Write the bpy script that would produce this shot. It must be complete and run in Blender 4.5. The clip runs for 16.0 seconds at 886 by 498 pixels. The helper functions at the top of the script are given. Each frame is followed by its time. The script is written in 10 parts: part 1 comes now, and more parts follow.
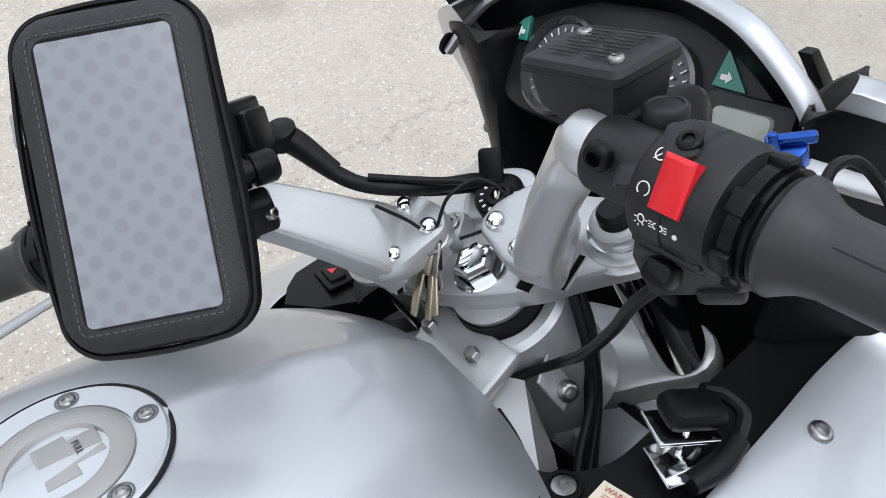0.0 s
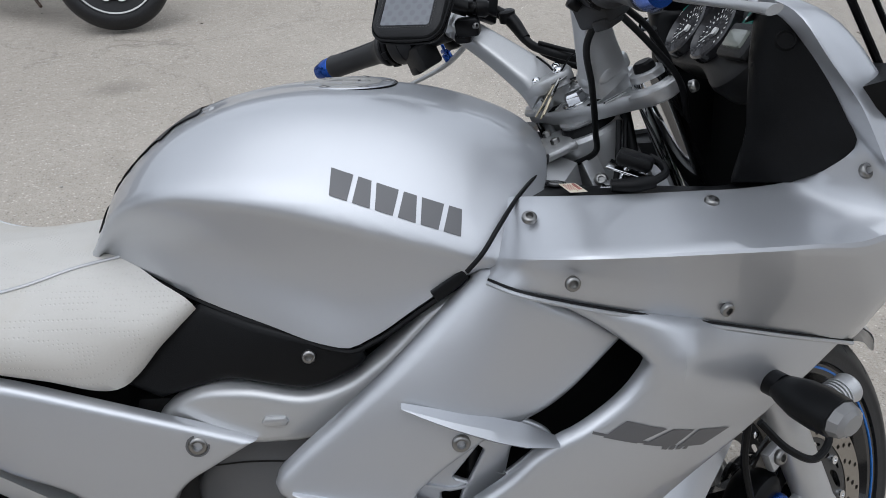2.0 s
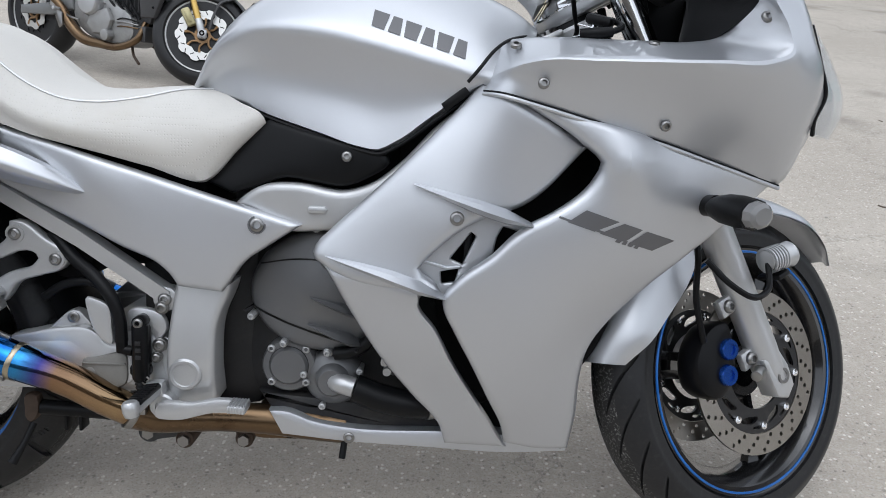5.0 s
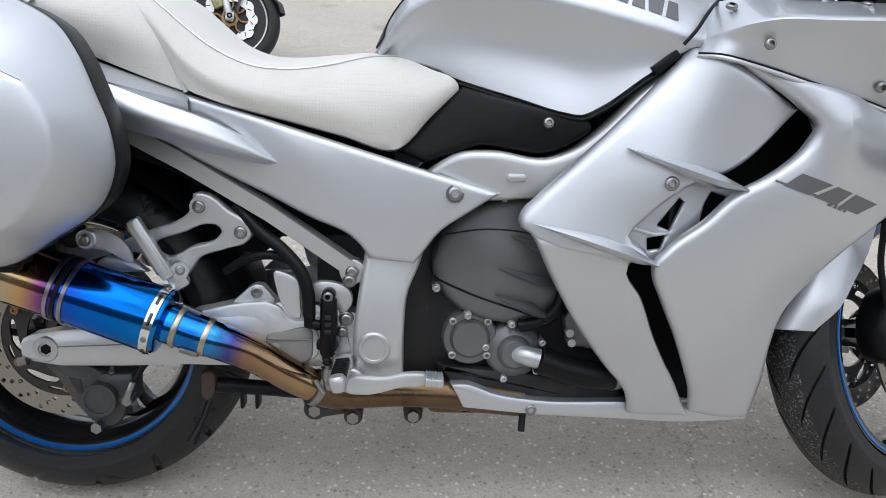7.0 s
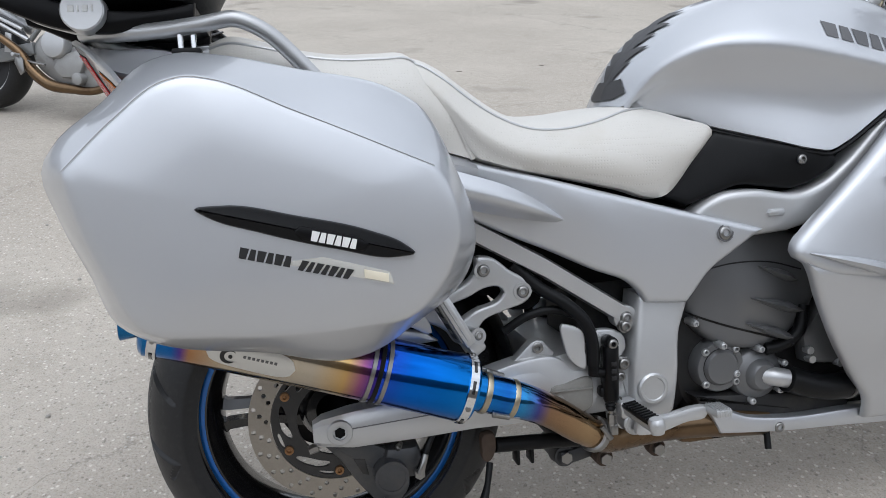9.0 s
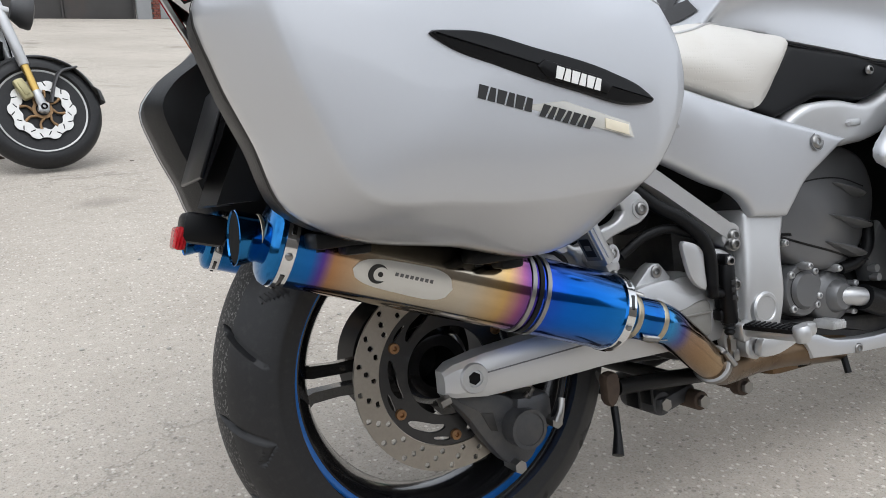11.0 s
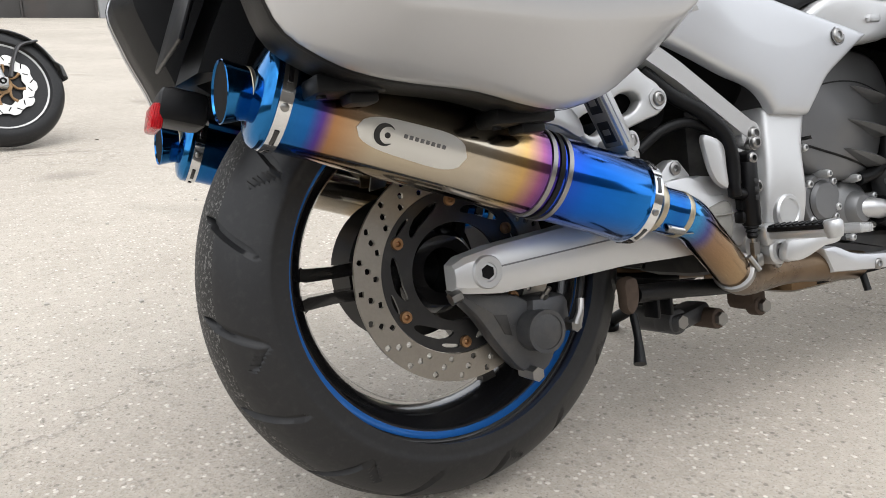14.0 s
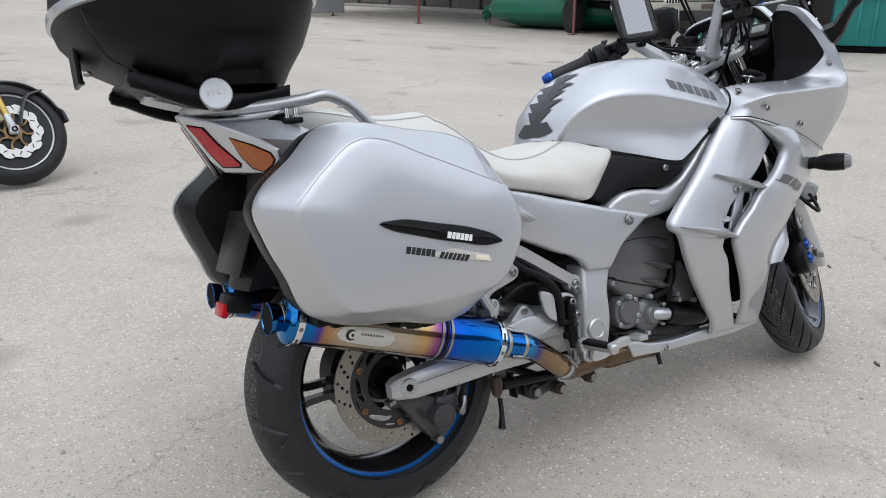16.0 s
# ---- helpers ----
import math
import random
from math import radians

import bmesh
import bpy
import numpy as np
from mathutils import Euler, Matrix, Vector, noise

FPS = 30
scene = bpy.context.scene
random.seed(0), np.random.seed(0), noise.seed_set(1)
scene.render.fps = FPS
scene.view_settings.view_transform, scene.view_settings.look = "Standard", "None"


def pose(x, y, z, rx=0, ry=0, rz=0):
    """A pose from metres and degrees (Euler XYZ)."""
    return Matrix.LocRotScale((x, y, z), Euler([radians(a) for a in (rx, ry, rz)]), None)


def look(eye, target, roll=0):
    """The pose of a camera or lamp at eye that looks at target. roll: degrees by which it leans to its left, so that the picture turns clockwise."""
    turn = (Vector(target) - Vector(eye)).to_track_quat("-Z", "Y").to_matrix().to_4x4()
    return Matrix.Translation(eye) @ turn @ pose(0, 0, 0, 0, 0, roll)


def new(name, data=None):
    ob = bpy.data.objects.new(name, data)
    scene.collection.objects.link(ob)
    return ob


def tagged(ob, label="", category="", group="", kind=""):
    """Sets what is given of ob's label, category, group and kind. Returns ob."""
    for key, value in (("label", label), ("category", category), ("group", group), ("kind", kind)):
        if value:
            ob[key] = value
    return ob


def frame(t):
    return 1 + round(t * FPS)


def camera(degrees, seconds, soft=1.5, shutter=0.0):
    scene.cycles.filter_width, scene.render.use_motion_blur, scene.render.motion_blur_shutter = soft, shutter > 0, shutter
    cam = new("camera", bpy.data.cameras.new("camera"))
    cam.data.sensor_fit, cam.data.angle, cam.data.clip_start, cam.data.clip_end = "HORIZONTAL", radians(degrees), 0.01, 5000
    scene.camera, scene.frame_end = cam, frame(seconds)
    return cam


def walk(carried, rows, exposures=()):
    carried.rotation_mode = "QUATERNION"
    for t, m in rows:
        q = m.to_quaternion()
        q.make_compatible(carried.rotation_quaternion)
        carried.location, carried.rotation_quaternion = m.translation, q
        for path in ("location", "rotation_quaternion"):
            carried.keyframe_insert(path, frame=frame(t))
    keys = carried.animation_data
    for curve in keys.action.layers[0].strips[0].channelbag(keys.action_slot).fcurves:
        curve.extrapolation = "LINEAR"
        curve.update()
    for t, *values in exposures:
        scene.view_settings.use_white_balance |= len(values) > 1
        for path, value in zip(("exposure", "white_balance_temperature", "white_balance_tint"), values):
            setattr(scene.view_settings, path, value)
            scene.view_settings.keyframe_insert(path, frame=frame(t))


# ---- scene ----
cam = camera(60.5, 16.0, 0.9)
PATH = [
    (0.0, -0.048, -0.049, 1.327, 46.35, -2.42, -39.96),
    (0.5, -0.054, -0.171, 1.342, 48.24, -1.38, -26.31),
    (1.0, -0.084, -0.358, 1.346, 51.04, -0.68, -15.68),
    (1.5, -0.077, -0.542, 1.314, 53.94, -0.78, -9.29),
    (2.0, -0.022, -0.712, 1.302, 57.39, -0.67, -4.97),
    (2.5, 0.028, -0.888, 1.280, 60.93, -0.61, -2.17),
    (3.0, 0.052, -0.995, 1.246, 64.07, -0.65, -0.55),
    (3.5, 0.052, -1.120, 1.206, 66.58, -0.88, 0.14),
    (6.0, -0.096, -1.158, 1.008, 66.12, -2.78, -0.57),
    (6.5, -0.197, -1.136, 1.013, 65.63, -2.49, -1.06),
    (7.0, -0.325, -1.143, 1.008, 65.64, -2.05, -2.03),
    (7.5, -0.505, -1.191, 1.032, 66.29, -1.48, -3.79),
    (8.0, -0.646, -1.175, 1.041, 66.87, -0.80, -5.94),
    (8.5, -0.808, -1.111, 1.042, 67.54, -0.23, -8.92),
    (9.0, -0.951, -1.082, 1.047, 67.97, 0.17, -12.30),
    (9.5, -1.134, -1.076, 1.065, 68.65, 0.23, -16.02),
    (10.0, -1.237, -0.965, 1.006, 69.71, -0.04, -20.00),
    (12.5, -1.384, -0.849, 0.548, 77.29, 0.11, -30.24),
    (13.0, -1.372, -0.843, 0.541, 76.78, 0.22, -29.79),
    (13.5, -1.349, -0.820, 0.545, 75.52, 0.21, -29.22),
    (14.0, -1.358, -0.809, 0.621, 73.54, 0.14, -28.75),
    (14.5, -1.387, -0.888, 0.803, 71.20, -0.22, -28.69),
    (15.0, -1.474, -1.016, 1.006, 70.06, -0.38, -29.08),
    (15.5, -1.517, -1.154, 1.120, 70.08, -0.31, -29.94),
    (16.0, -1.587, -1.341, 1.156, 70.67, -0.14, -31.40),
]
EXPOSURES = [(0.0, 0.75, 6080, 10), (0.5, 0.34, 5980, 10), (1.0, -0.03, 5920, 10), (1.5, -0.02, 5950, 10), (2.2, 0.06, 5980, 10), (3.5, 0.25, 6000, 10), (6.0, 0.45, 5980, 10), (7.0, 0.55, 5980, 10), (8.3, 0.36, 5980, 10), (10.0, 0.34, 5980, 10), (11.5, 0.75, 6350, 10), (12.5, 0.95, 6540, 10), (14.0, 0.96, 6440, 10), (15.0, 0.51, 6050, 10), (16.0, 0.43, 6000, 10)]
walk(cam, [(t, pose(x, y, z, rx, ry, rz)) for t, x, y, z, rx, ry, rz in PATH], EXPOSURES)

# world: bright overcast daylight
world = bpy.data.worlds.new("overcast_sky")
scene.world = world
world.use_nodes = True
wn, wl = world.node_tree.nodes, world.node_tree.links
sky = wn.new("ShaderNodeTexSky")
sky.sky_type, sky.sun_disc = "NISHITA", False
sky.sun_elevation, sky.sun_rotation = radians(70), radians(200)
sky.air_density, sky.dust_density, sky.ozone_density = 1.0, 8.0, 1.0
pale = wn.new("ShaderNodeHueSaturation")
pale.inputs["Saturation"].default_value = 0.14
wl.new(sky.outputs["Color"], pale.inputs["Color"])
cloud = wn.new("ShaderNodeMix")        # an even layer of cloud over the clear sky
cloud.data_type = "RGBA"
cloud.inputs[0].default_value = 0.72
cloud.inputs[7].default_value = (8.6, 8.8, 9.1, 1)
wl.new(pale.outputs["Color"], cloud.inputs[6])
way = wn.new("ShaderNodeTexCoord")
puffs = wn.new("ShaderNodeTexNoise")     # thicker and thinner cloud
puffs.inputs["Scale"].default_value, puffs.inputs["Detail"].default_value, puffs.inputs["Roughness"].default_value = 2.6, 5.0, 0.55
wl.new(way.outputs["Generated"], puffs.inputs["Vector"])
depth = wn.new("ShaderNodeMapRange")
depth.inputs["From Min"].default_value, depth.inputs["From Max"].default_value = 0.32, 0.68
depth.inputs["To Min"].default_value, depth.inputs["To Max"].default_value = 0.66, 1.30
wl.new(puffs.outputs["Fac"], depth.inputs["Value"])
shade = wn.new("ShaderNodeVectorMath")
shade.operation = "SCALE"
wl.new(cloud.outputs[2], shade.inputs[0])
wl.new(depth.outputs[0], shade.inputs["Scale"])
wl.new(shade.outputs[0], wn["Background"].inputs["Color"])
wn["Background"].inputs["Strength"].default_value = 0.115
sun_data = bpy.data.lights.new("sun", "SUN")
sun_data.energy, sun_data.angle, sun_data.color = 0.35, radians(60), (1.0, 0.97, 0.93)
sun = new("sun", sun_data)
sun.matrix_world = look((-1, -2.5, 9), (0, 0, 0))


# ---- building helpers ----
def arr(p):
    return np.array(p, dtype=float)


def spl(points, n, lo=0, hi=None):
    """n + 1 points along a smooth curve through the given ones; lo, hi: the first and last of them to run between."""
    p = arr(points)
    d = np.maximum(np.linalg.norm(np.diff(p, axis=0), axis=1), 1e-6)
    t = np.concatenate([[0], np.cumsum(d)])
    if len(p) == 2:
        return p[0] + np.linspace(0, 1, n + 1)[:, None] * (p[1] - p[0])
    m = np.gradient(p, t, axis=0)
    s = np.linspace(t[lo], t[-1 if hi is None else hi], n + 1)
    i = np.clip(np.searchsorted(t, s) - 1, 0, len(p) - 2)
    h = (t[i + 1] - t[i])[:, None]
    k = (s[:, None] - t[i][:, None]) / h
    return ((2 * k**3 - 3 * k**2 + 1) * p[i] + (k**3 - 2 * k**2 + k) * h * m[i]
            + (3 * k**2 - 2 * k**3) * p[i + 1] + (k**3 - k**2) * h * m[i + 1])


def ring(points, step=0.012):
    """A closed outline in a plane; a point with a third value of 1 is a sharp corner, the others are rounded."""
    n = len(points)
    sharp = [i for i in range(n) if len(points[i]) > 2 and points[i][2]]
    if n <= 6 and not sharp:
        sharp = list(range(n))
    p = [arr(q[:2]) for q in points]
    out = []
    if not sharp:
        q = p[-3:] + p + p[:4]
        seg = [spl(q, 40 * n, 3, n + 3)]
    else:
        seg = []
        for a, b in zip(sharp, sharp[1:] + [sharp[0] + n]):
            q = [p[i % n] for i in range(a, b + 1)]
            seg.append(spl(q, max(40 * len(q), 2)))
    for s in seg:
        length = np.linalg.norm(np.diff(s, axis=0), axis=1)
        cum = np.concatenate([[0], np.cumsum(length)])
        k = max(int(round(cum[-1] / step)), 1)
        for x in np.linspace(0, cum[-1], k + 1)[:-1]:
            out.append([np.interp(x, cum, s[:, 0]), np.interp(x, cum, s[:, 1])])
    out = arr(out)
    area = np.sum(out[:, 0] * np.roll(out[:, 1], -1) - np.roll(out[:, 0], -1) * out[:, 1])
    return out if area > 0 else out[::-1]


def inset(loop, d):
    """The outline moved inwards by d (counter-clockwise outlines)."""
    a, b = np.roll(loop, 1, axis=0), np.roll(loop, -1, axis=0)
    e1, e2 = loop - a, b - loop
    n1 = np.stack([-e1[:, 1], e1[:, 0]], 1) / np.maximum(np.linalg.norm(e1, axis=1)[:, None], 1e-9)
    n2 = np.stack([-e2[:, 1], e2[:, 0]], 1) / np.maximum(np.linalg.norm(e2, axis=1)[:, None], 1e-9)
    nn = n1 + n2
    nn /= np.maximum(np.linalg.norm(nn, axis=1)[:, None], 1e-6)
    k = np.clip(np.sum(nn * n1, 1), 0.5, 1)
    return loop + nn * (d / k)[:, None]


def tps(points):
    """A smooth height y over (x, z) through the points (x, y, z)."""
    p = arr(points)
    q, y = p[:, [0, 2]], p[:, 1]
    n = len(q)
    r = np.linalg.norm(q[:, None] - q[None], axis=2)
    k = np.where(r > 0, r**2 * np.log(np.maximum(r, 1e-9)), 0) + np.eye(n) * 1e-5
    m = np.zeros((n + 3, n + 3))
    m[:n, :n], m[:n, n], m[:n, n + 1:], m[n, :n], m[n + 1:, :n] = k, 1, q, 1, q.T
    w = np.linalg.solve(m, np.concatenate([y, [0, 0, 0]]))

    def f(x, z):
        x, z = np.atleast_1d(x).astype(float), np.atleast_1d(z).astype(float)
        s = np.hypot(x[:, None] - q[:, 0], z[:, None] - q[:, 1])
        return np.where(s > 0, s**2 * np.log(np.maximum(s, 1e-9)), 0) @ w[:n] + w[n] + w[n + 1] * x + w[n + 2] * z
    return f


def frame_to(p0, p1):
    """A turn that takes z to the way from p0 to p1, moved to p0."""
    d = Vector(p1) - Vector(p0)
    return Matrix.Translation(Vector(p0)) @ d.to_track_quat("Z", "X").to_matrix().to_4x4()


class G:
    """Gathers the faces of one mesh."""

    def __init__(self):
        self.v, self.f, self.n = [], [], 0

    def add(self, verts, faces, m=None):
        v = arr(verts).reshape(-1, 3)
        if m is not None:
            a = arr([list(r) for r in m])
            v = v @ a[:3, :3].T + a[:3, 3]
        self.f += [tuple(i + self.n for i in q) for q in faces]
        self.v.append(v)
        self.n += len(v)
        return self

    def loops(self, ls, cap0=True, cap1=True, closed=True, m=None):
        """Skins loops of equal length, one after another."""
        k = len(ls[0])
        v = np.concatenate([arr(q) for q in ls])
        f = []
        for i in range(len(ls) - 1):
            for j in range(k if closed else k - 1):
                j2 = (j + 1) % k
                f.append((i * k + j, i * k + j2, (i + 1) * k + j2, (i + 1) * k + j))
        if cap0:
            f.append(tuple(range(k))[::-1])
        if cap1:
            f.append(tuple(range((len(ls) - 1) * k, len(ls) * k)))
        return self.add(v, f, m)

    def lathe(self, profile, n=32, m=None, closed=False):
        """Turns a profile of (along, radius) about z."""
        a = np.linspace(0, 2 * math.pi, n, endpoint=False)
        ls = [np.stack([r * np.cos(a), r * np.sin(a), np.full(n, h)], 1) for h, r in profile]
        if closed:
            ls.append(ls[0])
        return self.loops(ls, not closed and profile[0][1] > 1e-5, not closed and profile[-1][1] > 1e-5, True, m)

    def cyl(self, p0, p1, r0, r1=None, n=20, bevel=0.0):
        r1 = r0 if r1 is None else r1
        h = (Vector(p1) - Vector(p0)).length
        b = bevel
        prof = [(0, r0), (h, r1)] if not b else [(0, r0 - b), (b * 0.3, r0 - b * 0.3), (b, r0), (h - b, r1), (h - b * 0.3, r1 - b * 0.3), (h, r1 - b)]
        return self.lathe(prof, n, frame_to(p0, p1))

    def tube(self, points, r, n=10, seg=None, flat=1.0):
        """A round bar along a smooth line; r: one radius or one for each point."""
        seg = seg or 6 * (len(points) - 1)
        c = spl(points, seg)
        rr = np.full(seg + 1, r) if np.isscalar(r) else np.interp(np.linspace(0, 1, seg + 1), np.linspace(0, 1, len(r)), r)
        t = np.gradient(c, axis=0)
        t /= np.linalg.norm(t, axis=1)[:, None]
        up = arr((0, 0, 1)) if abs(t[0][2]) < 0.9 else arr((0, 1, 0))
        a = np.linspace(0, 2 * math.pi, n, endpoint=False)
        ls = []
        s = np.cross(t[0], up)
        for i in range(seg + 1):
            s = s - t[i] * (s @ t[i])
            s /= np.linalg.norm(s)
            w = np.cross(s, t[i])
            ls.append(c[i] + rr[i] * (np.cos(a)[:, None] * s + flat * np.sin(a)[:, None] * w))
        return self.loops(ls)

    def box(self, c, s, bevel=0.003, m=None, seg=2):
        """A box with rounded edges: centre, full sizes."""
        b = min(bevel, min(s) * 0.45)
        h = arr(s) / 2
        cor = []
        for sx, sy, a0 in ((1, 1, 0), (-1, 1, 90), (-1, -1, 180), (1, -1, 270)):
            for k in range(seg + 1):
                q = radians(a0 + 90 * k / seg)
                cor.append((sx * (h[0] - b) + b * math.cos(q), sy * (h[1] - b) + b * math.sin(q)))
        cor = arr(cor)
        ls = []
        for z, d in [(-h[2], b)] + [(-h[2] + b - b * math.cos(radians(90 * k / seg)), b - b * math.sin(radians(90 * k / seg))) for k in range(1, seg + 1)] + \
                    [(h[2] - b + b * math.sin(radians(90 * k / seg)), b - b * math.cos(radians(90 * k / seg))) for k in range(0, seg)] + [(h[2], b)]:
            q = cor * (1 - d / np.maximum(np.abs(h[:2]), 1e-6))
            ls.append(np.column_stack([q, np.full(len(q), z)]) + arr(c))
        return self.loops(ls, m=m)

    def slab(self, outline, y0, y1, bevel=0.003, step=0.012, m=None):
        """An outline in (x, z), from y0 to y1, with rounded edges."""
        o = ring(outline, step)
        s = 1 if y1 > y0 else -1
        b = bevel
        ls = []
        for y, d in ((y0, b), (y0 + s * b * 0.3, b * 0.3), (y0 + s * b, 0), (y1 - s * b, 0), (y1 - s * b * 0.3, b * 0.3), (y1, b)):
            q = inset(o, d) if d else o
            ls.append(np.column_stack([q[:, 0], np.full(len(q), y), q[:, 1]]))
        return self.loops(ls, m=m)

    def grid(self, a):
        """A sheet from an array of rows of points."""
        a = arr(a)
        r, c = a.shape[:2]
        return self.add(a.reshape(-1, 3), [(i * c + j, i * c + j + 1, (i + 1) * c + j + 1, (i + 1) * c + j) for i in range(r - 1) for j in range(c - 1)])

    def patch(self, rails, nu=28, nv=5, sharp=(), thick=0.0, mirror=False, step=0):
        """A smooth sheet through rails (lines of points); sharp: rails with a crease. thick: a second sheet that far towards the middle plane; step: pieces between a rail's points, which then answer one another."""
        if step:
            nu = step * (len(rails[0]) - 1)
            a = arr([[spl(r, step, i, i + 1)[k] for i in range(len(r) - 1) for k in range(step)] + [arr(r[-1])] for r in rails])
        else:
            a = arr([spl(r, nu) for r in rails])
        cuts = [0] + sorted(sharp) + [len(rails) - 1]
        cols = []
        for i in range(nu + 1):
            out = []
            for s, e in zip(cuts, cuts[1:]):
                seg = spl(a[s:e + 1, i], nv * (e - s))
                out += list(seg if not out else seg[1:])
            cols.append(out)
        g = arr(cols).transpose(1, 0, 2)
        self.grid(g)
        if thick:
            h = g.copy()
            h[..., 1] += thick * np.where(g[..., 1] > 0, -1, 1)
            self.grid(h[::-1])
            edge = [list(g[0]) + [q for q in g[1:, -1]] + list(g[-1][::-1][1:]) + [q for q in g[::-1][1:-1, 0]]]
            back = [list(h[0]) + [q for q in h[1:, -1]] + list(h[-1][::-1][1:]) + [q for q in h[::-1][1:-1, 0]]]
            self.loops([arr(edge[0]), arr(back[0])], False, False)
        if mirror:
            k = g.copy()
            k[..., 1] *= -1
            self.grid(k[::-1])
        return self

    def panel(self, outline, f, thick=0.004, step=0.022, roll=0.006, holes=(), lift=None, fine=0.012):
        """A moulded panel seen from the side: outline and holes in (x, z), its place y = f(x, z), edges rolled inwards."""
        from mathutils.geometry import delaunay_2d_cdt
        rings = [ring(outline, fine)] + [ring(h, fine)[::-1] for h in holes]
        pts, edges = [], []
        for o in rings:
            k = len(pts)
            pts += list(o)
            edges += [(k + i, k + (i + 1) % len(o)) for i in range(len(o))]
        border = np.concatenate(rings)
        segs = np.concatenate([np.roll(o, -1, axis=0) for o in rings])

        def gap(q):
            e = segs - border
            t = np.clip(np.sum((q - border) * e, 1) / np.maximum(np.sum(e * e, 1), 1e-12), 0, 1)
            return np.min(np.linalg.norm(q - border - t[:, None] * e, axis=1))

        def inside(q):
            x, z = q
            c = (border[:, 1] > z) != (segs[:, 1] > z)
            xs = border[:, 0] + (z - border[:, 1]) * (segs[:, 0] - border[:, 0]) / np.where(segs[:, 1] == border[:, 1], 1e-12, segs[:, 1] - border[:, 1])
            return np.sum(c & (x < xs)) % 2 == 1
        extra = []
        for o in rings:
            for d in (roll * 0.25, roll * 0.6, roll * 1.1):
                q = inset(o, d)
                extra += [a for a in q if inside(a) and gap(a) > d * 0.8]
        lo, hi = rings[0].min(0), rings[0].max(0)
        for i, x in enumerate(np.arange(lo[0], hi[0], step)):
            for z in np.arange(lo[1] + (i % 2) * step / 2, hi[1], step):
                q = arr((x, z))
                if inside(q) and gap(q) > max(roll * 1.6, step * 0.4):
                    extra.append(q)
        allp = [Vector((float(a[0]), float(a[1]))) for a in list(pts) + extra]
        v2, _, tri = delaunay_2d_cdt(allp, edges, [], 0, 1e-6)[:3]
        v = arr([tuple(a) for a in v2])
        tri = [t for t in tri if inside(v[list(t)].mean(0))]
        g = arr([gap(a) for a in v])
        y = f(v[:, 0], v[:, 1])
        if lift is not None:
            y = y + lift(v[:, 0], v[:, 1])
        side = -1 if y.mean() < 0 else 1
        k = np.clip(1 - g / max(roll, 1e-6), 0, 1)
        y = y - side * roll * (1 - np.sqrt(1 - k**2)) * 0.8
        front = np.column_stack([v[:, 0], y, v[:, 1]])
        back = front.copy()
        back[:, 1] -= side * thick
        n = len(v)
        ok = []
        for t in tri:
            a, b, c = v[t[0]], v[t[1]], v[t[2]]
            ccw = (b[0] - a[0]) * (c[1] - a[1]) - (b[1] - a[1]) * (c[0] - a[0]) > 0
            ok.append(tuple(t) if ccw == (side < 0) else tuple(t)[::-1])
        count = {}
        for t in ok:
            for i in range(3):
                count[(t[i], t[(i + 1) % 3])] = 1
        rim = [(a, b) for a, b in count if (b, a) not in count]
        faces = ok + [tuple(i + n for i in t[::-1]) for t in ok] + [(b, a, a + n, b + n) for a, b in rim]
        return self.add(np.concatenate([front, back]), faces)

    def bolt(self, p, d, r=0.008, h=0.005, n=14):
        """A round button head with a hexagon socket."""
        q = Vector(p) + Vector(d).normalized()
        return self.lathe([(-0.002, r), (h * 0.4, r), (h * 0.8, r * 0.88), (h, r * 0.66), (h, r * 0.50), (-h * 0.3, r * 0.47), (-h * 0.4, 0)], n, frame_to(p, q))

    def mesh(self, name, m=None, flip=False, angle=38):
        v = np.concatenate(self.v)
        if m is not None:
            a = arr([list(r) for r in m])
            v = v @ a[:3, :3].T + a[:3, 3]
        f = self.f
        if flip:
            v = v * arr((1, -1, 1))
            f = [q[::-1] for q in f]
        me = bpy.data.meshes.new(name)
        me.from_pydata(v.tolist(), [], f)
        bm = bmesh.new()
        bm.from_mesh(me)
        bmesh.ops.remove_doubles(bm, verts=bm.verts, dist=1e-5)
        bmesh.ops.recalc_face_normals(bm, faces=bm.faces)
        bm.to_mesh(me)
        bm.free()
        me.polygons.foreach_set("use_smooth", [True] * len(me.polygons))
        me.set_sharp_from_angle(angle=radians(angle))
        return me


def part(name, g, material, parent=None, label="", m=None, flip=False, angle=38):
    """One mesh object under a thing or a part."""
    me = g.mesh(name, m, flip, angle)
    me.materials.append(material)
    ob = new(name, me)
    if parent is not None:
        ob.parent = parent
    return tagged(ob, label)


def both(name, g, material, parent, label="", m=None, angle=38):
    """The same part on either side of the middle plane."""
    return part(name, g, material, parent, label, m, False, angle), part(name, g, material, parent, label, m, True, angle)


def thing(name, m, label, category, group="", kind=""):
    ob = new(name)
    ob.empty_display_size = 0.1
    ob.matrix_world = m
    return tagged(ob, label, category, group, kind)


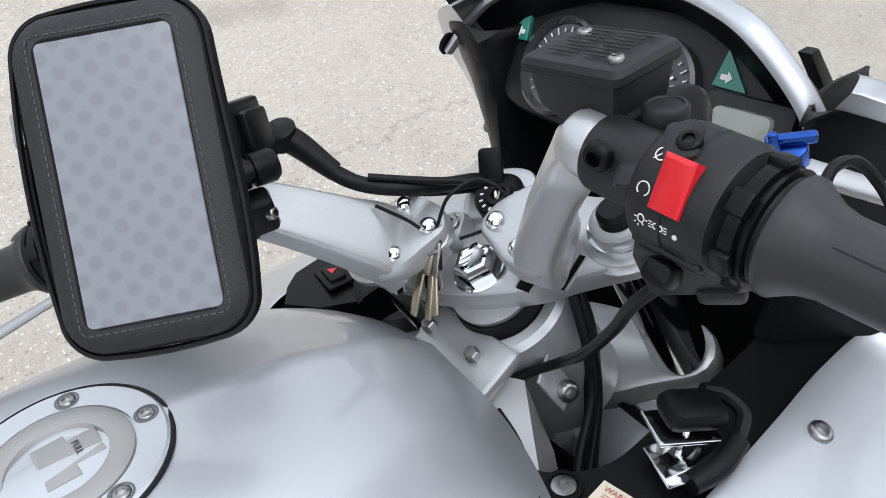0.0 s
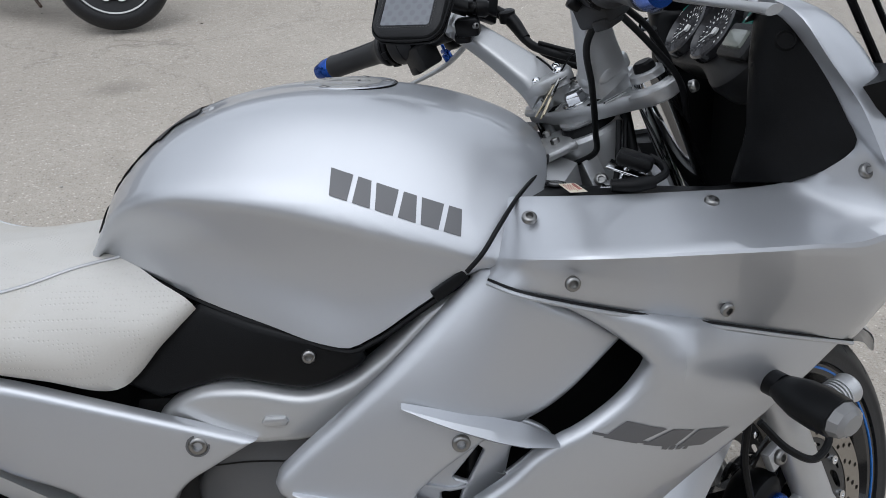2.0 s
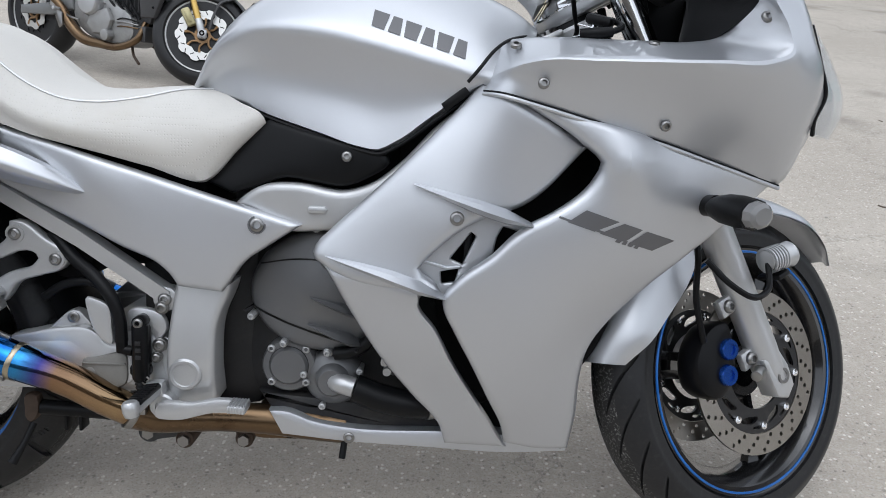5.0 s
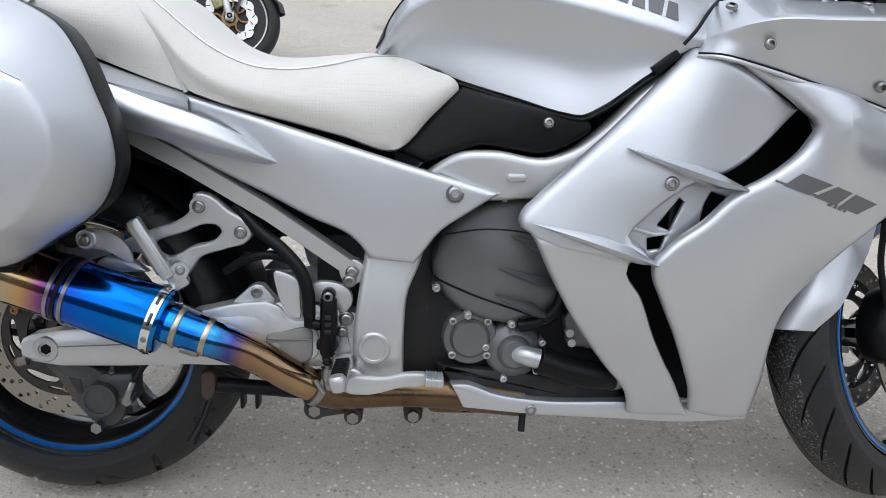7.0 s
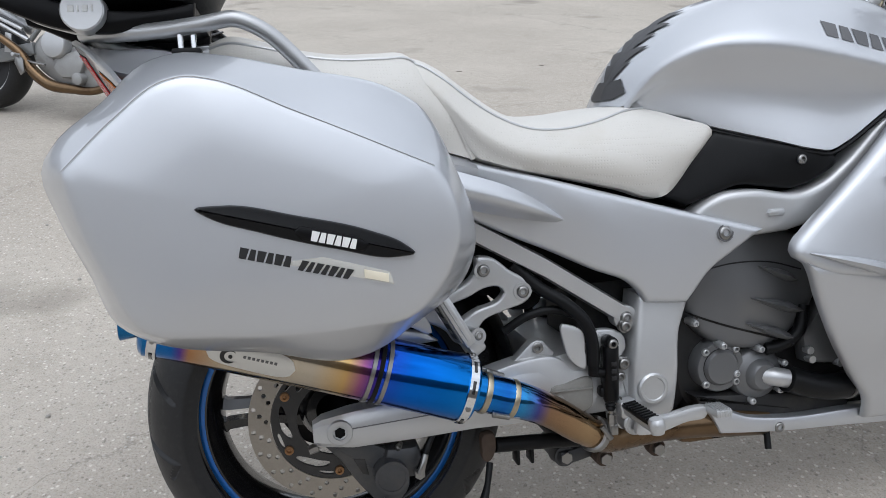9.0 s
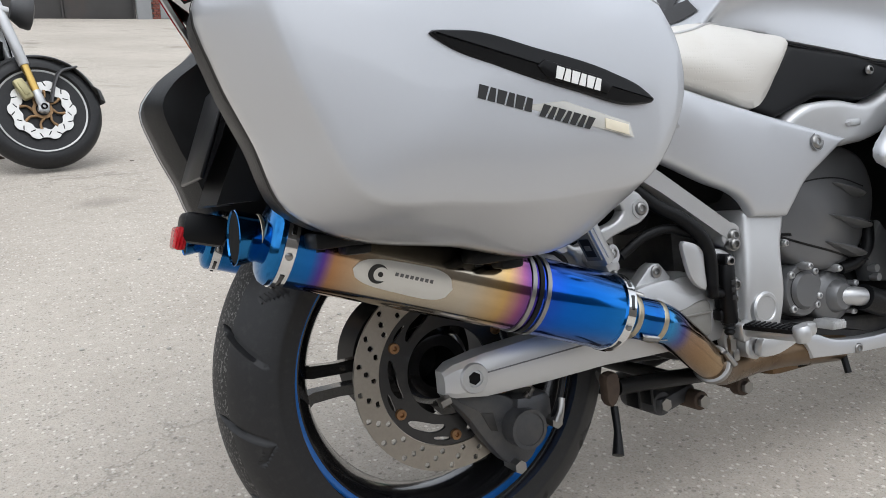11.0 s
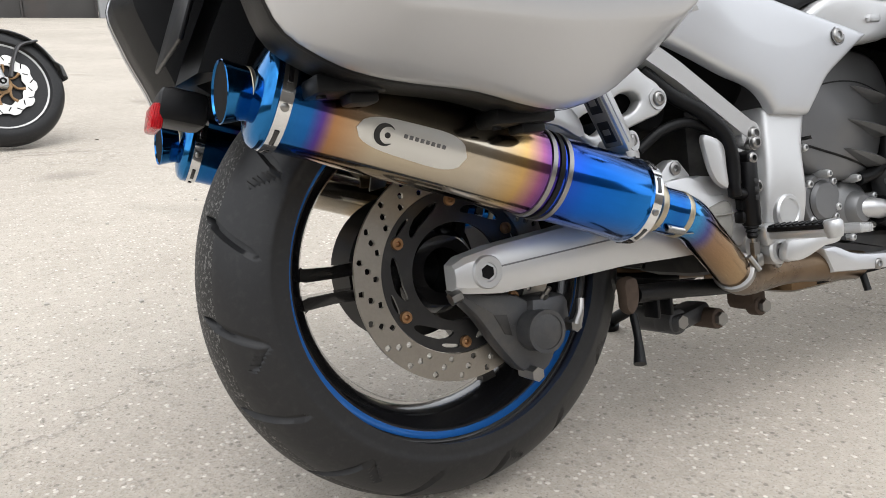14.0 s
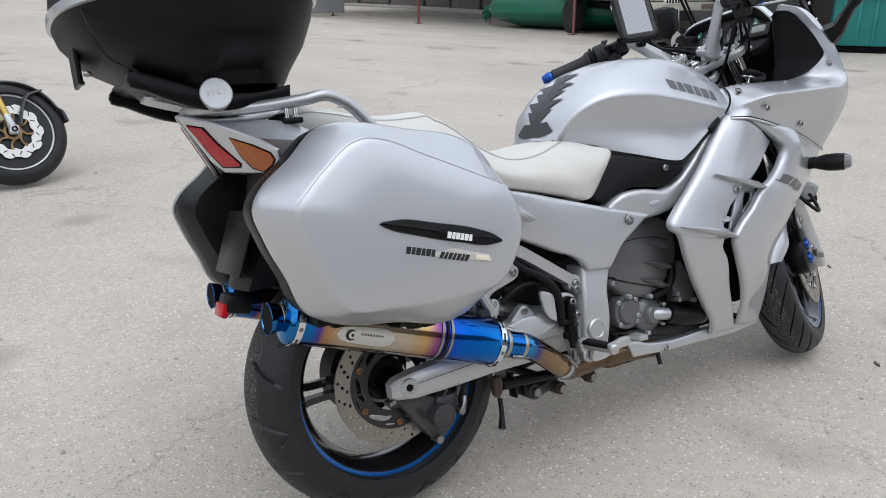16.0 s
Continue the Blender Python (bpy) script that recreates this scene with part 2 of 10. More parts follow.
def words(name, text, size, m, material, parent, shear=0.0, stretch=1.0, bold=0.0, depth=0.0006):
    """Lettering as a mesh, its left foot at m, running along x and up along y."""
    cu = bpy.data.curves.new(name, "FONT")
    cu.body, cu.size, cu.shear, cu.extrude, cu.offset = text, size, shear, depth, bold
    ob = bpy.data.objects.new(name, cu)
    me = bpy.data.meshes.new_from_object(ob)
    bpy.data.objects.remove(ob)
    bpy.data.curves.remove(cu)
    me.transform(m @ Matrix.Diagonal((stretch, 1, 1, 1)))
    me.materials.clear()
    me.materials.append(material)
    out = new(name, me)
    out.parent = parent
    return out


def emblem(name, count, size, m, material, parent, slant=0.25, gap=0.22, depth=0.0006):
    """A worn maker's mark as a row of slanted blocks, its left foot at m; size: width of one block and height."""
    w, h = size
    out = []
    for i in range(count):
        x0, k = i * w, slant * h
        top = 0.10 * w * (1 if i % 2 else -1)
        q = [(x0, 0), (x0 + w * (1 - gap), 0), (x0 + w * (1 - gap) + k - top, h), (x0 + k + top, h)]
        g = G()
        if depth:
            g.loops([[(a, b, 0) for a, b in q], [(a, b, depth) for a, b in q]], m=m)
        else:
            g.add([(a, b, 0) for a, b in q], [(0, 1, 2, 3)], m)
        out.append(part(name, g, material, parent))
    return out


def axes(o, x, y):
    """A frame at o with its x and y along the given ways."""
    x = Vector(x).normalized()
    z = x.cross(Vector(y)).normalized()
    y = z.cross(x)
    return Matrix(((x[0], y[0], z[0], o[0]), (x[1], y[1], z[1], o[1]), (x[2], y[2], z[2], o[2]), (0, 0, 0, 1)))


def wrap(ob, targets, way, lift=0.0008):
    """Lays a flat part onto the surfaces of other parts, along a way, lifted by a hair; its relief is kept."""
    from mathutils.bvhtree import BVHTree
    way = Vector(way).normalized()
    trees = []
    for t in targets:
        trees.append(BVHTree.FromPolygons([v.co for v in t.data.vertices], [tuple(q.vertices) for q in t.data.polygons]))
    bm = bmesh.new()
    bm.from_mesh(ob.data)
    bmesh.ops.triangulate(bm, faces=bm.faces)
    for _ in range(2):
        bmesh.ops.subdivide_edges(bm, edges=[e for e in bm.edges if e.calc_length() > 0.008], cuts=1, use_grid_fill=False)
        bmesh.ops.triangulate(bm, faces=bm.faces)
    mid = sum((v.co.dot(way) for v in bm.verts), 0.0) / len(bm.verts)
    base = min(v.co.dot(way) for v in bm.verts)
    for v in bm.verts:
        start = v.co - way * (v.co.dot(way) - base + 0.25)
        best = None
        for tree in trees:
            hit = tree.ray_cast(start, way)
            if hit[0] is not None and (best is None or hit[3] < best[3]):
                best = hit
        if best is not None:
            v.co = best[0] - way * lift
    bm.to_mesh(ob.data)
    bm.free()
    ob.data.polygons.foreach_set("use_smooth", [True] * len(ob.data.polygons))
    return ob


# ---- materials ----
def material(name, color, rough=0.5, metal=0.0, coat=0.0, grain=0.0, scale=200.0, bump=0.0, mottle=0.0, mscale=6.0, rvar=0.0, ior=1.5, coat_rough=0.05, detail=4.0, dirt=None, dirt_amount=0.0, dirt_scale=9.0):
    """A surface: base colour varied by fine grain and broad mottling, roughness, gloss and relief."""
    m = bpy.data.materials.new(name)
    m.use_nodes = True
    n, l = m.node_tree.nodes, m.node_tree.links
    b = n["Principled BSDF"]
    b.inputs["Roughness"].default_value, b.inputs["Metallic"].default_value = rough, metal
    b.inputs["Coat Weight"].default_value, b.inputs["Coat Roughness"].default_value, b.inputs["IOR"].default_value = coat, coat_rough, ior
    b.inputs["Base Color"].default_value = (*color, 1)
    co = n.new("ShaderNodeTexCoord").outputs["Object"]
    col = None
    fine = broad = None
    if grain or bump or rvar:
        fine = n.new("ShaderNodeTexNoise")
        fine.inputs["Scale"].default_value, fine.inputs["Detail"].default_value = scale, detail
        l.new(co, fine.inputs["Vector"])
    if mottle or dirt or rvar:
        broad = n.new("ShaderNodeTexNoise")
        broad.inputs["Scale"].default_value, broad.inputs["Detail"].default_value = mscale, 5.0
        l.new(co, broad.inputs["Vector"])
    if grain or mottle:
        v = n.new("ShaderNodeMath")
        v.operation = "MULTIPLY_ADD"
        v.inputs[1].default_value, v.inputs[2].default_value = 2 * grain, 1 - grain
        if grain:
            l.new(fine.outputs["Fac"], v.inputs[0])
        else:
            v.inputs[0].default_value = 0.5
        w = n.new("ShaderNodeMath")
        w.operation = "MULTIPLY_ADD"
        w.inputs[1].default_value, w.inputs[2].default_value = 2 * mottle, 1 - mottle
        if mottle:
            l.new(broad.outputs["Fac"], w.inputs[0])
        else:
            w.inputs[0].default_value = 0.5
        p = n.new("ShaderNodeMath")
        p.operation = "MULTIPLY"
        l.new(v.outputs[0], p.inputs[0])
        l.new(w.outputs[0], p.inputs[1])
        s = n.new("ShaderNodeVectorMath")
        s.operation = "SCALE"
        s.inputs[0].default_value = color
        l.new(p.outputs[0], s.inputs["Scale"])
        col = s.outputs[0]
        l.new(col, b.inputs["Base Color"])
    if dirt:
        d = n.new("ShaderNodeTexNoise")
        d.inputs["Scale"].default_value, d.inputs["Detail"].default_value, d.inputs["Roughness"].default_value = dirt_scale, 8.0, 0.65
        l.new(co, d.inputs["Vector"])
        r = n.new("ShaderNodeMapRange")
        r.inputs["From Min"].default_value, r.inputs["From Max"].default_value = 0.52, 0.72
        r.inputs["To Max"].default_value = dirt_amount
        l.new(d.outputs["Fac"], r.inputs["Value"])
        x = n.new("ShaderNodeMix")
        x.data_type = "RGBA"
        l.new(r.outputs[0], x.inputs[0])
        if col is not None:
            l.new(col, x.inputs[6])
        else:
            x.inputs[6].default_value = (*color, 1)
        x.inputs[7].default_value = (*dirt, 1)
        l.new(x.outputs[2], b.inputs["Base Color"])
    if rvar:
        r = n.new("ShaderNodeMapRange")
        r.inputs["To Min"].default_value, r.inputs["To Max"].default_value = max(rough - rvar, 0.02), min(rough + rvar, 1)
        l.new(broad.outputs["Fac"], r.inputs["Value"])
        l.new(r.outputs[0], b.inputs["Roughness"])
    if bump:
        u = n.new("ShaderNodeBump")
        u.inputs["Strength"].default_value, u.inputs["Distance"].default_value = bump, 0.001
        l.new(fine.outputs["Fac"], u.inputs["Height"])
        l.new(u.outputs[0], b.inputs["Normal"])
    return m


SILVER = material("silver_paint", (0.560, 0.575, 0.602), 0.47, 0.83, 0.8, grain=0.10, scale=2500, mottle=0.03, mscale=5, rvar=0.04, coat_rough=0.03)
FRAME = material("silver_frame_paint", (0.53, 0.535, 0.54), 0.38, 0.58, 0.2, grain=0.05, scale=1200, mottle=0.05, mscale=12, bump=0.04)
CAST = material("cast_aluminium", (0.50, 0.505, 0.51), 0.36, 0.66, 0.0, grain=0.08, scale=700, bump=0.12, mottle=0.08, mscale=14)
# dirty engine paint taken near black, which puts shade into gaps and recesses
BLOCK = material("dark_engine_and_gap_shade", (0.015, 0.015, 0.016), 0.55, 0.2, 0.0, grain=0.2, scale=200, bump=0.2, mottle=0.3, mscale=14, dirt=(0.10, 0.09, 0.075), dirt_amount=0.4)
CALIPER = material("dark_caliper_paint", (0.050, 0.051, 0.054), 0.45, 0.3, 0.0, grain=0.15, scale=300, bump=0.15, mottle=0.2, mscale=20, dirt=(0.16, 0.14, 0.11), dirt_amount=0.35)
ENGINE = material("grey_engine_paint", (0.150, 0.153, 0.158), 0.40, 0.45, 0.0, grain=0.08, scale=900, bump=0.1, mottle=0.12, mscale=10, dirt=(0.2, 0.19, 0.17), dirt_amount=0.25)
STEEL = material("brushed_steel", (0.30, 0.296, 0.288), 0.30, 1.0, grain=0.06, scale=500, mottle=0.06, mscale=20, rvar=0.06)
CHROME = material("chrome", (0.75, 0.76, 0.77), 0.09, 1.0, mottle=0.03, mscale=30)
DISC = material("brake_disc_steel", (0.36, 0.335, 0.30), 0.34, 1.0, grain=0.10, scale=300, mottle=0.08, mscale=25)
BLACK = material("black_plastic", (0.0050, 0.0053, 0.0060), 0.40, 0.0, ior=1.28, grain=0.15, scale=900, bump=0.25, mottle=0.2, mscale=8, rvar=0.08)
HOUSING = material("grey_black_moulded_plastic", (0.011, 0.011, 0.012), 0.46, 0.0, ior=1.40, grain=0.2, scale=900, bump=0.25, mottle=0.15, mscale=12)
SATIN = material("satin_black", (0.004, 0.004, 0.0046), 0.34, 0.0, ior=1.27, grain=0.1, scale=500, bump=0.05, mottle=0.2, mscale=10)
PADRUB = material("tank_pad_rubber", (0.034, 0.034, 0.036), 0.5, 0.0, grain=0.1, scale=200, mottle=0.1)
CAPGREY = material("cap_grey_paint", (0.34, 0.335, 0.32), 0.5, 0.4, mottle=0.06, mscale=30)
# near-black for black parts, and for shade put into gaps and holes
DARK = material("black_parts_and_shade", (0.004, 0.004, 0.0043), 0.8, 0.0, ior=1.25, grain=0.2, scale=60, mottle=0.3, mscale=12)
GLOSS = material("gloss_black_wheel", (0.008, 0.008, 0.009), 0.16, 0.0, 0.5, mottle=0.2, mscale=12, dirt=(0.05, 0.047, 0.04), dirt_amount=0.3, dirt_scale=20)
RUBBER = material("tyre_rubber", (0.0135, 0.0137, 0.0148), 0.44, 0.0, ior=1.42, grain=0.15, scale=160, bump=0.2, mottle=0.15, mscale=9, dirt=(0.08, 0.077, 0.070), dirt_amount=0.15, dirt_scale=90)
GRIP = material("grip_rubber", (0.027, 0.027, 0.028), 0.44, 0.0, ior=1.4, grain=0.1, scale=300, bump=0.1, mottle=0.2, mscale=15)
BLUE = material("blue_anodised", (0.015, 0.075, 0.36), 0.24, 0.85, 0.3, mottle=0.06, mscale=40)
RIMBLUE = material("blue_rim_tape", (0.018, 0.15, 0.52), 0.22, 0.45, 0.5, mottle=0.1, mscale=30)
RED = material("red_switch_plastic", (0.62, 0.012, 0.02), 0.3, 0.0, mottle=0.04)
FADED = material("faded_red_print", (0.50, 0.22, 0.19), 0.7)
WHITE = material("white_print", (0.75, 0.75, 0.73), 0.6)
GREYPRINT = material("grey_lettering", (0.13, 0.13, 0.135), 0.4, 0.3, mottle=0.05)
BLACKPRINT = material("black_lettering", (0.012, 0.012, 0.012), 0.5)
BRONZE = material("heat_tinted_pipe", (0.150, 0.100, 0.058), 0.30, 0.95, grain=0.1, scale=120, mottle=0.25, mscale=16, rvar=0.1, dirt=(0.07, 0.038, 0.022), dirt_amount=0.75, dirt_scale=14)
RUST = material("rusty_steel", (0.075, 0.052, 0.038), 0.8, 0.3, grain=0.3, scale=90, bump=0.4, mottle=0.3, mscale=18, dirt=(0.05, 0.04, 0.035), dirt_amount=0.8)
GREENLAMP = material("green_indicator_lens", (0.02, 0.20, 0.15), 0.3, 0.0, 0.4, grain=0.2, scale=400)
PAPER = material("paper_label", (0.72, 0.66, 0.52), 0.7, 0.0, mottle=0.08, mscale=40)
LCD = material("grey_display", (0.24, 0.26, 0.235), 0.25, 0.0, 0.5, mottle=0.05)
GLASSY = material("gauge_face", (0.03, 0.03, 0.033), 0.25, 0.0, 0.5)
BOLTBRONZE = material("bronzed_bolt", (0.30, 0.17, 0.085), 0.38, 0.9, grain=0.1, scale=300, mottle=0.2, mscale=80)
CARRIER = material("black_carrier_paint", (0.010, 0.010, 0.011), 0.34, 0.0, 0.3, mottle=0.2, mscale=20, dirt=(0.05, 0.045, 0.04), dirt_amount=0.35, dirt_scale=40)
TREAD = material("scuffed_tread_rubber", (0.020, 0.0198, 0.0195), 0.60, 0.0, ior=1.4, grain=0.22, scale=260, bump=0.35, mottle=0.25, mscale=14, dirt=(0.42, 0.41, 0.39), dirt_amount=0.60, dirt_scale=240)
KNOB = material("grey_plastic", (0.20, 0.195, 0.18), 0.55, 0.1, grain=0.1, scale=300, mottle=0.1, mscale=20)
KEYMETAL = material("brass_key_metal", (0.45, 0.40, 0.30), 0.35, 1.0, mottle=0.2, mscale=60)


def lens(name, color, rib=180.0, rough=0.15):
    """A ribbed coloured lamp lens."""
    m = material(name, color, rough, 0.0, 0.15, ior=1.3, grain=0.25, scale=500, mottle=0.15, mscale=30)
    n, l = m.node_tree.nodes, m.node_tree.links
    co = n.new("ShaderNodeTexCoord")
    w = n.new("ShaderNodeTexWave")
    w.inputs["Scale"].default_value = rib
    l.new(co.outputs["Object"], w.inputs["Vector"])
    u = n.new("ShaderNodeBump")
    u.inputs["Strength"].default_value, u.inputs["Distance"].default_value = 0.6, 0.0015
    l.new(w.outputs["Fac"], u.inputs["Height"])
    l.new(u.outputs[0], n["Principled BSDF"].inputs["Normal"])
    return m


REDLENS = lens("red_lamp_lens", (0.48, 0.008, 0.014), 190, 0.25)
AMBER = lens("amber_lamp_lens", (0.42, 0.10, 0.006), 190, 0.25)


def clear(name, color, rough=0.02, alpha=0.25):
    """Thin clear plastic."""
    m = material(name, color, rough, 0.0, 0.6)
    m.node_tree.nodes["Principled BSDF"].inputs["Alpha"].default_value = alpha
    return m


SMOKE = clear("smoked_lens", (0.22, 0.22, 0.22), 0.2, 0.85)
SCREEN = clear("clear_windscreen", (0.75, 0.78, 0.78), 0.04, 0.16)
HEADLENS = clear("headlamp_lens", (0.8, 0.82, 0.82), 0.03, 0.3)
CLEARFILM = clear("clear_sticker", (0.75, 0.73, 0.66), 0.25, 0.55)


def vinyl(name, color):
    """Off-white seat vinyl with rows of small holes, grubby on the flanks."""
    m = material(name, color, 0.55, 0.0, mottle=0.05, mscale=7, grain=0.04, scale=400, dirt=(0.52, 0.47, 0.38), dirt_amount=0.35, dirt_scale=6)
    n, l = m.node_tree.nodes, m.node_tree.links
    co = n.new("ShaderNodeTexCoord")
    v = n.new("ShaderNodeTexVoronoi")
    v.inputs["Scale"].default_value, v.inputs["Randomness"].default_value = 190, 0.15
    l.new(co.outputs["Object"], v.inputs["Vector"])
    r = n.new("ShaderNodeMapRange")
    r.inputs["From Min"].default_value, r.inputs["From Max"].default_value = 0.12, 0.3
    l.new(v.outputs["Distance"], r.inputs["Value"])
    u = n.new("ShaderNodeBump")
    u.inputs["Strength"].default_value, u.inputs["Distance"].default_value = 0.35, 0.0012
    l.new(r.outputs[0], u.inputs["Height"])
    l.new(u.outputs[0], n["Principled BSDF"].inputs["Normal"])
    return m


VINYL = vinyl("white_seat_vinyl", (0.62, 0.60, 0.56))


def titanium(name, axis, stops, rough=0.12):
    """Heat-blued titanium: the tint runs along the silencer, in metres along the given line."""
    m = bpy.data.materials.new(name)
    m.use_nodes = True
    n, l = m.node_tree.nodes, m.node_tree.links
    b = n["Principled BSDF"]
    b.inputs["Metallic"].default_value, b.inputs["Roughness"].default_value = 1.0, rough
    co = n.new("ShaderNodeTexCoord")
    d = n.new("ShaderNodeVectorMath")
    d.operation = "DOT_PRODUCT"
    d.inputs[1].default_value = axis
    l.new(co.outputs["Object"], d.inputs[0])
    z = n.new("ShaderNodeTexNoise")
    z.inputs["Scale"].default_value, z.inputs["Detail"].default_value = 14, 3
    l.new(co.outputs["Object"], z.inputs["Vector"])
    a = n.new("ShaderNodeMath")
    a.operation = "MULTIPLY_ADD"
    a.inputs[1].default_value = 0.006
    l.new(z.outputs["Fac"], a.inputs[0])
    l.new(d.outputs["Value"], a.inputs[2])
    lo, hi = stops[0][0], stops[-1][0]
    r = n.new("ShaderNodeMapRange")
    r.inputs["From Min"].default_value, r.inputs["From Max"].default_value = lo, hi
    l.new(a.outputs[0], r.inputs["Value"])
    c = n.new("ShaderNodeValToRGB")
    while len(c.color_ramp.elements) < len(stops):
        c.color_ramp.elements.new(0.5)
    for e, (p, q) in zip(c.color_ramp.elements, stops):
        e.position, e.color = (p - lo) / (hi - lo), (*q, 1)
    l.new(r.outputs[0], c.inputs[0])
    f = n.new("ShaderNodeTexNoise")
    f.inputs["Scale"].default_value, f.inputs["Detail"].default_value = 60, 5
    l.new(co.outputs["Object"], f.inputs["Vector"])
    k = n.new("ShaderNodeMapRange")
    k.inputs["To Min"].default_value, k.inputs["To Max"].default_value = rough - 0.05, rough + 0.07
    l.new(f.outputs["Fac"], k.inputs["Value"])
    l.new(k.outputs[0], b.inputs["Roughness"])
    l.new(c.outputs[0], b.inputs["Base Color"])
    return m


def asphalt():
    """Old pale asphalt: bound grit of light and dark stones, dust, stains and fine cracks."""
    m = bpy.data.materials.new("old_asphalt")
    m.use_nodes = True
    n, l = m.node_tree.nodes, m.node_tree.links
    b = n["Principled BSDF"]
    b.inputs["Roughness"].default_value = 0.95
    b.inputs["Specular IOR Level"].default_value = 0.12
    co = n.new("ShaderNodeTexCoord").outputs["Object"]

    def tex(kind, **k):
        t = n.new(kind)
        for a, v in k.items():
            t.inputs[a].default_value = v
        l.new(co, t.inputs["Vector"])
        return t

    def mix(fac, a, bb, amount=1.0):
        x = n.new("ShaderNodeMix")
        x.data_type = "RGBA"
        if amount != 1.0:
            s = n.new("ShaderNodeMath")
            s.operation = "MULTIPLY"
            s.inputs[1].default_value = amount
            l.new(fac, s.inputs[0])
            fac = s.outputs[0]
        l.new(fac, x.inputs[0])
        for i, v in ((6, a), (7, bb)):
            if isinstance(v, tuple):
                x.inputs[i].default_value = (*v, 1)
            else:
                l.new(v, x.inputs[i])
        return x.outputs[2]

    def span(v, lo, hi):
        r = n.new("ShaderNodeMapRange")
        r.inputs["From Min"].default_value, r.inputs["From Max"].default_value = lo, hi
        l.new(v, r.inputs["Value"])
        return r.outputs[0]
    big = tex("ShaderNodeTexNoise", Scale=0.55, Detail=6, Roughness=0.6)
    mid = tex("ShaderNodeTexNoise", Scale=5.0, Detail=6, Roughness=0.65)
    fine = tex("ShaderNodeTexNoise", Scale=230.0, Detail=5, Roughness=0.7)
    stone = tex("ShaderNodeTexVoronoi", Scale=95.0)
    grit = tex("ShaderNodeTexVoronoi", Scale=240.0)
    c = mix(span(big.outputs["Fac"], 0.35, 0.65), (0.412, 0.368, 0.315), (0.508, 0.460, 0.398))
    c = mix(span(mid.outputs["Fac"], 0.5, 0.75), c, (0.375, 0.334, 0.283), 0.6)
    sep = n.new("ShaderNodeSeparateColor")
    l.new(stone.outputs["Color"], sep.inputs[0])
    sep2 = n.new("ShaderNodeSeparateColor")
    l.new(grit.outputs["Color"], sep2.inputs[0])
    near = span(stone.outputs["Distance"], 0.42, 0.30)
    lightst = n.new("ShaderNodeMath")
    lightst.operation = "MULTIPLY"
    l.new(near, lightst.inputs[0])
    l.new(span(sep.outputs[0], 0.80, 0.87), lightst.inputs[1])
    c = mix(lightst.outputs[0], c, (0.74, 0.705, 0.64), 0.85)
    dk = n.new("ShaderNodeMath")
    dk.operation = "MULTIPLY"
    l.new(near, dk.inputs[0])
    l.new(span(sep.outputs[0], 0.2, 0.12), dk.inputs[1])
    c = mix(dk.outputs[0], c, (0.10, 0.092, 0.080), 0.45)
    c = mix(span(sep2.outputs[0], 0.55, 0.9), c, (0.55, 0.52, 0.465), 0.4)
    c = mix(span(fine.outputs["Fac"], 0.54, 0.70), c, (0.12, 0.112, 0.097), 0.8)
    clot = tex("ShaderNodeTexNoise", Scale=34.0, Detail=5, Roughness=0.7)
    c = mix(span(clot.outputs["Fac"], 0.50, 0.72), c, (0.28, 0.250, 0.213), 0.28)
    c = mix(span(clot.outputs["Fac"], 0.46, 0.30), c, (0.62, 0.570, 0.495), 0.30)
    spot = tex("ShaderNodeTexNoise", Scale=1.3, Detail=2, Roughness=0.4)
    c = mix(span(spot.outputs["Fac"], 0.64, 0.74), c, (0.17, 0.155, 0.13), 0.55)
    cr = tex("ShaderNodeTexVoronoi", Scale=0.42)
    cr.feature = "DISTANCE_TO_EDGE"
    wob = n.new("ShaderNodeVectorMath")
    wob.operation = "MULTIPLY_ADD"
    wob.inputs[1].default_value = (0.5, 0.5, 0)
    l.new(mid.outputs["Color"], wob.inputs[0])
    l.new(co, wob.inputs[2])
    l.new(wob.outputs[0], cr.inputs["Vector"])
    c = mix(span(cr.outputs["Distance"], 0.0035, 0.0012), c, (0.12, 0.11, 0.095), 0.30)
    l.new(c, b.inputs["Base Color"])
    h = n.new("ShaderNodeMath")
    h.operation = "ADD"
    l.new(fine.outputs["Fac"], h.inputs[0])
    l.new(span(stone.outputs["Distance"], 0.6, 0.1), h.inputs[1])
    u = n.new("ShaderNodeBump")
    u.inputs["Strength"].default_value, u.inputs["Distance"].default_value = 0.55, 0.003
    l.new(h.outputs[0], u.inputs["Height"])
    l.new(u.outputs[0], b.inputs["Normal"])
    return m


ASPHALT = asphalt()


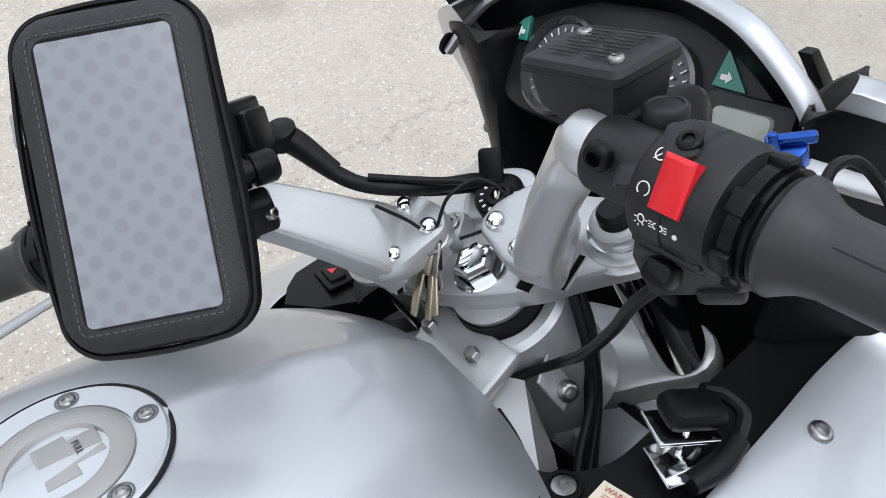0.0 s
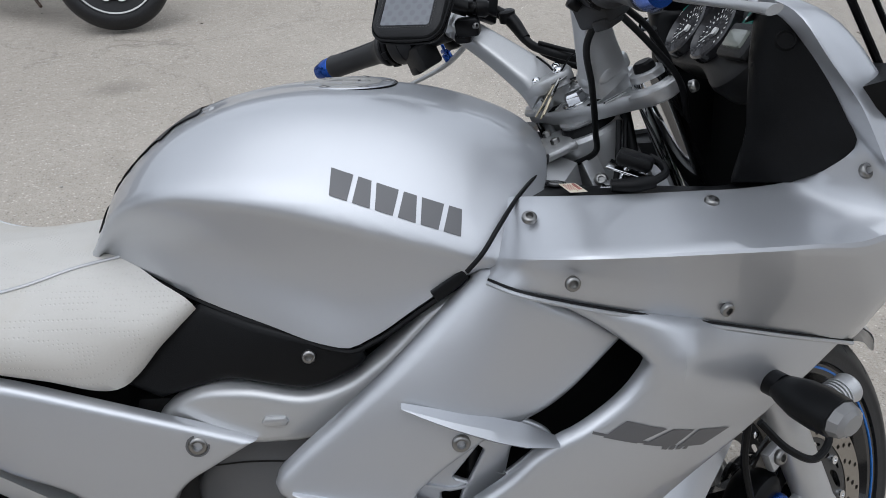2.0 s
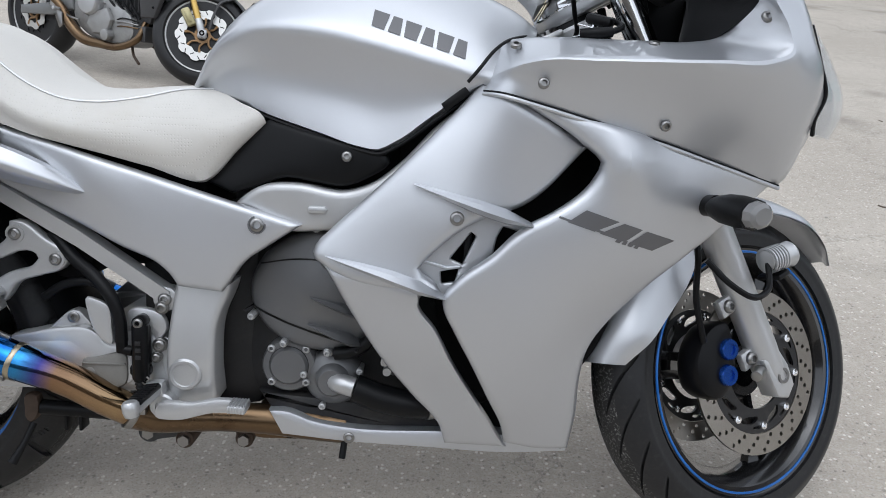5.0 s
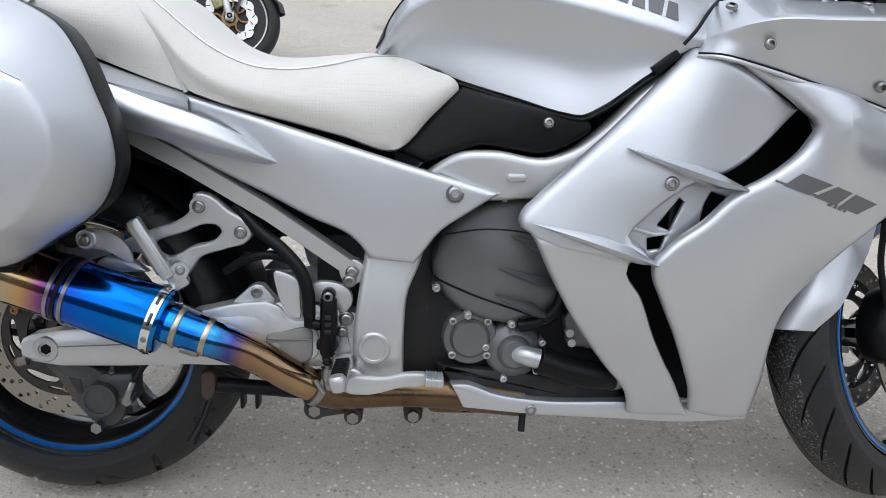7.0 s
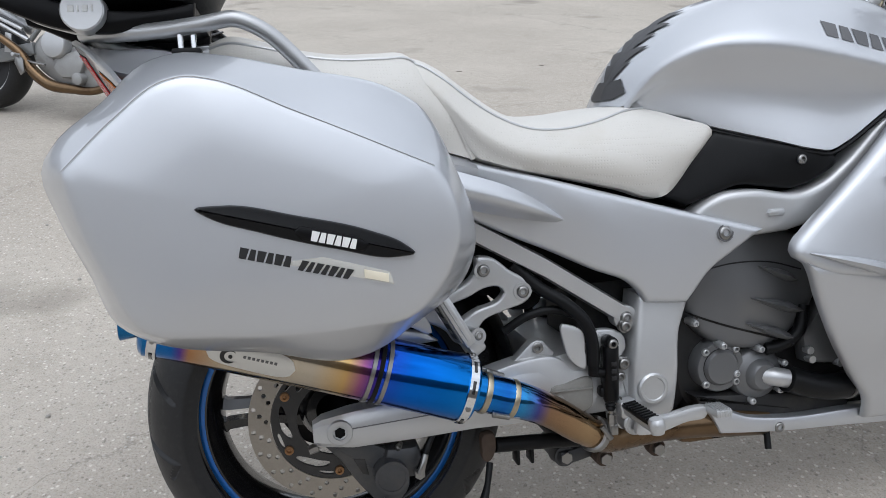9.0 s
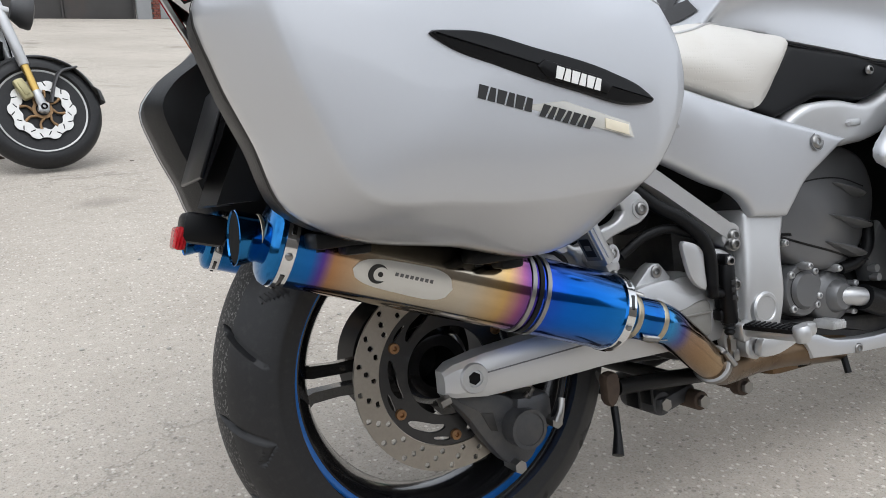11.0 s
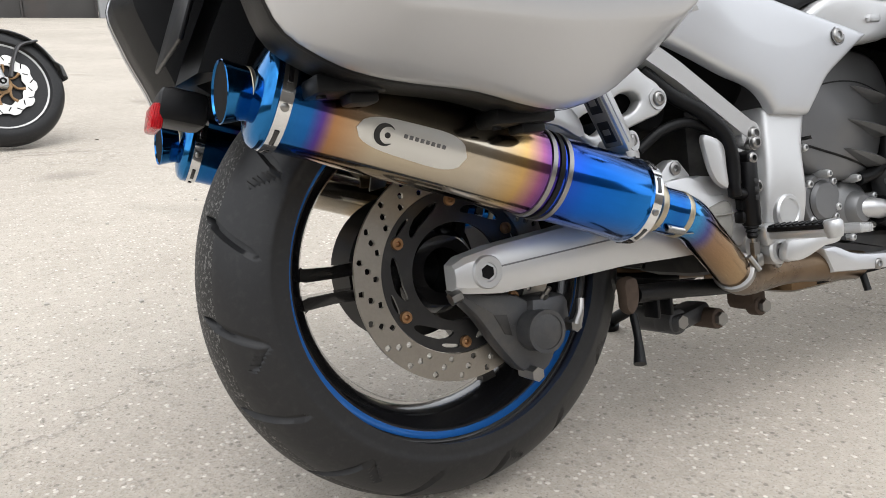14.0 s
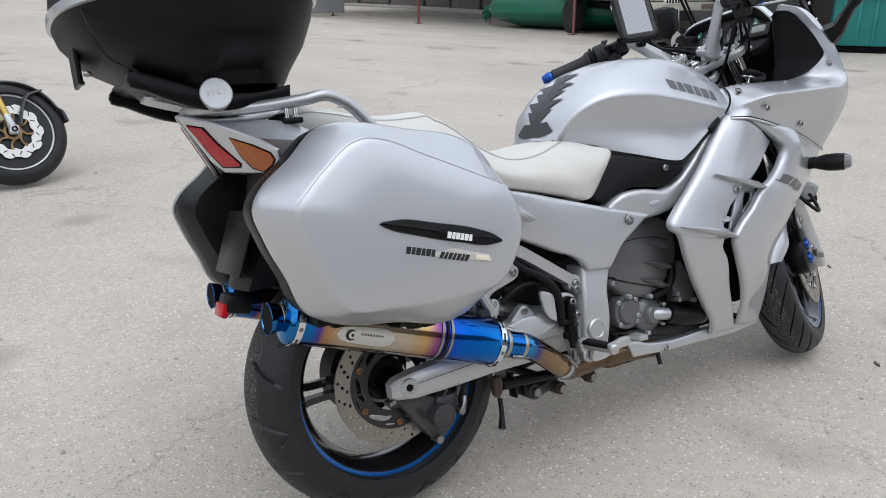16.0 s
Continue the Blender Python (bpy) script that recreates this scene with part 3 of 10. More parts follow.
def pouch_film():
    """Hazy film with rows of soft round marks."""
    m = material("hazy_film", (0.36, 0.375, 0.40), 0.22, 0.0, 0.8)
    n, l = m.node_tree.nodes, m.node_tree.links
    co = n.new("ShaderNodeTexCoord")
    mp = n.new("ShaderNodeMapping")
    mp.inputs["Rotation"].default_value = (0, 0, radians(45))
    mp.inputs["Scale"].default_value = (86, 86, 86)
    l.new(co.outputs["Object"], mp.inputs["Vector"])
    v = n.new("ShaderNodeTexVoronoi")
    v.voronoi_dimensions = "2D"
    v.inputs["Scale"].default_value, v.inputs["Randomness"].default_value = 1.0, 0.0
    l.new(mp.outputs[0], v.inputs["Vector"])
    r = n.new("ShaderNodeMapRange")
    r.inputs["From Min"].default_value, r.inputs["From Max"].default_value = 0.25, 0.40
    l.new(v.outputs["Distance"], r.inputs["Value"])
    x = n.new("ShaderNodeMix")
    x.data_type = "RGBA"
    x.inputs[6].default_value, x.inputs[7].default_value = (0.150, 0.158, 0.175, 1), (0.178, 0.187, 0.206, 1)
    l.new(r.outputs[0], x.inputs[0])
    l.new(x.outputs[2], n["Principled BSDF"].inputs["Base Color"])
    return m


PHONEFILM = pouch_film()
STITCH = material("grey_thread", (0.075, 0.075, 0.075), 0.8)
LEATHER = material("charcoal_leatherette", (0.016, 0.016, 0.017), 0.5, 0.0, ior=1.4, grain=0.2, scale=700, bump=0.5, mottle=0.15, mscale=25)


# ---- the silver touring motorcycle, built upright: x forwards, y to its left, z up; it leans on its side stand ----
LEAN = 14.0
BIKE = Matrix.Translation((0, 0, 0.004)) @ Matrix.Rotation(radians(-LEAN), 4, "X")
bike = thing("motorcycle", BIKE, "silver sport touring motorcycle leaning on its side stand", "motorcycle")
RAKE, STEER = 26.0, 29.0
SU, SW = Vector((math.cos(radians(RAKE)), 0, math.sin(radians(RAKE)))), Vector((-math.sin(radians(RAKE)), 0, math.cos(radians(RAKE))))
STEM = Matrix.Translation((0.243, 0, 0.95)) @ Matrix.Rotation(radians(STEER), 4, SW) @ Matrix(((SU[0], 0, SW[0], 0), (0, 1, 0, 0), (SU[2], 0, SW[2], 0), (0, 0, 0, 1)))
REAR_AXLE = Vector((-0.901, 0, 0.304))
FRONT_AXLE = Vector((0.03, 0, -0.741))          # in the steering frame


def bars_of_tread(front):
    """Depth of the grooves over (angle, place across), and how far the pattern sweeps round the tyre."""
    count = 22 if front else 16
    period = 2 * math.pi / count
    lo, hi, wide = (0.10, 0.93, 0.0052) if front else (0.16, 0.92, 0.0068)

    def sweep(s):
        q = abs(s)
        return 0.51 * q**0.7 if front else -0.20 * q

    def f(a, s):
        q = abs(s)
        if not lo < q < hi:
            return np.zeros_like(a)
        turn = a + (0.5 * period if s > 0 else 0)
        k = turn % period
        k = np.minimum(k, period - k) * 0.3
        taper = min(max((q - lo) / 0.15, 0), 1) * min(max((hi - q) / 0.10, 0), 1)
        deep = np.clip(1.8 - 1.8 * (k / max(wide * taper, 1e-5)) ** 4, 0, 1)
        if not front and q > 0.62:      # every other groove hooks back from the shoulder
            back = (turn + 0.6 * (0.90 - q)) % (2 * period)
            back = np.minimum(back, 2 * period - back) * 0.3
            narrow = 0.0042 * min((q - 0.62) / 0.08, 1) * min(max((0.93 - q) / 0.03, 0), 1)
            deep = np.maximum(deep, np.clip(1.8 - 1.8 * (back / max(narrow, 1e-5)) ** 4, 0, 1))
        return deep * 0.0085
    return f, sweep


def tyre_profile(radius, half, seat, bead):
    """Tread and side wall of a road tyre as (across, radius), and where each lies on the tread."""
    cr = 1.15 * half
    s = np.linspace(-1, 1, 53)
    ang = s * 0.98 * math.pi / 2 * 0.78
    prof = [(cr * math.sin(x) * half / (cr * math.sin(abs(ang[-1]))), radius - cr * 0.92 * (1 - math.cos(x))) for x in ang]
    edge = prof[-1][1]
    wall = [(half * 1.012, edge - 0.003), (half * 1.014, edge - 0.006), (half * 1.0, edge - 0.009), (half * 0.998, edge - 0.014), (half * 0.985, edge - 0.026), (half * 0.42 + bead * 0.58, (edge + seat) / 2 - 0.010), (bead + 0.003, seat + 0.008), (bead, seat), (bead * 0.8, seat - 0.006)]
    wall = [w for w in wall if w[1] < edge]
    k = len(wall)
    return [(-a, b) for a, b in wall[::-1]] + prof + wall, np.concatenate([np.full(k, -2.0), s, np.full(k, 2.0)])


def tyre(radius, half, seat, front, bead):
    """A road tyre about z with cut grooves."""
    n = 900
    full, across = tyre_profile(radius, half, seat, bead)
    h, r = arr(full).T
    a = np.linspace(0, 2 * math.pi, n, endpoint=False)
    cut, sweep = bars_of_tread(front)
    g = G()
    ls = []
    for i in range(len(h)):
        rr = r[i] - cut(a, across[i])
        q = a + sweep(min(max(across[i], -1), 1))
        ls.append(np.stack([rr * np.cos(q), rr * np.sin(q), np.full(n, h[i])], 1))
    return g.loops(ls, False, False)


def dust_tread(ob, m, radius, half, seat, bead):
    """Worn, dusty rubber on the running surface; the grooves and walls stay dark."""
    full, across = tyre_profile(radius, half, seat, bead)
    keep = across > -1.5
    keep &= across < 1.5
    hh, rr = arr(full)[keep].T
    inv = m.inverted()
    for tread in (TREAD,):
        ob.data.materials.append(tread)
    for p in ob.data.polygons:
        c = inv @ p.center
        if abs(c.z) < half * 0.46 and math.hypot(c.x, c.y) > np.interp(c.z, hh, rr) - 0.0016:
            p.material_index = 1


def ring_plate(r0, r1, y, thick, outlines, m):
    """A flat ring about z with openings through it, each given as an outline."""
    from mathutils.geometry import delaunay_2d_cdt
    pts, edges = [], []

    def add(o):
        k = len(pts)
        pts.extend(Vector((float(a), float(b))) for a, b in o)
        edges.extend((k + i, k + (i + 1) % len(o)) for i in range(len(o)))
    circle = lambda r, n: [(r * math.cos(2 * math.pi * i / n), r * math.sin(2 * math.pi * i / n)) for i in range(n)]
    add(circle(r1, 96))
    add(circle(r0, 72))
    for o in outlines:
        add(o)
    v2, _, tri = delaunay_2d_cdt(pts, edges, [], 0, 1e-7)[:3]
    v = arr([tuple(q) for q in v2])

    def inside(q, o):
        o = arr(o)
        p = np.roll(o, -1, axis=0)
        c = (o[:, 1] > q[1]) != (p[:, 1] > q[1])
        x = o[:, 0] + (q[1] - o[:, 1]) * (p[:, 0] - o[:, 0]) / np.where(p[:, 1] == o[:, 1], 1e-12, p[:, 1] - o[:, 1])
        return np.sum(c & (q[0] < x)) % 2 == 1
    keep = []
    for t in tri:
        c = v[list(t)].mean(0)
        if r0 * 0.999 < np.hypot(*c) < r1 and not any(inside(c, o) for o in outlines):
            keep.append(tuple(t))
    n = len(v)
    have = {(t[i], t[(i + 1) % 3]) for t in keep for i in range(3)}
    rim = [(p, q) for p, q in have if (q, p) not in have]
    top, bot = np.column_stack([v, np.full(n, y - thick / 2)]), np.column_stack([v, np.full(n, y + thick / 2)])
    return G().add(np.concatenate([top, bot]), keep + [tuple(i + n for i in t[::-1]) for t in keep] + [(q, p, p + n, q + n) for p, q in rim], m)


def drilled_disc(r0, r1, y, thick, rows, m, count=18, size=0.0043):
    """A brake disc ring about z with drilled holes through it."""
    g = G()
    from mathutils.geometry import delaunay_2d_cdt
    pts, edges, holes = [], [], []

    def circle(cx, cz, r, n):
        k = len(pts)
        for i in range(n):
            q = 2 * math.pi * i / n
            pts.append(Vector((cx + r * math.cos(q), cz + r * math.sin(q))))
        edges.extend((k + i, k + (i + 1) % n) for i in range(n))
    circle(0, 0, r1, 96)
    circle(0, 0, r0, 72)
    for i in range(count):
        for j in range(rows):
            q = 2 * math.pi * (i + (j - 1) * 0.28) / count
            rr = r0 + (r1 - r0) * (0.2 + 0.6 * j / max(rows - 1, 1))
            holes.append((rr * math.cos(q), rr * math.sin(q)))
            circle(*holes[-1], size, 14)
    v2, _, tri = delaunay_2d_cdt(pts, edges, [], 0, 1e-7)[:3]
    v = arr([tuple(q) for q in v2])
    hh = arr(holes)
    keep = []
    for t in tri:
        c = v[list(t)].mean(0)
        if r0 * 0.999 < np.hypot(*c) < r1 and np.min(np.hypot(hh[:, 0] - c[0], hh[:, 1] - c[1])) > size * 0.8:
            keep.append(tuple(t))
    n = len(v)
    count2 = {}
    for t in keep:
        for i in range(3):
            count2[(t[i], t[(i + 1) % 3])] = 1
    rim = [(p, q) for p, q in count2 if (q, p) not in count2]
    top = np.column_stack([v, np.full(n, y - thick / 2)])
    bot = np.column_stack([v, np.full(n, y + thick / 2)])
    g.add(np.concatenate([top, bot]), keep + [tuple(i + n for i in t[::-1]) for t in keep] + [(q, p, p + n, q + n) for p, q in rim], m)
    return g


def wheel(parent, m, radius, half, front, seat, rh):
    """Tyre, rim, hub, three spokes; m takes z to the axle's way."""
    bead = rh + 0.003
    band = 0.0040 if front else 0.0092
    dust_tread(part("tyre", tyre(radius, half, seat, front, bead), RUBBER, parent, "worn black rubber tyre", m, angle=50), m, radius, half, seat, bead)
    lip = [(rh * 0.86, seat - 0.010), (rh + 0.001, seat + 0.001), (rh + 0.006, seat + 0.003), (rh + 0.0098, seat + 0.0015), (rh + 0.0085, seat - 0.003), (rh + 0.0070, seat - 0.0150), (rh * 0.86, seat - 0.026), (rh * 0.55, seat - 0.034), (0, seat - 0.040)]
    full = lip + [(-a, b) for a, b in lip[::-1][1:]]
    full += [(-rh * 0.5, seat - 0.016), (rh * 0.5, seat - 0.016)]
    rim = part("rim", G().lathe(full, 120, m, closed=True), GLOSS, parent, "gloss black cast alloy rim")
    for s in (1, -1):
        g = G().lathe([(s * (rh + 0.0078), seat - 0.0020), (s * (rh + 0.0100), seat - 0.0030), (s * (rh + 0.0106), seat - 0.0030 - 0.45 * band), (s * (rh + 0.0099), seat - 0.0030 - band), (s * (rh + 0.0060), seat - 0.0034 - band)], 120, m, closed=True)
        part("rim_stripe", g, RIMBLUE, rim, "blue rim stripe")
    part("hub", G().lathe([(-rh, 0.030), (-rh, 0.046), (-rh * 0.6, 0.058), (rh * 0.6, 0.058), (rh, 0.046), (rh, 0.030)], 40, m, closed=True), GLOSS, parent, "gloss black hub")
    for k in range(3):
        q = m @ Matrix.Rotation(radians(120 * k + (62 if front else 150)), 4, "Z") @ Matrix.Rotation(radians(90), 4, "X")
        g = G()
        w0, w1, d0, d1 = 0.036, 0.024, 0.040, 0.026
        for sgn in (-1, 1):
            pr = []
            for r, w, d in ((0.045, w0, d0), (0.09, w0 * 0.72, d0 * 0.85), (0.14, w1, d1), (0.175, w1 * 1.1, d1 * 1.05), (0.199, w1 * 1.9, d1 * 1.5)):
                x0, x1 = sgn * w * 0.36, sgn * w
                sec = [(x0, -d / 2), (x1, -d * 0.3), (x1, d * 0.3), (x0, d / 2)]
                if sgn < 0:
                    sec = sec[::-1]
                pr.append([(r, y, z) for z, y in [(b, a) for a, b in sec]])
            g.loops([[(a, c, b) for a, b, c in s] for s in pr], m=q)
        g.loops([[(r, -d / 2 * 0.8, -w * 0.4), (r, -d / 2 * 0.8, w * 0.4), (r, d / 2 * 0.8, w * 0.4), (r, d / 2 * 0.8, -w * 0.4)] for r, w, d in ((0.045, w0, d0), (0.105, w0 * 0.7, d0))], m=q @ Matrix.Rotation(radians(90), 4, "X"))
        part("spoke", g, GLOSS, parent, "gloss black cast spoke")
    return rim


AX_R = frame_to(REAR_AXLE, REAR_AXLE + Vector((0, 1, 0)))
AX_F = STEM @ frame_to(FRONT_AXLE, FRONT_AXLE + Vector((0, 1, 0)))
wheel(bike, AX_R, 0.3055, 0.090, False, 0.2215, 0.052)
wheel(bike, AX_F, 0.300, 0.061, True, 0.226, 0.0475)

# brake discs with their carriers and buttons
def disc_set(m, y, r0, r1, buttons, btn):
    d = part("brake_disc", drilled_disc(r0, r1, y, 0.005, 3, m, 22), DISC, bike, "drilled steel brake disc")
    holes = []
    for k in range(buttons):
        q0 = 2 * math.pi * (k + 0.5) / buttons
        for span, ra, rb, tilt in ((0.34, 0.86, 0.74, 0.10), (0.14, 0.93, 0.88, 0.0)):
            o = []
            for e in np.linspace(0, 2 * math.pi, 18, endpoint=False):
                q = q0 - (0.30 if tilt == 0 else 0) * 6 / buttons + span * 6 / buttons * math.copysign(abs(math.cos(e)) ** 0.7, math.cos(e))
                r = r0 * ((ra + rb) / 2 + (ra - rb) / 2 * math.sin(e) + tilt * math.cos(e) * 0.6)
                o.append((r * math.cos(q), r * math.sin(q)))
            holes.append(o)
    part("disc_carrier", ring_plate(r0 * 0.60, r0 - 0.001, y + 0.001, 0.005, holes, m), CARRIER, d, "black slotted disc carrier")
    for k in range(buttons):
        q = 2 * math.pi * k / buttons
        p = Vector(((r0 - 0.014) * math.cos(q), (r0 - 0.014) * math.sin(q), y))
        g = G().lathe([(-0.0065, 0.0), (-0.0040, 0.0030), (-0.0065, 0.0036), (-0.0060, 0.0072), (-0.003, 0.0080), (0.006, 0.0080)], 14, m @ Matrix.Translation(p))
        part("disc_button", g, btn, d, "bronze disc bolt")


disc_set(AX_R, -0.086, 0.105, 0.140, 6, BOLTBRONZE)
for s in (-1, 1):
    disc_set(AX_F, s * 0.074, 0.112, 0.150, 9, CHROME)

# ---- fuel tank ----
T_TOP = [(-0.388, 0, 0.790), (-0.352, 0, 0.862), (-0.300, 0, 0.915), (-0.232, 0, 0.955), (-0.150, 0, 0.976), (-0.060, 0, 0.980), (0.030, 0, 0.975), (0.105, 0, 0.957), (0.165, 0, 0.930), (0.192, 0, 0.908)]
T_SHO = [(-0.384, -0.045, 0.788), (-0.345, -0.072, 0.858), (-0.285, -0.095, 0.912), (-0.215, -0.108, 0.944), (-0.130, -0.116, 0.960), (-0.050, -0.120, 0.960), (0.030, -0.120, 0.951), (0.105, -0.116, 0.930), (0.158, -0.108, 0.905), (0.184, -0.095, 0.890)]
T_UPP = [(-0.380, -0.072, 0.786), (-0.335, -0.110, 0.853), (-0.268, -0.142, 0.896), (-0.190, -0.160, 0.912), (-0.110, -0.170, 0.912), (-0.030, -0.178, 0.902), (0.040, -0.185, 0.888), (0.100, -0.186, 0.870), (0.140, -0.180, 0.856), (0.158, -0.172, 0.850)]
T_CRE = [(-0.378, -0.085, 0.784), (-0.330, -0.128, 0.846), (-0.265, -0.168, 0.872), (-0.190, -0.192, 0.872), (-0.105, -0.208, 0.858), (-0.018, -0.220, 0.836), (0.050, -0.226, 0.818), (0.098, -0.228, 0.806), (0.108, -0.227, 0.806), (0.114, -0.226, 0.808)]
T_CR0 = [tuple(arr(a) * 0.13 + arr(b) * 0.87 + arr((0, -0.0012, 0.0012))) for a, b in zip(T_UPP, T_CRE)]
T_CR2 = [(x + 0.001, y * 0.975, z - 0.010) for x, y, z in T_CRE]
T_LOW = [(-0.374, -0.078, 0.781), (-0.325, -0.110, 0.815), (-0.255, -0.140, 0.815), (-0.180, -0.162, 0.800), (-0.105, -0.180, 0.778), (-0.040, -0.194, 0.760), (0.020, -0.206, 0.768), (0.070, -0.216, 0.788), (0.095, -0.222, 0.800), (0.108, -0.222, 0.805)]
T_BOT = [(-0.370, -0.068, 0.779), (-0.320, -0.102, 0.770), (-0.245, -0.140, 0.744), (-0.160, -0.172, 0.719), (-0.090, -0.194, 0.699), (-0.066, -0.198, 0.696), (-0.040, -0.200, 0.708), (0.020, -0.208, 0.752), (0.070, -0.214, 0.787), (0.100, -0.217, 0.803)]
T_UND = [(x + 0.004, y * 0.90, z - 0.006) for x, y, z in T_BOT]
g = G().patch([T_TOP, T_SHO, T_UPP, T_CR0, T_CRE, T_CR2, T_LOW, T_BOT, T_UND], 44, 5, sharp=(7,), mirror=True)
ends = [spl([r[-1] for r in (T_TOP, T_SHO, T_UPP, T_CRE, T_LOW, T_BOT)], 24)]
back = ends[0] * arr((1, 0.93, 1)) + arr((-0.02, 0, -0.030))
for s in (1, -1):
    k = arr((1, s, 1))
    g.grid([ends[0] * k, (ends[0] * 0.5 + (ends[0] * arr((1, 0.97, 1)) + arr((0.003, 0, -0.012))) * 0.5) * k, back * k])
tank = part("fuel_tank", g, SILVER, bike, "silver metallic fuel tank", angle=60)
g = G()
for s in (1, -1):
    pts = [arr(q) * arr((1, s, 1)) + arr((0.010, 0, -0.004)) for q in ends[0][15::3]]
    g.tube(pts, 0.0028, 8)
    pts = [arr(q) * arr((1, s * 0.97, 1)) + arr((0.004, 0, -0.007)) for q in T_BOT[1:]]
    g.tube(pts, 0.0035, 6)
part("tank_trim", g, BLACK, tank, "black rubber edge trim")

# filler cap
CAP = axes((-0.056, 0.004, 0.9755), (1, 0, 0.01), (0, 1, 0.02))
cap = part("filler_cap", G().lathe([(-0.012, 0.0600), (0.0015, 0.0595), (0.0030, 0.0580), (0.0030, 0.0425), (0.0015, 0.0420), (0.0015, 0.0)], 64, CAP), SILVER, tank, "silver filler cap ring")
part("cap_seal", G().lathe([(-0.010, 0.0622), (0.0012, 0.0622), (0.0018, 0.0615), (0.0012, 0.0598), (-0.010, 0.0598)], 64, CAP, closed=True), BLACK, cap)
part("cap_lid", G().lathe([(0.001, 0.0415), (0.0034, 0.0410), (0.0042, 0.0395), (0.0044, 0.0290), (0.0040, 0.0275), (0.0014, 0.0262), (0.0014, 0)], 56, CAP), CAPGREY, cap, "dull grey cap lid")
part("key_flap", G().slab([(0.024, -0.010, 1), (0.024, 0.012, 1), (0.008, 0.012, 1), (0.008, 0.018, 1), (-0.010, 0.018, 1), (-0.010, -0.018, 1), (0.008, -0.018, 1), (0.008, -0.010, 1)], 0.0010, 0.0040, 0.0008, 0.004, m=CAP @ Matrix(((1, 0, 0, 0), (0, 0, 1, 0), (0, 1, 0, 0), (0, 0, 0, 1)))), CAPGREY, cap, "folded key flap")
part("cap_hinge", G().box((-0.050, 0.0, 0.0030), (0.016, 0.026, 0.0032), 0.001, CAP), CAPGREY, cap, "grey hinge")
for a in (0, 68, -68, 128, -128):
    p = CAP @ Vector((0.0500 * math.cos(radians(a)), 0.0500 * math.sin(radians(a)), 0.0024))
    part("screw_cup", G().lathe([(0.0004, 0.0072), (0.0010, 0.0072), (0.0010, 0.0058), (0.0004, 0.0058)], 18, Matrix.Translation(p), closed=True), GREYPRINT, cap)
    part("screw", G().bolt(p, (0, 0, 1), 0.0054, 0.0022), STEEL, cap)
words("cap_print", "PULL", 0.0055, CAP @ pose(0.010, 0.008, 0.0042, 0, 0, -90), GREYPRINT, cap)

# rubber pad down the back of the tank, cut like a spine
g = G()
line = spl(T_TOP[:5], 60)
for i, (a, b, w) in enumerate(((2, 9, 0.066), (8, 15, 0.050), (14, 21, 0.072), (20, 27, 0.060), (26, 33, 0.072), (32, 41, 0.046))):
    rows = []
    for k in range(a, b + 1):
        f = (k - a) / (b - a)
        wide = w * (0.35 + 0.65 * f) if i else w * (1.1 - 0.4 * f)
        c = line[min(k, 60)]
        nn = arr((line[min(k + 1, 60)] - line[k - 1])[[2, 1, 0]] * arr((-1, 0, 1)))
        nn /= np.linalg.norm(nn)
        row = []
        for s in np.linspace(-1, 1, 13):
            drop = 0.30 * (s * wide) ** 2 / 0.1 + 2.0 * max(abs(s * wide) - 0.03, 0) ** 2 / 0.1
            lag = 0.012 * abs(s) if i else 0
            row.append(c + arr((0, s * wide, 0)) + nn * (0.003 - drop) + (line[min(k, 59) + 1] - line[min(k, 59)]) * lag * 90)
        rows.append(row)
    rows = arr(rows)
    g.grid(rows)
wrap(part("tank_pad", g, PADRUB, tank, "dark spine-shaped rubber tank pad"), [tank], (0.72, 0, -0.69), 0.0025)

# maker's mark on both flanks of the tank, as slanted blocks
for s in (1, -1):
    if s > 0:
        m = axes((-0.078, -0.30, 0.880), (0.146, 0, -0.047), (0.047, 0, 0.146))
    else:
        m = axes((0.074, 0.30, 0.830), (-0.146, 0, 0.047), (0.047, 0, 0.146))
    for q in emblem("emblem_block", 6, (0.0258, 0.026), m, GREYPRINT, tank, -0.1, 0.22, 0.0):
        wrap(q, [tank], (0, s, 0), 0.0012)

# ---- seats ----
S_TOP = [(-0.352, 0, 0.790), (-0.400, 0, 0.789), (-0.450, 0, 0.786), (-0.510, 0, 0.780), (-0.560, 0, 0.782), (-0.600, 0, 0.797), (-0.640, 0, 0.830), (-0.680, 0, 0.862), (-0.720, 0, 0.880), (-0.752, 0, 0.880)]
S_SEA = [(-0.338, -0.082, 0.781), (-0.390, -0.112, 0.777), (-0.450, -0.132, 0.762), (-0.512, -0.142, 0.753), (-0.569, -0.146, 0.757), (-0.624, -0.146, 0.780), (-0.669, -0.142, 0.812), (-0.700, -0.138, 0.838), (-0.735, -0.125, 0.862), (-0.752, -0.118, 0.868)]
S_MID = [(-0.296, -0.120, 0.762), (-0.350, -0.150, 0.748), (-0.430, -0.166, 0.728), (-0.510, -0.174, 0.722), (-0.580, -0.176, 0.730), (-0.630, -0.174, 0.748), (-0.668, -0.170, 0.775), (-0.695, -0.164, 0.802), (-0.722, -0.152, 0.830), (-0.736, -0.145, 0.842)]
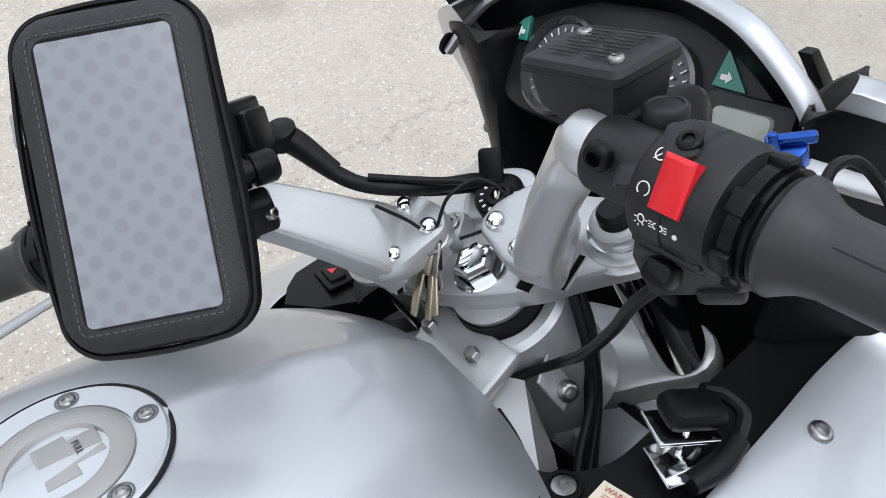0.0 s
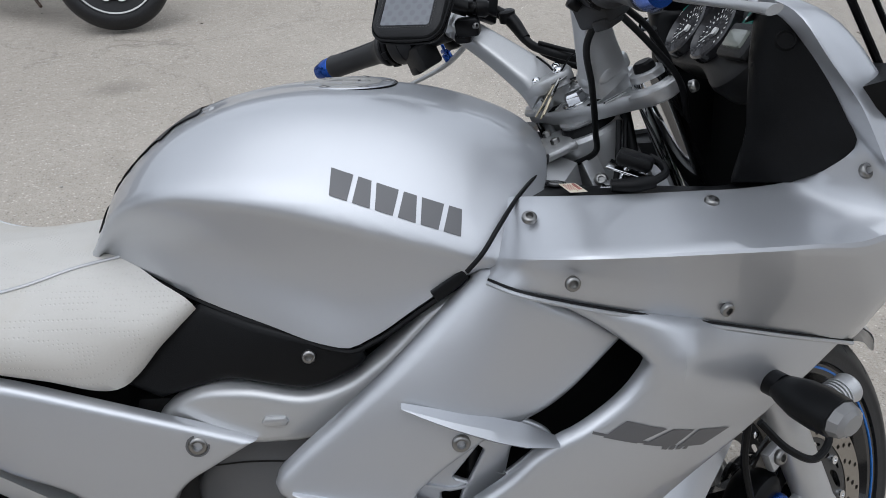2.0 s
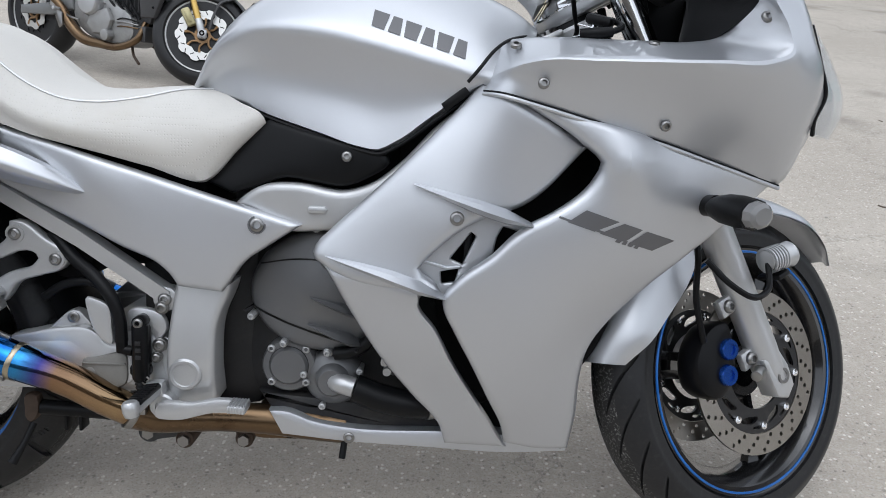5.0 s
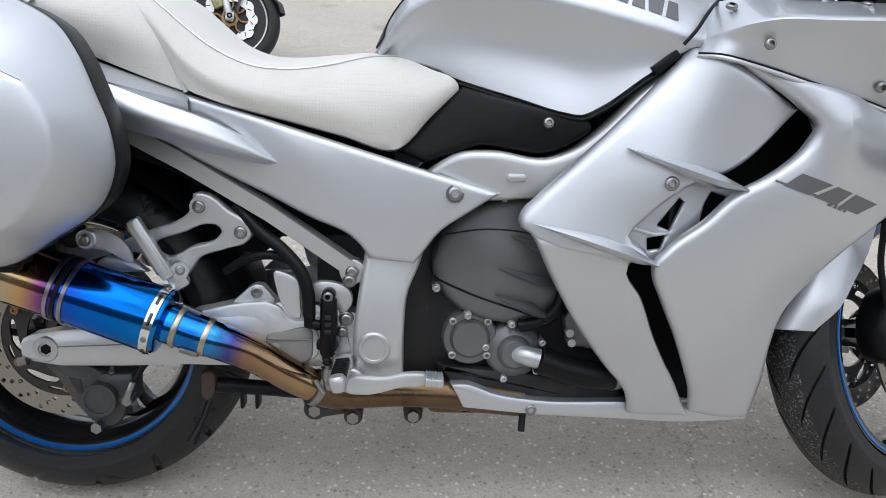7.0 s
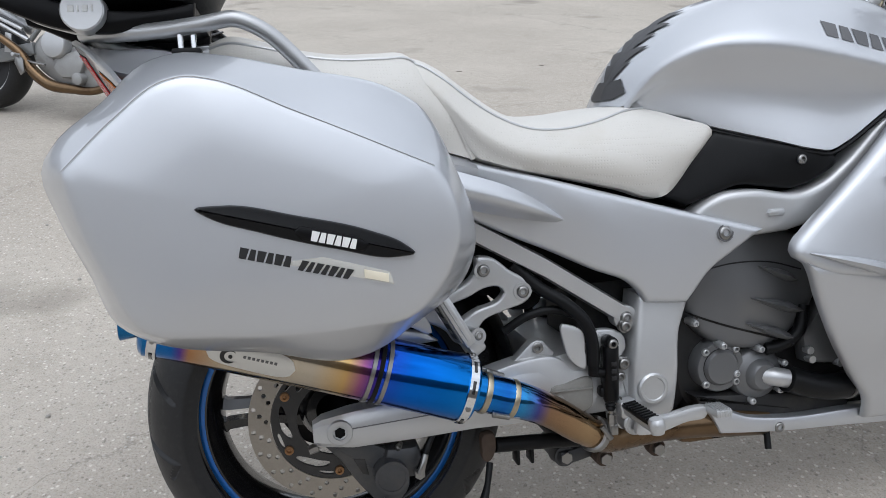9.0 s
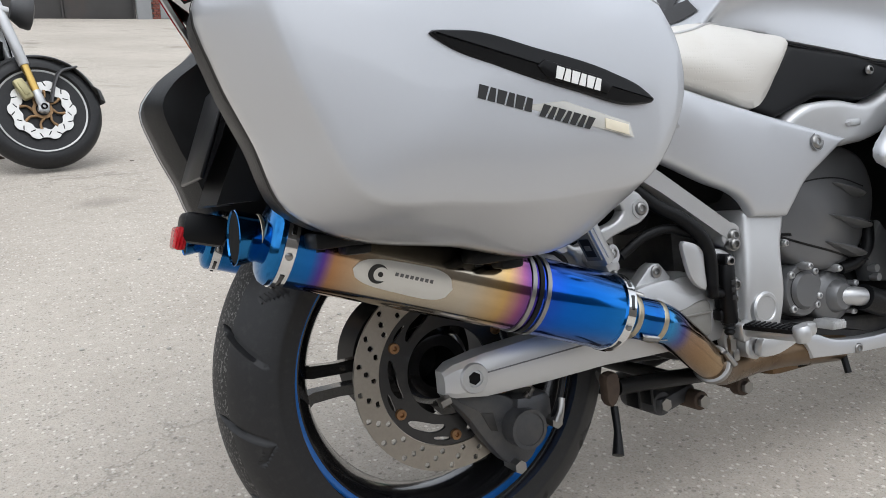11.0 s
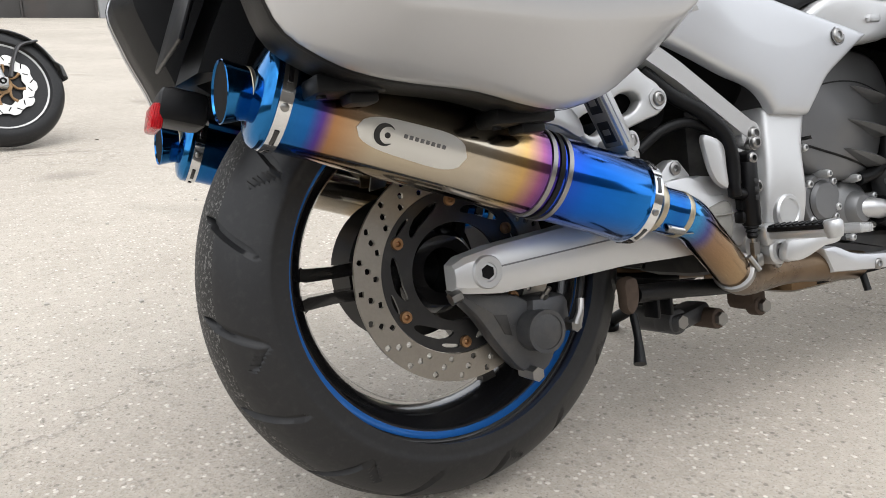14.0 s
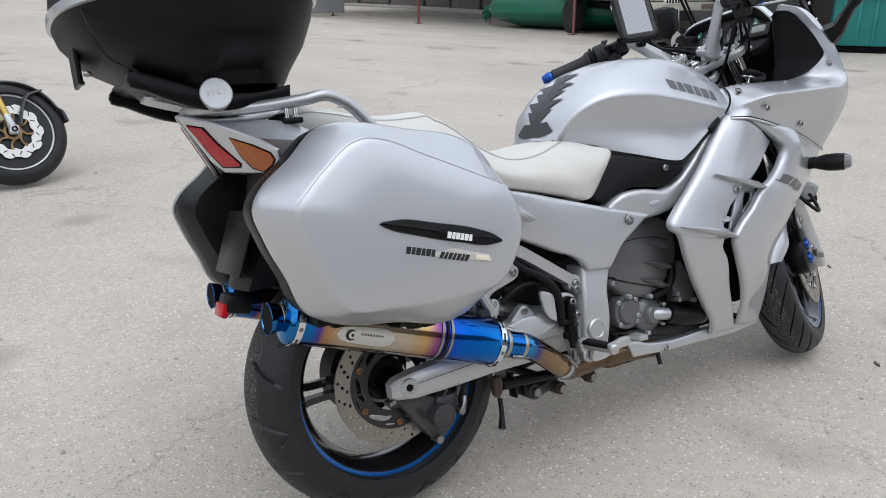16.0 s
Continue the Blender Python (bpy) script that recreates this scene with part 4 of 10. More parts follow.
S_LOW = [(-0.250, -0.144, 0.737), (-0.292, -0.162, 0.704), (-0.360, -0.172, 0.680), (-0.450, -0.178, 0.690), (-0.530, -0.180, 0.702), (-0.590, -0.180, 0.716), (-0.630, -0.178, 0.732), (-0.662, -0.174, 0.752), (-0.690, -0.166, 0.778), (-0.706, -0.160, 0.795)]
S_BOT = [(-0.248, -0.140, 0.730), (-0.290, -0.152, 0.690), (-0.345, -0.156, 0.636), (-0.430, -0.164, 0.656), (-0.510, -0.168, 0.676), (-0.570, -0.170, 0.690), (-0.610, -0.170, 0.700), (-0.640, -0.168, 0.710), (-0.660, -0.166, 0.718), (-0.668, -0.164, 0.728)]
S_UND = [(x, y * 0.85, z - 0.004) for x, y, z in S_BOT]
seat = part("rider_seat", G().patch([S_TOP, S_SEA, S_MID, S_LOW, S_BOT, S_UND], 44, 5, sharp=(4,), mirror=True), VINYL, bike, "off-white perforated vinyl rider seat", angle=60)
for s in (1, -1):
    part("seat_piping", G().tube([arr(q) * arr((1, s, 1)) + arr((0, 0, 0.001)) for q in S_SEA], 0.0022, 6, 40), FRAME, seat, "grey stitched seam")
P_TOP = [(-0.728, 0, 0.868), (-0.752, 0, 0.888), (-0.790, 0, 0.889), (-0.850, 0, 0.889), (-0.910, 0, 0.900), (-0.970, 0, 0.918), (-1.020, 0, 0.928), (-1.050, 0, 0.915)]
P_SEA = [(-0.722, -0.118, 0.850), (-0.752, -0.124, 0.872), (-0.790, -0.130, 0.872), (-0.850, -0.132, 0.872), (-0.910, -0.128, 0.880), (-0.970, -0.118, 0.896), (-1.020, -0.100, 0.905), (-1.045, -0.085, 0.900)]
P_MID = [(-0.700, -0.155, 0.800), (-0.745, -0.168, 0.815), (-0.790, -0.172, 0.825), (-0.850, -0.170, 0.835), (-0.910, -0.160, 0.850), (-0.970, -0.145, 0.868), (-1.020, -0.120, 0.880), (-1.045, -0.100, 0.882)]
P_BOT = [(-0.664, -0.158, 0.715), (-0.710, -0.160, 0.730), (-0.770, -0.158, 0.752), (-0.840, -0.152, 0.780), (-0.910, -0.142, 0.812), (-0.970, -0.130, 0.840), (-1.020, -0.110, 0.860), (-1.045, -0.095, 0.866)]
pil = part("pillion_seat", G().patch([P_TOP, P_SEA, P_MID, P_BOT, [(x, y * 0.8, z - 0.004) for x, y, z in P_BOT]], 36, 5, sharp=(3,), mirror=True), VINYL, bike, "off-white perforated vinyl pillion seat", angle=60)
for s in (1, -1):
    part("seat_piping", G().tube([arr(q) * arr((1, s, 1)) + arr((0, 0, 0.001)) for q in P_SEA], 0.0022, 6, 40), FRAME, pil)
    part("seat_piping", G().tube([arr(q[0]) * arr((1, s, 1)) for q in (P_TOP, P_SEA, P_MID, P_BOT)], 0.0045, 8, 24), VINYL, pil)

# ---- black knee panel between tank and frame ----
f = tps([(-0.244, -0.142, 0.734), (-0.343, -0.142, 0.632), (-0.113, -0.186, 0.683), (-0.05, -0.192, 0.690), (-0.12, -0.182, 0.634), (-0.25, -0.158, 0.635), (-0.20, -0.168, 0.68)])
g = G().panel([(-0.243, 0.737, 1), (-0.173, 0.719), (-0.112, 0.706), (-0.058, 0.694, 1), (-0.046, 0.681), (-0.082, 0.649), (-0.117, 0.636), (-0.165, 0.640), (-0.214, 0.645), (-0.249, 0.633), (-0.301, 0.615, 1), (-0.346, 0.633, 1), (-0.294, 0.693)], f, 0.012, roll=0.010)
for p in both("knee_panel", g, BLACK, bike, "matt black knee panel"):
    pass
for s in (1, -1):
    part("screw", G().bolt((-0.113, -0.188 * s, 0.683), (0.05, -s, 0.1), 0.0085, 0.004), STEEL, bike, "steel screw")

# ---- frame: main spar, swingarm plate, rear rail ----
f = tps([(0.11, -0.205, 0.792), (0.04, -0.200, 0.748), (-0.075, -0.190, 0.647), (-0.158, -0.184, 0.597), (-0.25, -0.172, 0.62), (-0.13, -0.186, 0.57), (-0.28, -0.160, 0.59), (0.10, -0.205, 0.70)])
g = G().panel([(0.125, 0.795, 1), (0.040, 0.749), (-0.033, 0.674), (-0.070, 0.645), (-0.109, 0.630), (-0.197, 0.638), (-0.250, 0.632), (-0.284, 0.611), (-0.310, 0.585, 1), (-0.213, 0.560), (-0.133, 0.565, 1), (-0.095, 0.575), (0.02, 0.67), (0.13, 0.77, 1)], f, 0.03, roll=0.012)
both("frame_spar", g, FRAME, bike, "silver aluminium frame spar")
g = G().slab([(-0.175, 0.598), (-0.171, 0.604), (-0.146, 0.604), (-0.142, 0.598), (-0.146, 0.592), (-0.171, 0.592)], -0.181, -0.190, 0.003, 0.004)
both("frame_plug", g, CAST, bike, "dull oval frame plug")
f = tps([(-0.386, -0.158, 0.465), (-0.302, -0.160, 0.458), (-0.376, -0.168, 0.314), (-0.33, -0.172, 0.33), (-0.39, -0.150, 0.24), (-0.33, -0.150, 0.246), (-0.35, -0.168, 0.40)])
g = G().panel([(-0.392, 0.475, 1), (-0.300, 0.470, 1), (-0.304, 0.455), (-0.322, 0.409), (-0.328, 0.340), (-0.328, 0.268, 1), (-0.345, 0.243, 1), (-0.392, 0.240, 1), (-0.409, 0.262, 1), (-0.410, 0.332), (-0.402, 0.408)], f, 0.05, roll=0.012)
piv = both("swingarm_plate", g, FRAME, bike, "silver swingarm pivot plate")
for s, p in zip((1, -1), piv):
    part("pivot_cap", G().lathe([(-0.01, 0.027), (0.006, 0.027), (0.009, 0.024), (0.009, 0.020), (0.007, 0.0185), (0.007, 0)], 28, frame_to((-0.376, -0.166 * s, 0.316), (-0.376, -1 * s, 0.316))), CAST, p, "round pivot cap")
g = G()
g.loops([[(x, -0.128 - w, z - 0.022), (x, -0.150 - w, z - 0.018), (x, -0.152 - w, z + 0.012), (x, -0.128 - w, z + 0.017)] for x, z, w in ((-0.405, 0.438, 0.0), (-0.55, 0.536, 0.0), (-0.68, 0.612, 0.0), (-0.82, 0.680, -0.02), (-1.0, 0.755, -0.03))])
rail = both("rear_rail", g, FRAME, bike, "silver rear subframe rail")
for s, r in zip((1, -1), rail):
    part("screw", G().bolt((-0.413, -0.150 * s, 0.437), (0, -s, 0.1), 0.011, 0.008), STEEL, r)
    part("rail_lug", G().cyl((-0.413, -0.12 * s, 0.437), (-0.413, -0.149 * s, 0.437), 0.021, bevel=0.003), FRAME, r)

# ---- side cover below the seat ----
f = tps([(-0.185, -0.193, 0.572), (-0.253, -0.188, 0.571), (-0.299, -0.176, 0.452), (-0.389, -0.174, 0.474), (-0.345, -0.182, 0.618), (-0.40, -0.180, 0.57), (-0.467, -0.176, 0.655), (-0.532, -0.168, 0.575), (-0.60, -0.160, 0.615), (-0.663, -0.162, 0.709), (-0.50, -0.180, 0.63), (-0.80, -0.150, 0.74), (-0.75, -0.150, 0.67)])
g = G().panel([(-0.183, 0.573, 1), (-0.260, 0.595), (-0.345, 0.619), (-0.467, 0.655), (-0.560, 0.682), (-0.663, 0.711), (-0.80, 0.750, 1), (-0.80, 0.690, 1), (-0.605, 0.588), (-0.548, 0.562), (-0.478, 0.527), (-0.411, 0.496), (-0.397, 0.482), (-0.386, 0.464, 1), (-0.345, 0.460), (-0.314, 0.457, 1), (-0.301, 0.474), (-0.274, 0.510), (-0.238, 0.536)], f, 0.012, roll=0.010)
side = both("side_cover", g, SILVER, bike, "silver painted side cover")
for s, p in zip((1, -1), side):
    part("screw", G().bolt((-0.253, -0.187 * s, 0.571), (0.05, -s, 0.1), 0.012, 0.005), STEEL, p, "bright steel screw")
    part("screw_cup", G().lathe([(0.001, 0.0145), (0.0018, 0.0145), (0.0018, 0.012), (0.001, 0.012)], 20, frame_to((-0.253, -0.1875 * s, 0.571), (-0.248, -1.1875 * s, 0.67)), closed=True), GREYPRINT, p)
    rr = [[(-0.520, -0.168 * s, 0.612), (-0.56, -0.182 * s, 0.640), (-0.62, -0.195 * s, 0.672), (-0.70, -0.200 * s, 0.700), (-0.80, -0.196 * s, 0.735)],
          [(-0.518, -0.170 * s, 0.609), (-0.56, -0.193 * s, 0.628), (-0.62, -0.208 * s, 0.650), (-0.70, -0.214 * s, 0.675), (-0.80, -0.210 * s, 0.705)],
          [(-0.520, -0.166 * s, 0.606), (-0.56, -0.178 * s, 0.612), (-0.62, -0.186 * s, 0.624), (-0.70, -0.190 * s, 0.645), (-0.80, -0.185 * s, 0.675)]]
    part("side_fin", G().patch(rr, 20, 4, thick=0.02 * s if s > 0 else 0.02), SILVER, p, "pointed silver fin")

# ---- tail ----
A = [(-0.66, -0.150, 0.712), (-0.80, -0.165, 0.757), (-0.95, -0.160, 0.822), (-1.10, -0.150, 0.892), (-1.190, -0.098, 0.9030), (-1.244, -0.016, 0.924)]
B = [(-0.66, -0.170, 0.700), (-0.80, -0.205, 0.735), (-0.95, -0.215, 0.785), (-1.05, -0.222, 0.838), (-1.148, -0.203, 0.858), (-1.232, -0.032, 0.905)]
C = [(-0.66, -0.165, 0.670), (-0.80, -0.195, 0.690), (-0.95, -0.205, 0.735), (-1.04, -0.208, 0.785), (-1.108, -0.198, 0.806), (-1.160, -0.038, 0.812)]
tail = part("tail_cowl", G().patch([[(x, 0, z + 0.004) for x, y, z in A], A, B, C, [(x, 0, z - 0.01) for x, y, z in C]], 30, 5, sharp=(1, 2, 3), mirror=True), SILVER, bike, "silver tail cowl", angle=30)


def facet(name, quad, mat, parent, thick=0.006, label="", out=(-1, 0, 0)):
    """A bevelled plate over four corners or more."""
    q = arr(quad)
    nn = np.cross(q[1] - q[0], q[-1] - q[0])
    nn /= np.linalg.norm(nn)
    if nn @ arr(out) < 0:
        nn = -nn
    c = q.mean(0)
    g = G().loops([q - nn * thick, q + nn * thick * 0.4, c + (q - c) * 0.94 + nn * thick])
    return part(name, g, mat, parent, label)


for s in (1, -1):
    k = arr((1, s, 1))
    facet("lamp_surround", [arr(q) * k for q in ((-1.2521, -0.0044, 0.9285), (-1.2146, -0.1012, 0.9047), (-1.1958, -0.1437, 0.8894), (-1.1652, -0.2070, 0.8614), (-1.1393, -0.2506, 0.8322), (-1.1320, -0.2372, 0.8098), (-1.1409, -0.1784, 0.7958), (-1.1826, -0.0422, 0.8063), (-1.2010, -0.0185, 0.8312))], SILVER, tail, 0.004, "silver lamp surround", (-1, -0.3 * s, -0.4))
    facet("lamp_seal", [arr(q) * k for q in ((-1.2404, -0.0196, 0.9126), (-1.2185, -0.0778, 0.8997), (-1.1988, -0.0907, 0.8664), (-1.1656, -0.1254, 0.8172), (-1.1652, -0.1119, 0.8091), (-1.1850, -0.0476, 0.8143), (-1.2052, -0.0330, 0.8478))], DARK, tail, 0.0045, "", (-1, -0.3 * s, -0.4))
    facet("tail_lamp", [arr(q) * k for q in ((-1.2381, -0.0214, 0.9089), (-1.2193, -0.0703, 0.8972), (-1.2003, -0.0826, 0.8650), (-1.1678, -0.1182, 0.8178), (-1.1680, -0.1083, 0.8128), (-1.1843, -0.0555, 0.8172), (-1.2035, -0.0402, 0.8483))], REDLENS, tail, 0.0060, "red tail lamp lens", (-1, -0.3 * s, -0.4))
    facet("signal_seal", [arr(q) * k for q in ((-1.1912, -0.1331, 0.8741), (-1.1629, -0.1978, 0.8516), (-1.1432, -0.2367, 0.8325), (-1.1361, -0.2375, 0.8184), (-1.1358, -0.2182, 0.8070), (-1.1420, -0.1749, 0.7960), (-1.1550, -0.1433, 0.8054), (-1.1720, -0.1298, 0.8328))], DARK, tail, 0.0045, "", (-1, -0.3 * s, -0.4))
    facet("turn_signal", [arr(q) * k for q in ((-1.1890, -0.1348, 0.8706), (-1.1629, -0.1928, 0.8489), (-1.1436, -0.2303, 0.8299), (-1.1376, -0.2327, 0.8189), (-1.1377, -0.2154, 0.8095), (-1.1426, -0.1783, 0.7992), (-1.1545, -0.1504, 0.8082), (-1.1705, -0.1363, 0.8333))], AMBER, tail, 0.0060, "amber turn signal lens", (-1, -0.3 * s, -0.4))

# grab rail, luggage plate
for s in (1, -1):
    part("grab_rail", G().tube([(-0.885, -0.165 * s, 0.835), (-0.918, -0.168 * s, 0.872), (-0.965, -0.172 * s, 0.915), (-1.000, -0.172 * s, 0.930), (-1.040, -0.164 * s, 0.926), (-1.100, -0.140 * s, 0.922), (-1.170, -0.110 * s, 0.922), (-1.22, -0.06 * s, 0.930), (-1.23, 0, 0.932)], 0.0118, 12, 60), CAST, bike, "brushed tubular grab rail")
    foot = part("rail_bracket", G().box((-1.070, -0.152 * s, 0.888), (0.040, 0.026, 0.012), 0.003), BLACK, bike, "black rail foot with two steel studs")
    for d in (-0.008, 0.010):
        part("stud", G().cyl((-1.070 + d, -0.152 * s, 0.890), (-1.070 + d, -0.152 * s, 0.924), 0.0042, n=12), CHROME, foot)
V_RAIL = [(-1.340, 1.004, 1), (-1.352, 0.990), (-1.350, 0.974), (-1.328, 0.966), (-1.287, 0.946), (-1.240, 0.928), (-1.209, 0.922), (-1.173, 0.920), (-1.122, 0.927), (-1.058, 0.934, 1), (-1.055, 0.960, 1), (-1.119, 0.950), (-1.168, 0.952), (-1.220, 0.960), (-1.281, 0.983)]
rear_plate = part("luggage_plate", G().slab([(-1.345, 1.002, 1), (-1.342, 0.994), (-1.281, 0.972), (-1.220, 0.948), (-1.168, 0.940), (-1.119, 0.938), (-1.057, 0.946, 1), (-1.056, 0.956, 1), (-1.119, 0.948), (-1.168, 0.950), (-1.220, 0.958), (-1.281, 0.981)], -0.120, 0.120, 0.003), SATIN, bike, "black plastic luggage plate")
for k in (-1, 1):
    part("plate_rail", G().slab(V_RAIL, 0.116 * k, 0.136 * k, 0.005), SATIN, rear_plate)
part("plate_latch", G().loops([[(x, -w, z - h), (x, -w, z + h), (x, w, z + h), (x, w, z - h)] for x, z, w, h in ((-1.310, 0.966, 0.030, 0.005), (-1.296, 0.966, 0.040, 0.010), (-1.255, 0.954, 0.045, 0.010), (-1.212, 0.938, 0.040, 0.007))]), CAST, rear_plate, "silver latch block under the plate")

# ---- rear mudguard, number plate holder, rear lamp ----
g = G()
mg = []
for x, z, w in ((-1.10, 0.80, 0.105), (-1.115, 0.73, 0.105), (-1.140, 0.66, 0.100), (-1.170, 0.60, 0.092), (-1.185, 0.565, 0.085)):
    mg.append([(x + 0.05, -w, z), (x, -w * 0.92, z), (x - 0.012, 0, z), (x, w * 0.92, z), (x + 0.05, w, z), (x + 0.045, w * 0.9, z), (x + 0.012, 0, z), (x + 0.045, -w * 0.9, z)])
g.loops(mg)
guard = part("rear_mudguard", g, BLACK, bike, "matt black rear mudguard", angle=50)
part("plate_holder", G().box((0, 0, 0), (0.006, 0.190, 0.135), 0.004, pose(-1.176, 0, 0.660, 0, 22, 0)), SATIN, guard, "black number plate holder")
part("rear_reflector", G().box((0, 0, 0), (0.014, 0.060, 0.030), 0.004, pose(-1.226, -0.005, 0.528, 0, 15, 0)), REDLENS, guard, "small red reflector")
part("reflector_housing", G().box((0, 0, 0), (0.055, 0.066, 0.040), 0.008, pose(-1.196, -0.005, 0.536, 0, 15, 0)), BLACK, guard)

# ---- swingarm ----
g = G()
sec = []
for x, z, h, y0, y1 in ((-0.940, 0.303, 0.030, -0.128, -0.154), (-0.925, 0.304, 0.044, -0.122, -0.157), (-0.880, 0.305, 0.058, -0.118, -0.160), (-0.780, 0.310, 0.066, -0.116, -0.160), (-0.680, 0.316, 0.072, -0.112, -0.158), (-0.600, 0.325, 0.096, -0.104, -0.154), (-0.520, 0.330, 0.110, -0.096, -0.150), (-0.440, 0.325, 0.100, -0.090, -0.146), (-0.380, 0.318, 0.070, -0.08, -0.130)):
    b = h * 0.16
    sec.append([(x, y0, z - h / 2), (x, y1 + 0.006, z - h / 2), (x, y1, z - h / 2 + b), (x, y1 - 0.002, z), (x, y1, z + h / 2 - b), (x, y1 + 0.006, z + h / 2), (x, y0, z + h / 2)])
g.loops(sec)
arm = both("swingarm", g, FRAME, bike, "silver aluminium swingarm", angle=28)
for s, p in zip((1, -1), arm):
    y = -0.158 * s
    part("axle_boss", G().lathe([(-0.02, 0.0205), (0.003, 0.0205), (0.005, 0.019), (0.005, 0.0115), (0.002, 0.0108), (-0.005, 0.0108), (-0.005, 0)], 32, frame_to((-0.899, y, 0.305), (-0.899, y - s, 0.305))), CAST, p, "axle boss with socket")
    # the axle hole's shade is put in as a dark hexagon
    part("axle", G().cyl((-0.899, y + 0.01 * s, 0.305), (-0.899, y - 0.0036 * s, 0.305), 0.0088, n=6), DARK, p, "dark hexagon with the shade of the axle hole")
    part("crease_line", G().box((0, 0, 0), (0.26, 0.002, 0.002), 0.0005, pose(-0.755, y - 0.0030 * s, 0.316, 0, -3, 0)), GREYPRINT, p)
    part("pinch_bolt", G().cyl((-0.934, -0.150 * s, 0.283), (-0.948, -0.150 * s, 0.279), 0.008, n=6), STEEL, p)
part("swingarm_bridge", G().box((-0.50, 0, 0.34), (0.10, 0.24, 0.09), 0.02), FRAME, bike, "silver swingarm cross member")
part("final_drive", G().lathe([(0.02, 0.03), (0.04, 0.098), (0.09, 0.106), (0.125, 0.085), (0.13, 0.03)], 48, AX_R), SATIN, bike, "black final drive housing")
hug = []
for a in np.linspace(-8, 112, 22):
    q = radians(a)
    hug.append([(REAR_AXLE[0] + (0.330 - 0.030 * abs(v) ** 2.5) * math.cos(q), 0.104 * v, REAR_AXLE[2] + (0.330 - 0.030 * abs(v) ** 2.5) * math.sin(q)) for v in np.linspace(-1, 1, 11)])
part("rear_hugger", G().grid(hug).grid(arr(hug)[:, ::-1] * arr((1, 0.97, 1)) + arr((-0.002, 0, -0.002))), BLACK, bike, "black inner mudguard")

# rear caliper under the arm
cal = part("rear_caliper", G().slab([(-0.930, 0.285), (-0.895, 0.276), (-0.835, 0.262), (-0.800, 0.225), (-0.790, 0.190), (-0.815, 0.160), (-0.840, 0.165), (-0.868, 0.195), (-0.900, 0.245)], -0.098, -0.130, 0.006), CALIPER, bike, "dirty grey rear brake caliper")
part("caliper_piston", G().cyl((-0.822, -0.120, 0.218), (-0.822, -0.158, 0.218), 0.028, 0.026, 24, 0.004), CALIPER, cal, "round piston housing")
part("caliper_body", G().box((-0.800, -0.115, 0.232), (0.060, 0.055, 0.055), 0.012), CALIPER, cal)
part("bolt", G().cyl((-0.834, -0.112, 0.164), (-0.834, -0.146, 0.164), 0.0095, n=6), STEEL, cal)
part("banjo_bolt", G().cyl((-0.777, -0.135, 0.218), (-0.777, -0.160, 0.218), 0.009, n=6), STEEL, cal)
part("bleed_screw", G().cyl((-0.812, -0.126, 0.246), (-0.806, -0.140, 0.262), 0.0055, n=10).cyl((-0.806, -0.140, 0.262), (-0.803, -0.146, 0.270), 0.0035, n=8), STEEL, cal)
part("hose_collar", G().tube([(-0.777, -0.160, 0.220), (-0.772, -0.162, 0.234), (-0.766, -0.158, 0.250)], [0.0068, 0.0050, 0.0050], 12), STEEL, cal, "crimped steel hose end")
part("piston_ring", G().lathe([(0.0, 0.0275), (0.003, 0.0275), (0.003, 0.0225), (0.0, 0.0225)], 28, frame_to((-0.822, -0.156, 0.218), (-0.822, -1.0, 0.218)), closed=True), CALIPER, cal)
part("brake_hose", G().tube([(-0.777, -0.150, 0.222), (-0.765, -0.152, 0.250), (-0.745, -0.140, 0.280), (-0.70, -0.120, 0.285), (-0.62, -0.110, 0.27)], 0.005, 8), BLACK, cal, "black brake hose")
# dark plate colours in the shade of a triangular recess
part("caliper_recess_shade", G().slab([(-0.880, 0.247), (-0.861, 0.244), (-0.856, 0.216), (-0.867, 0.220)], -0.127, -0.1312, 0.001), BLOCK, cal)

# ---- silencers ----
SA, SB = Vector((-1.1640, -0.1866, 0.5248)), Vector((-0.692, -0.200, 0.362))
AXIS = (SB - SA).normalized()
def along(p):
    return AXIS.dot(Vector(p))
u0, u1 = along(SA), along(SB)
TI_OUT = titanium("blued_titanium_end", AXIS, [(u0 - 0.06, (0.02, 0.10, 0.28)), (u0 + 0.0, (0.03, 0.18, 0.42)), (u0 + 0.058, (0.02, 0.14, 0.45)), (u0 + 0.070, (0.10, 0.05, 0.30)), (u0 + 0.082, (0.42, 0.22, 0.10)), (u0 + 0.13, (0.52, 0.45, 0.34)), (u0 + 0.25, (0.50, 0.45, 0.37)), (u0 + 0.298, (0.55, 0.36, 0.14)), (u0 + 0.321, (0.30, 0.10, 0.22)), (u0 + 0.338, (0.05, 0.03, 0.25))])
TI_MID = titanium("blued_titanium_middle", AXIS, [(u0 + 0.336, (0.03, 0.05, 0.50)), (u0 + 0.39, (0.01, 0.13, 0.60)), (u0 + 0.45, (0.01, 0.15, 0.55)), (u1 + 0.02, (0.02, 0.22, 0.62))])
TI_PIPE = titanium("blued_titanium_pipe", AXIS, [(u1, (0.02, 0.20, 0.55)), (u1 + 0.05, (0.02, 0.14, 0.50)), (u1 + 0.080, (0.05, 0.26, 0.55)), (u1 + 0.108, (0.07, 0.07, 0.28)), (u1 + 0.132, (0.28, 0.17, 0.10)), (u1 + 0.23, (0.36, 0.25, 0.14)), (u1 + 0.27, (0.22, 0.13, 0.07))])


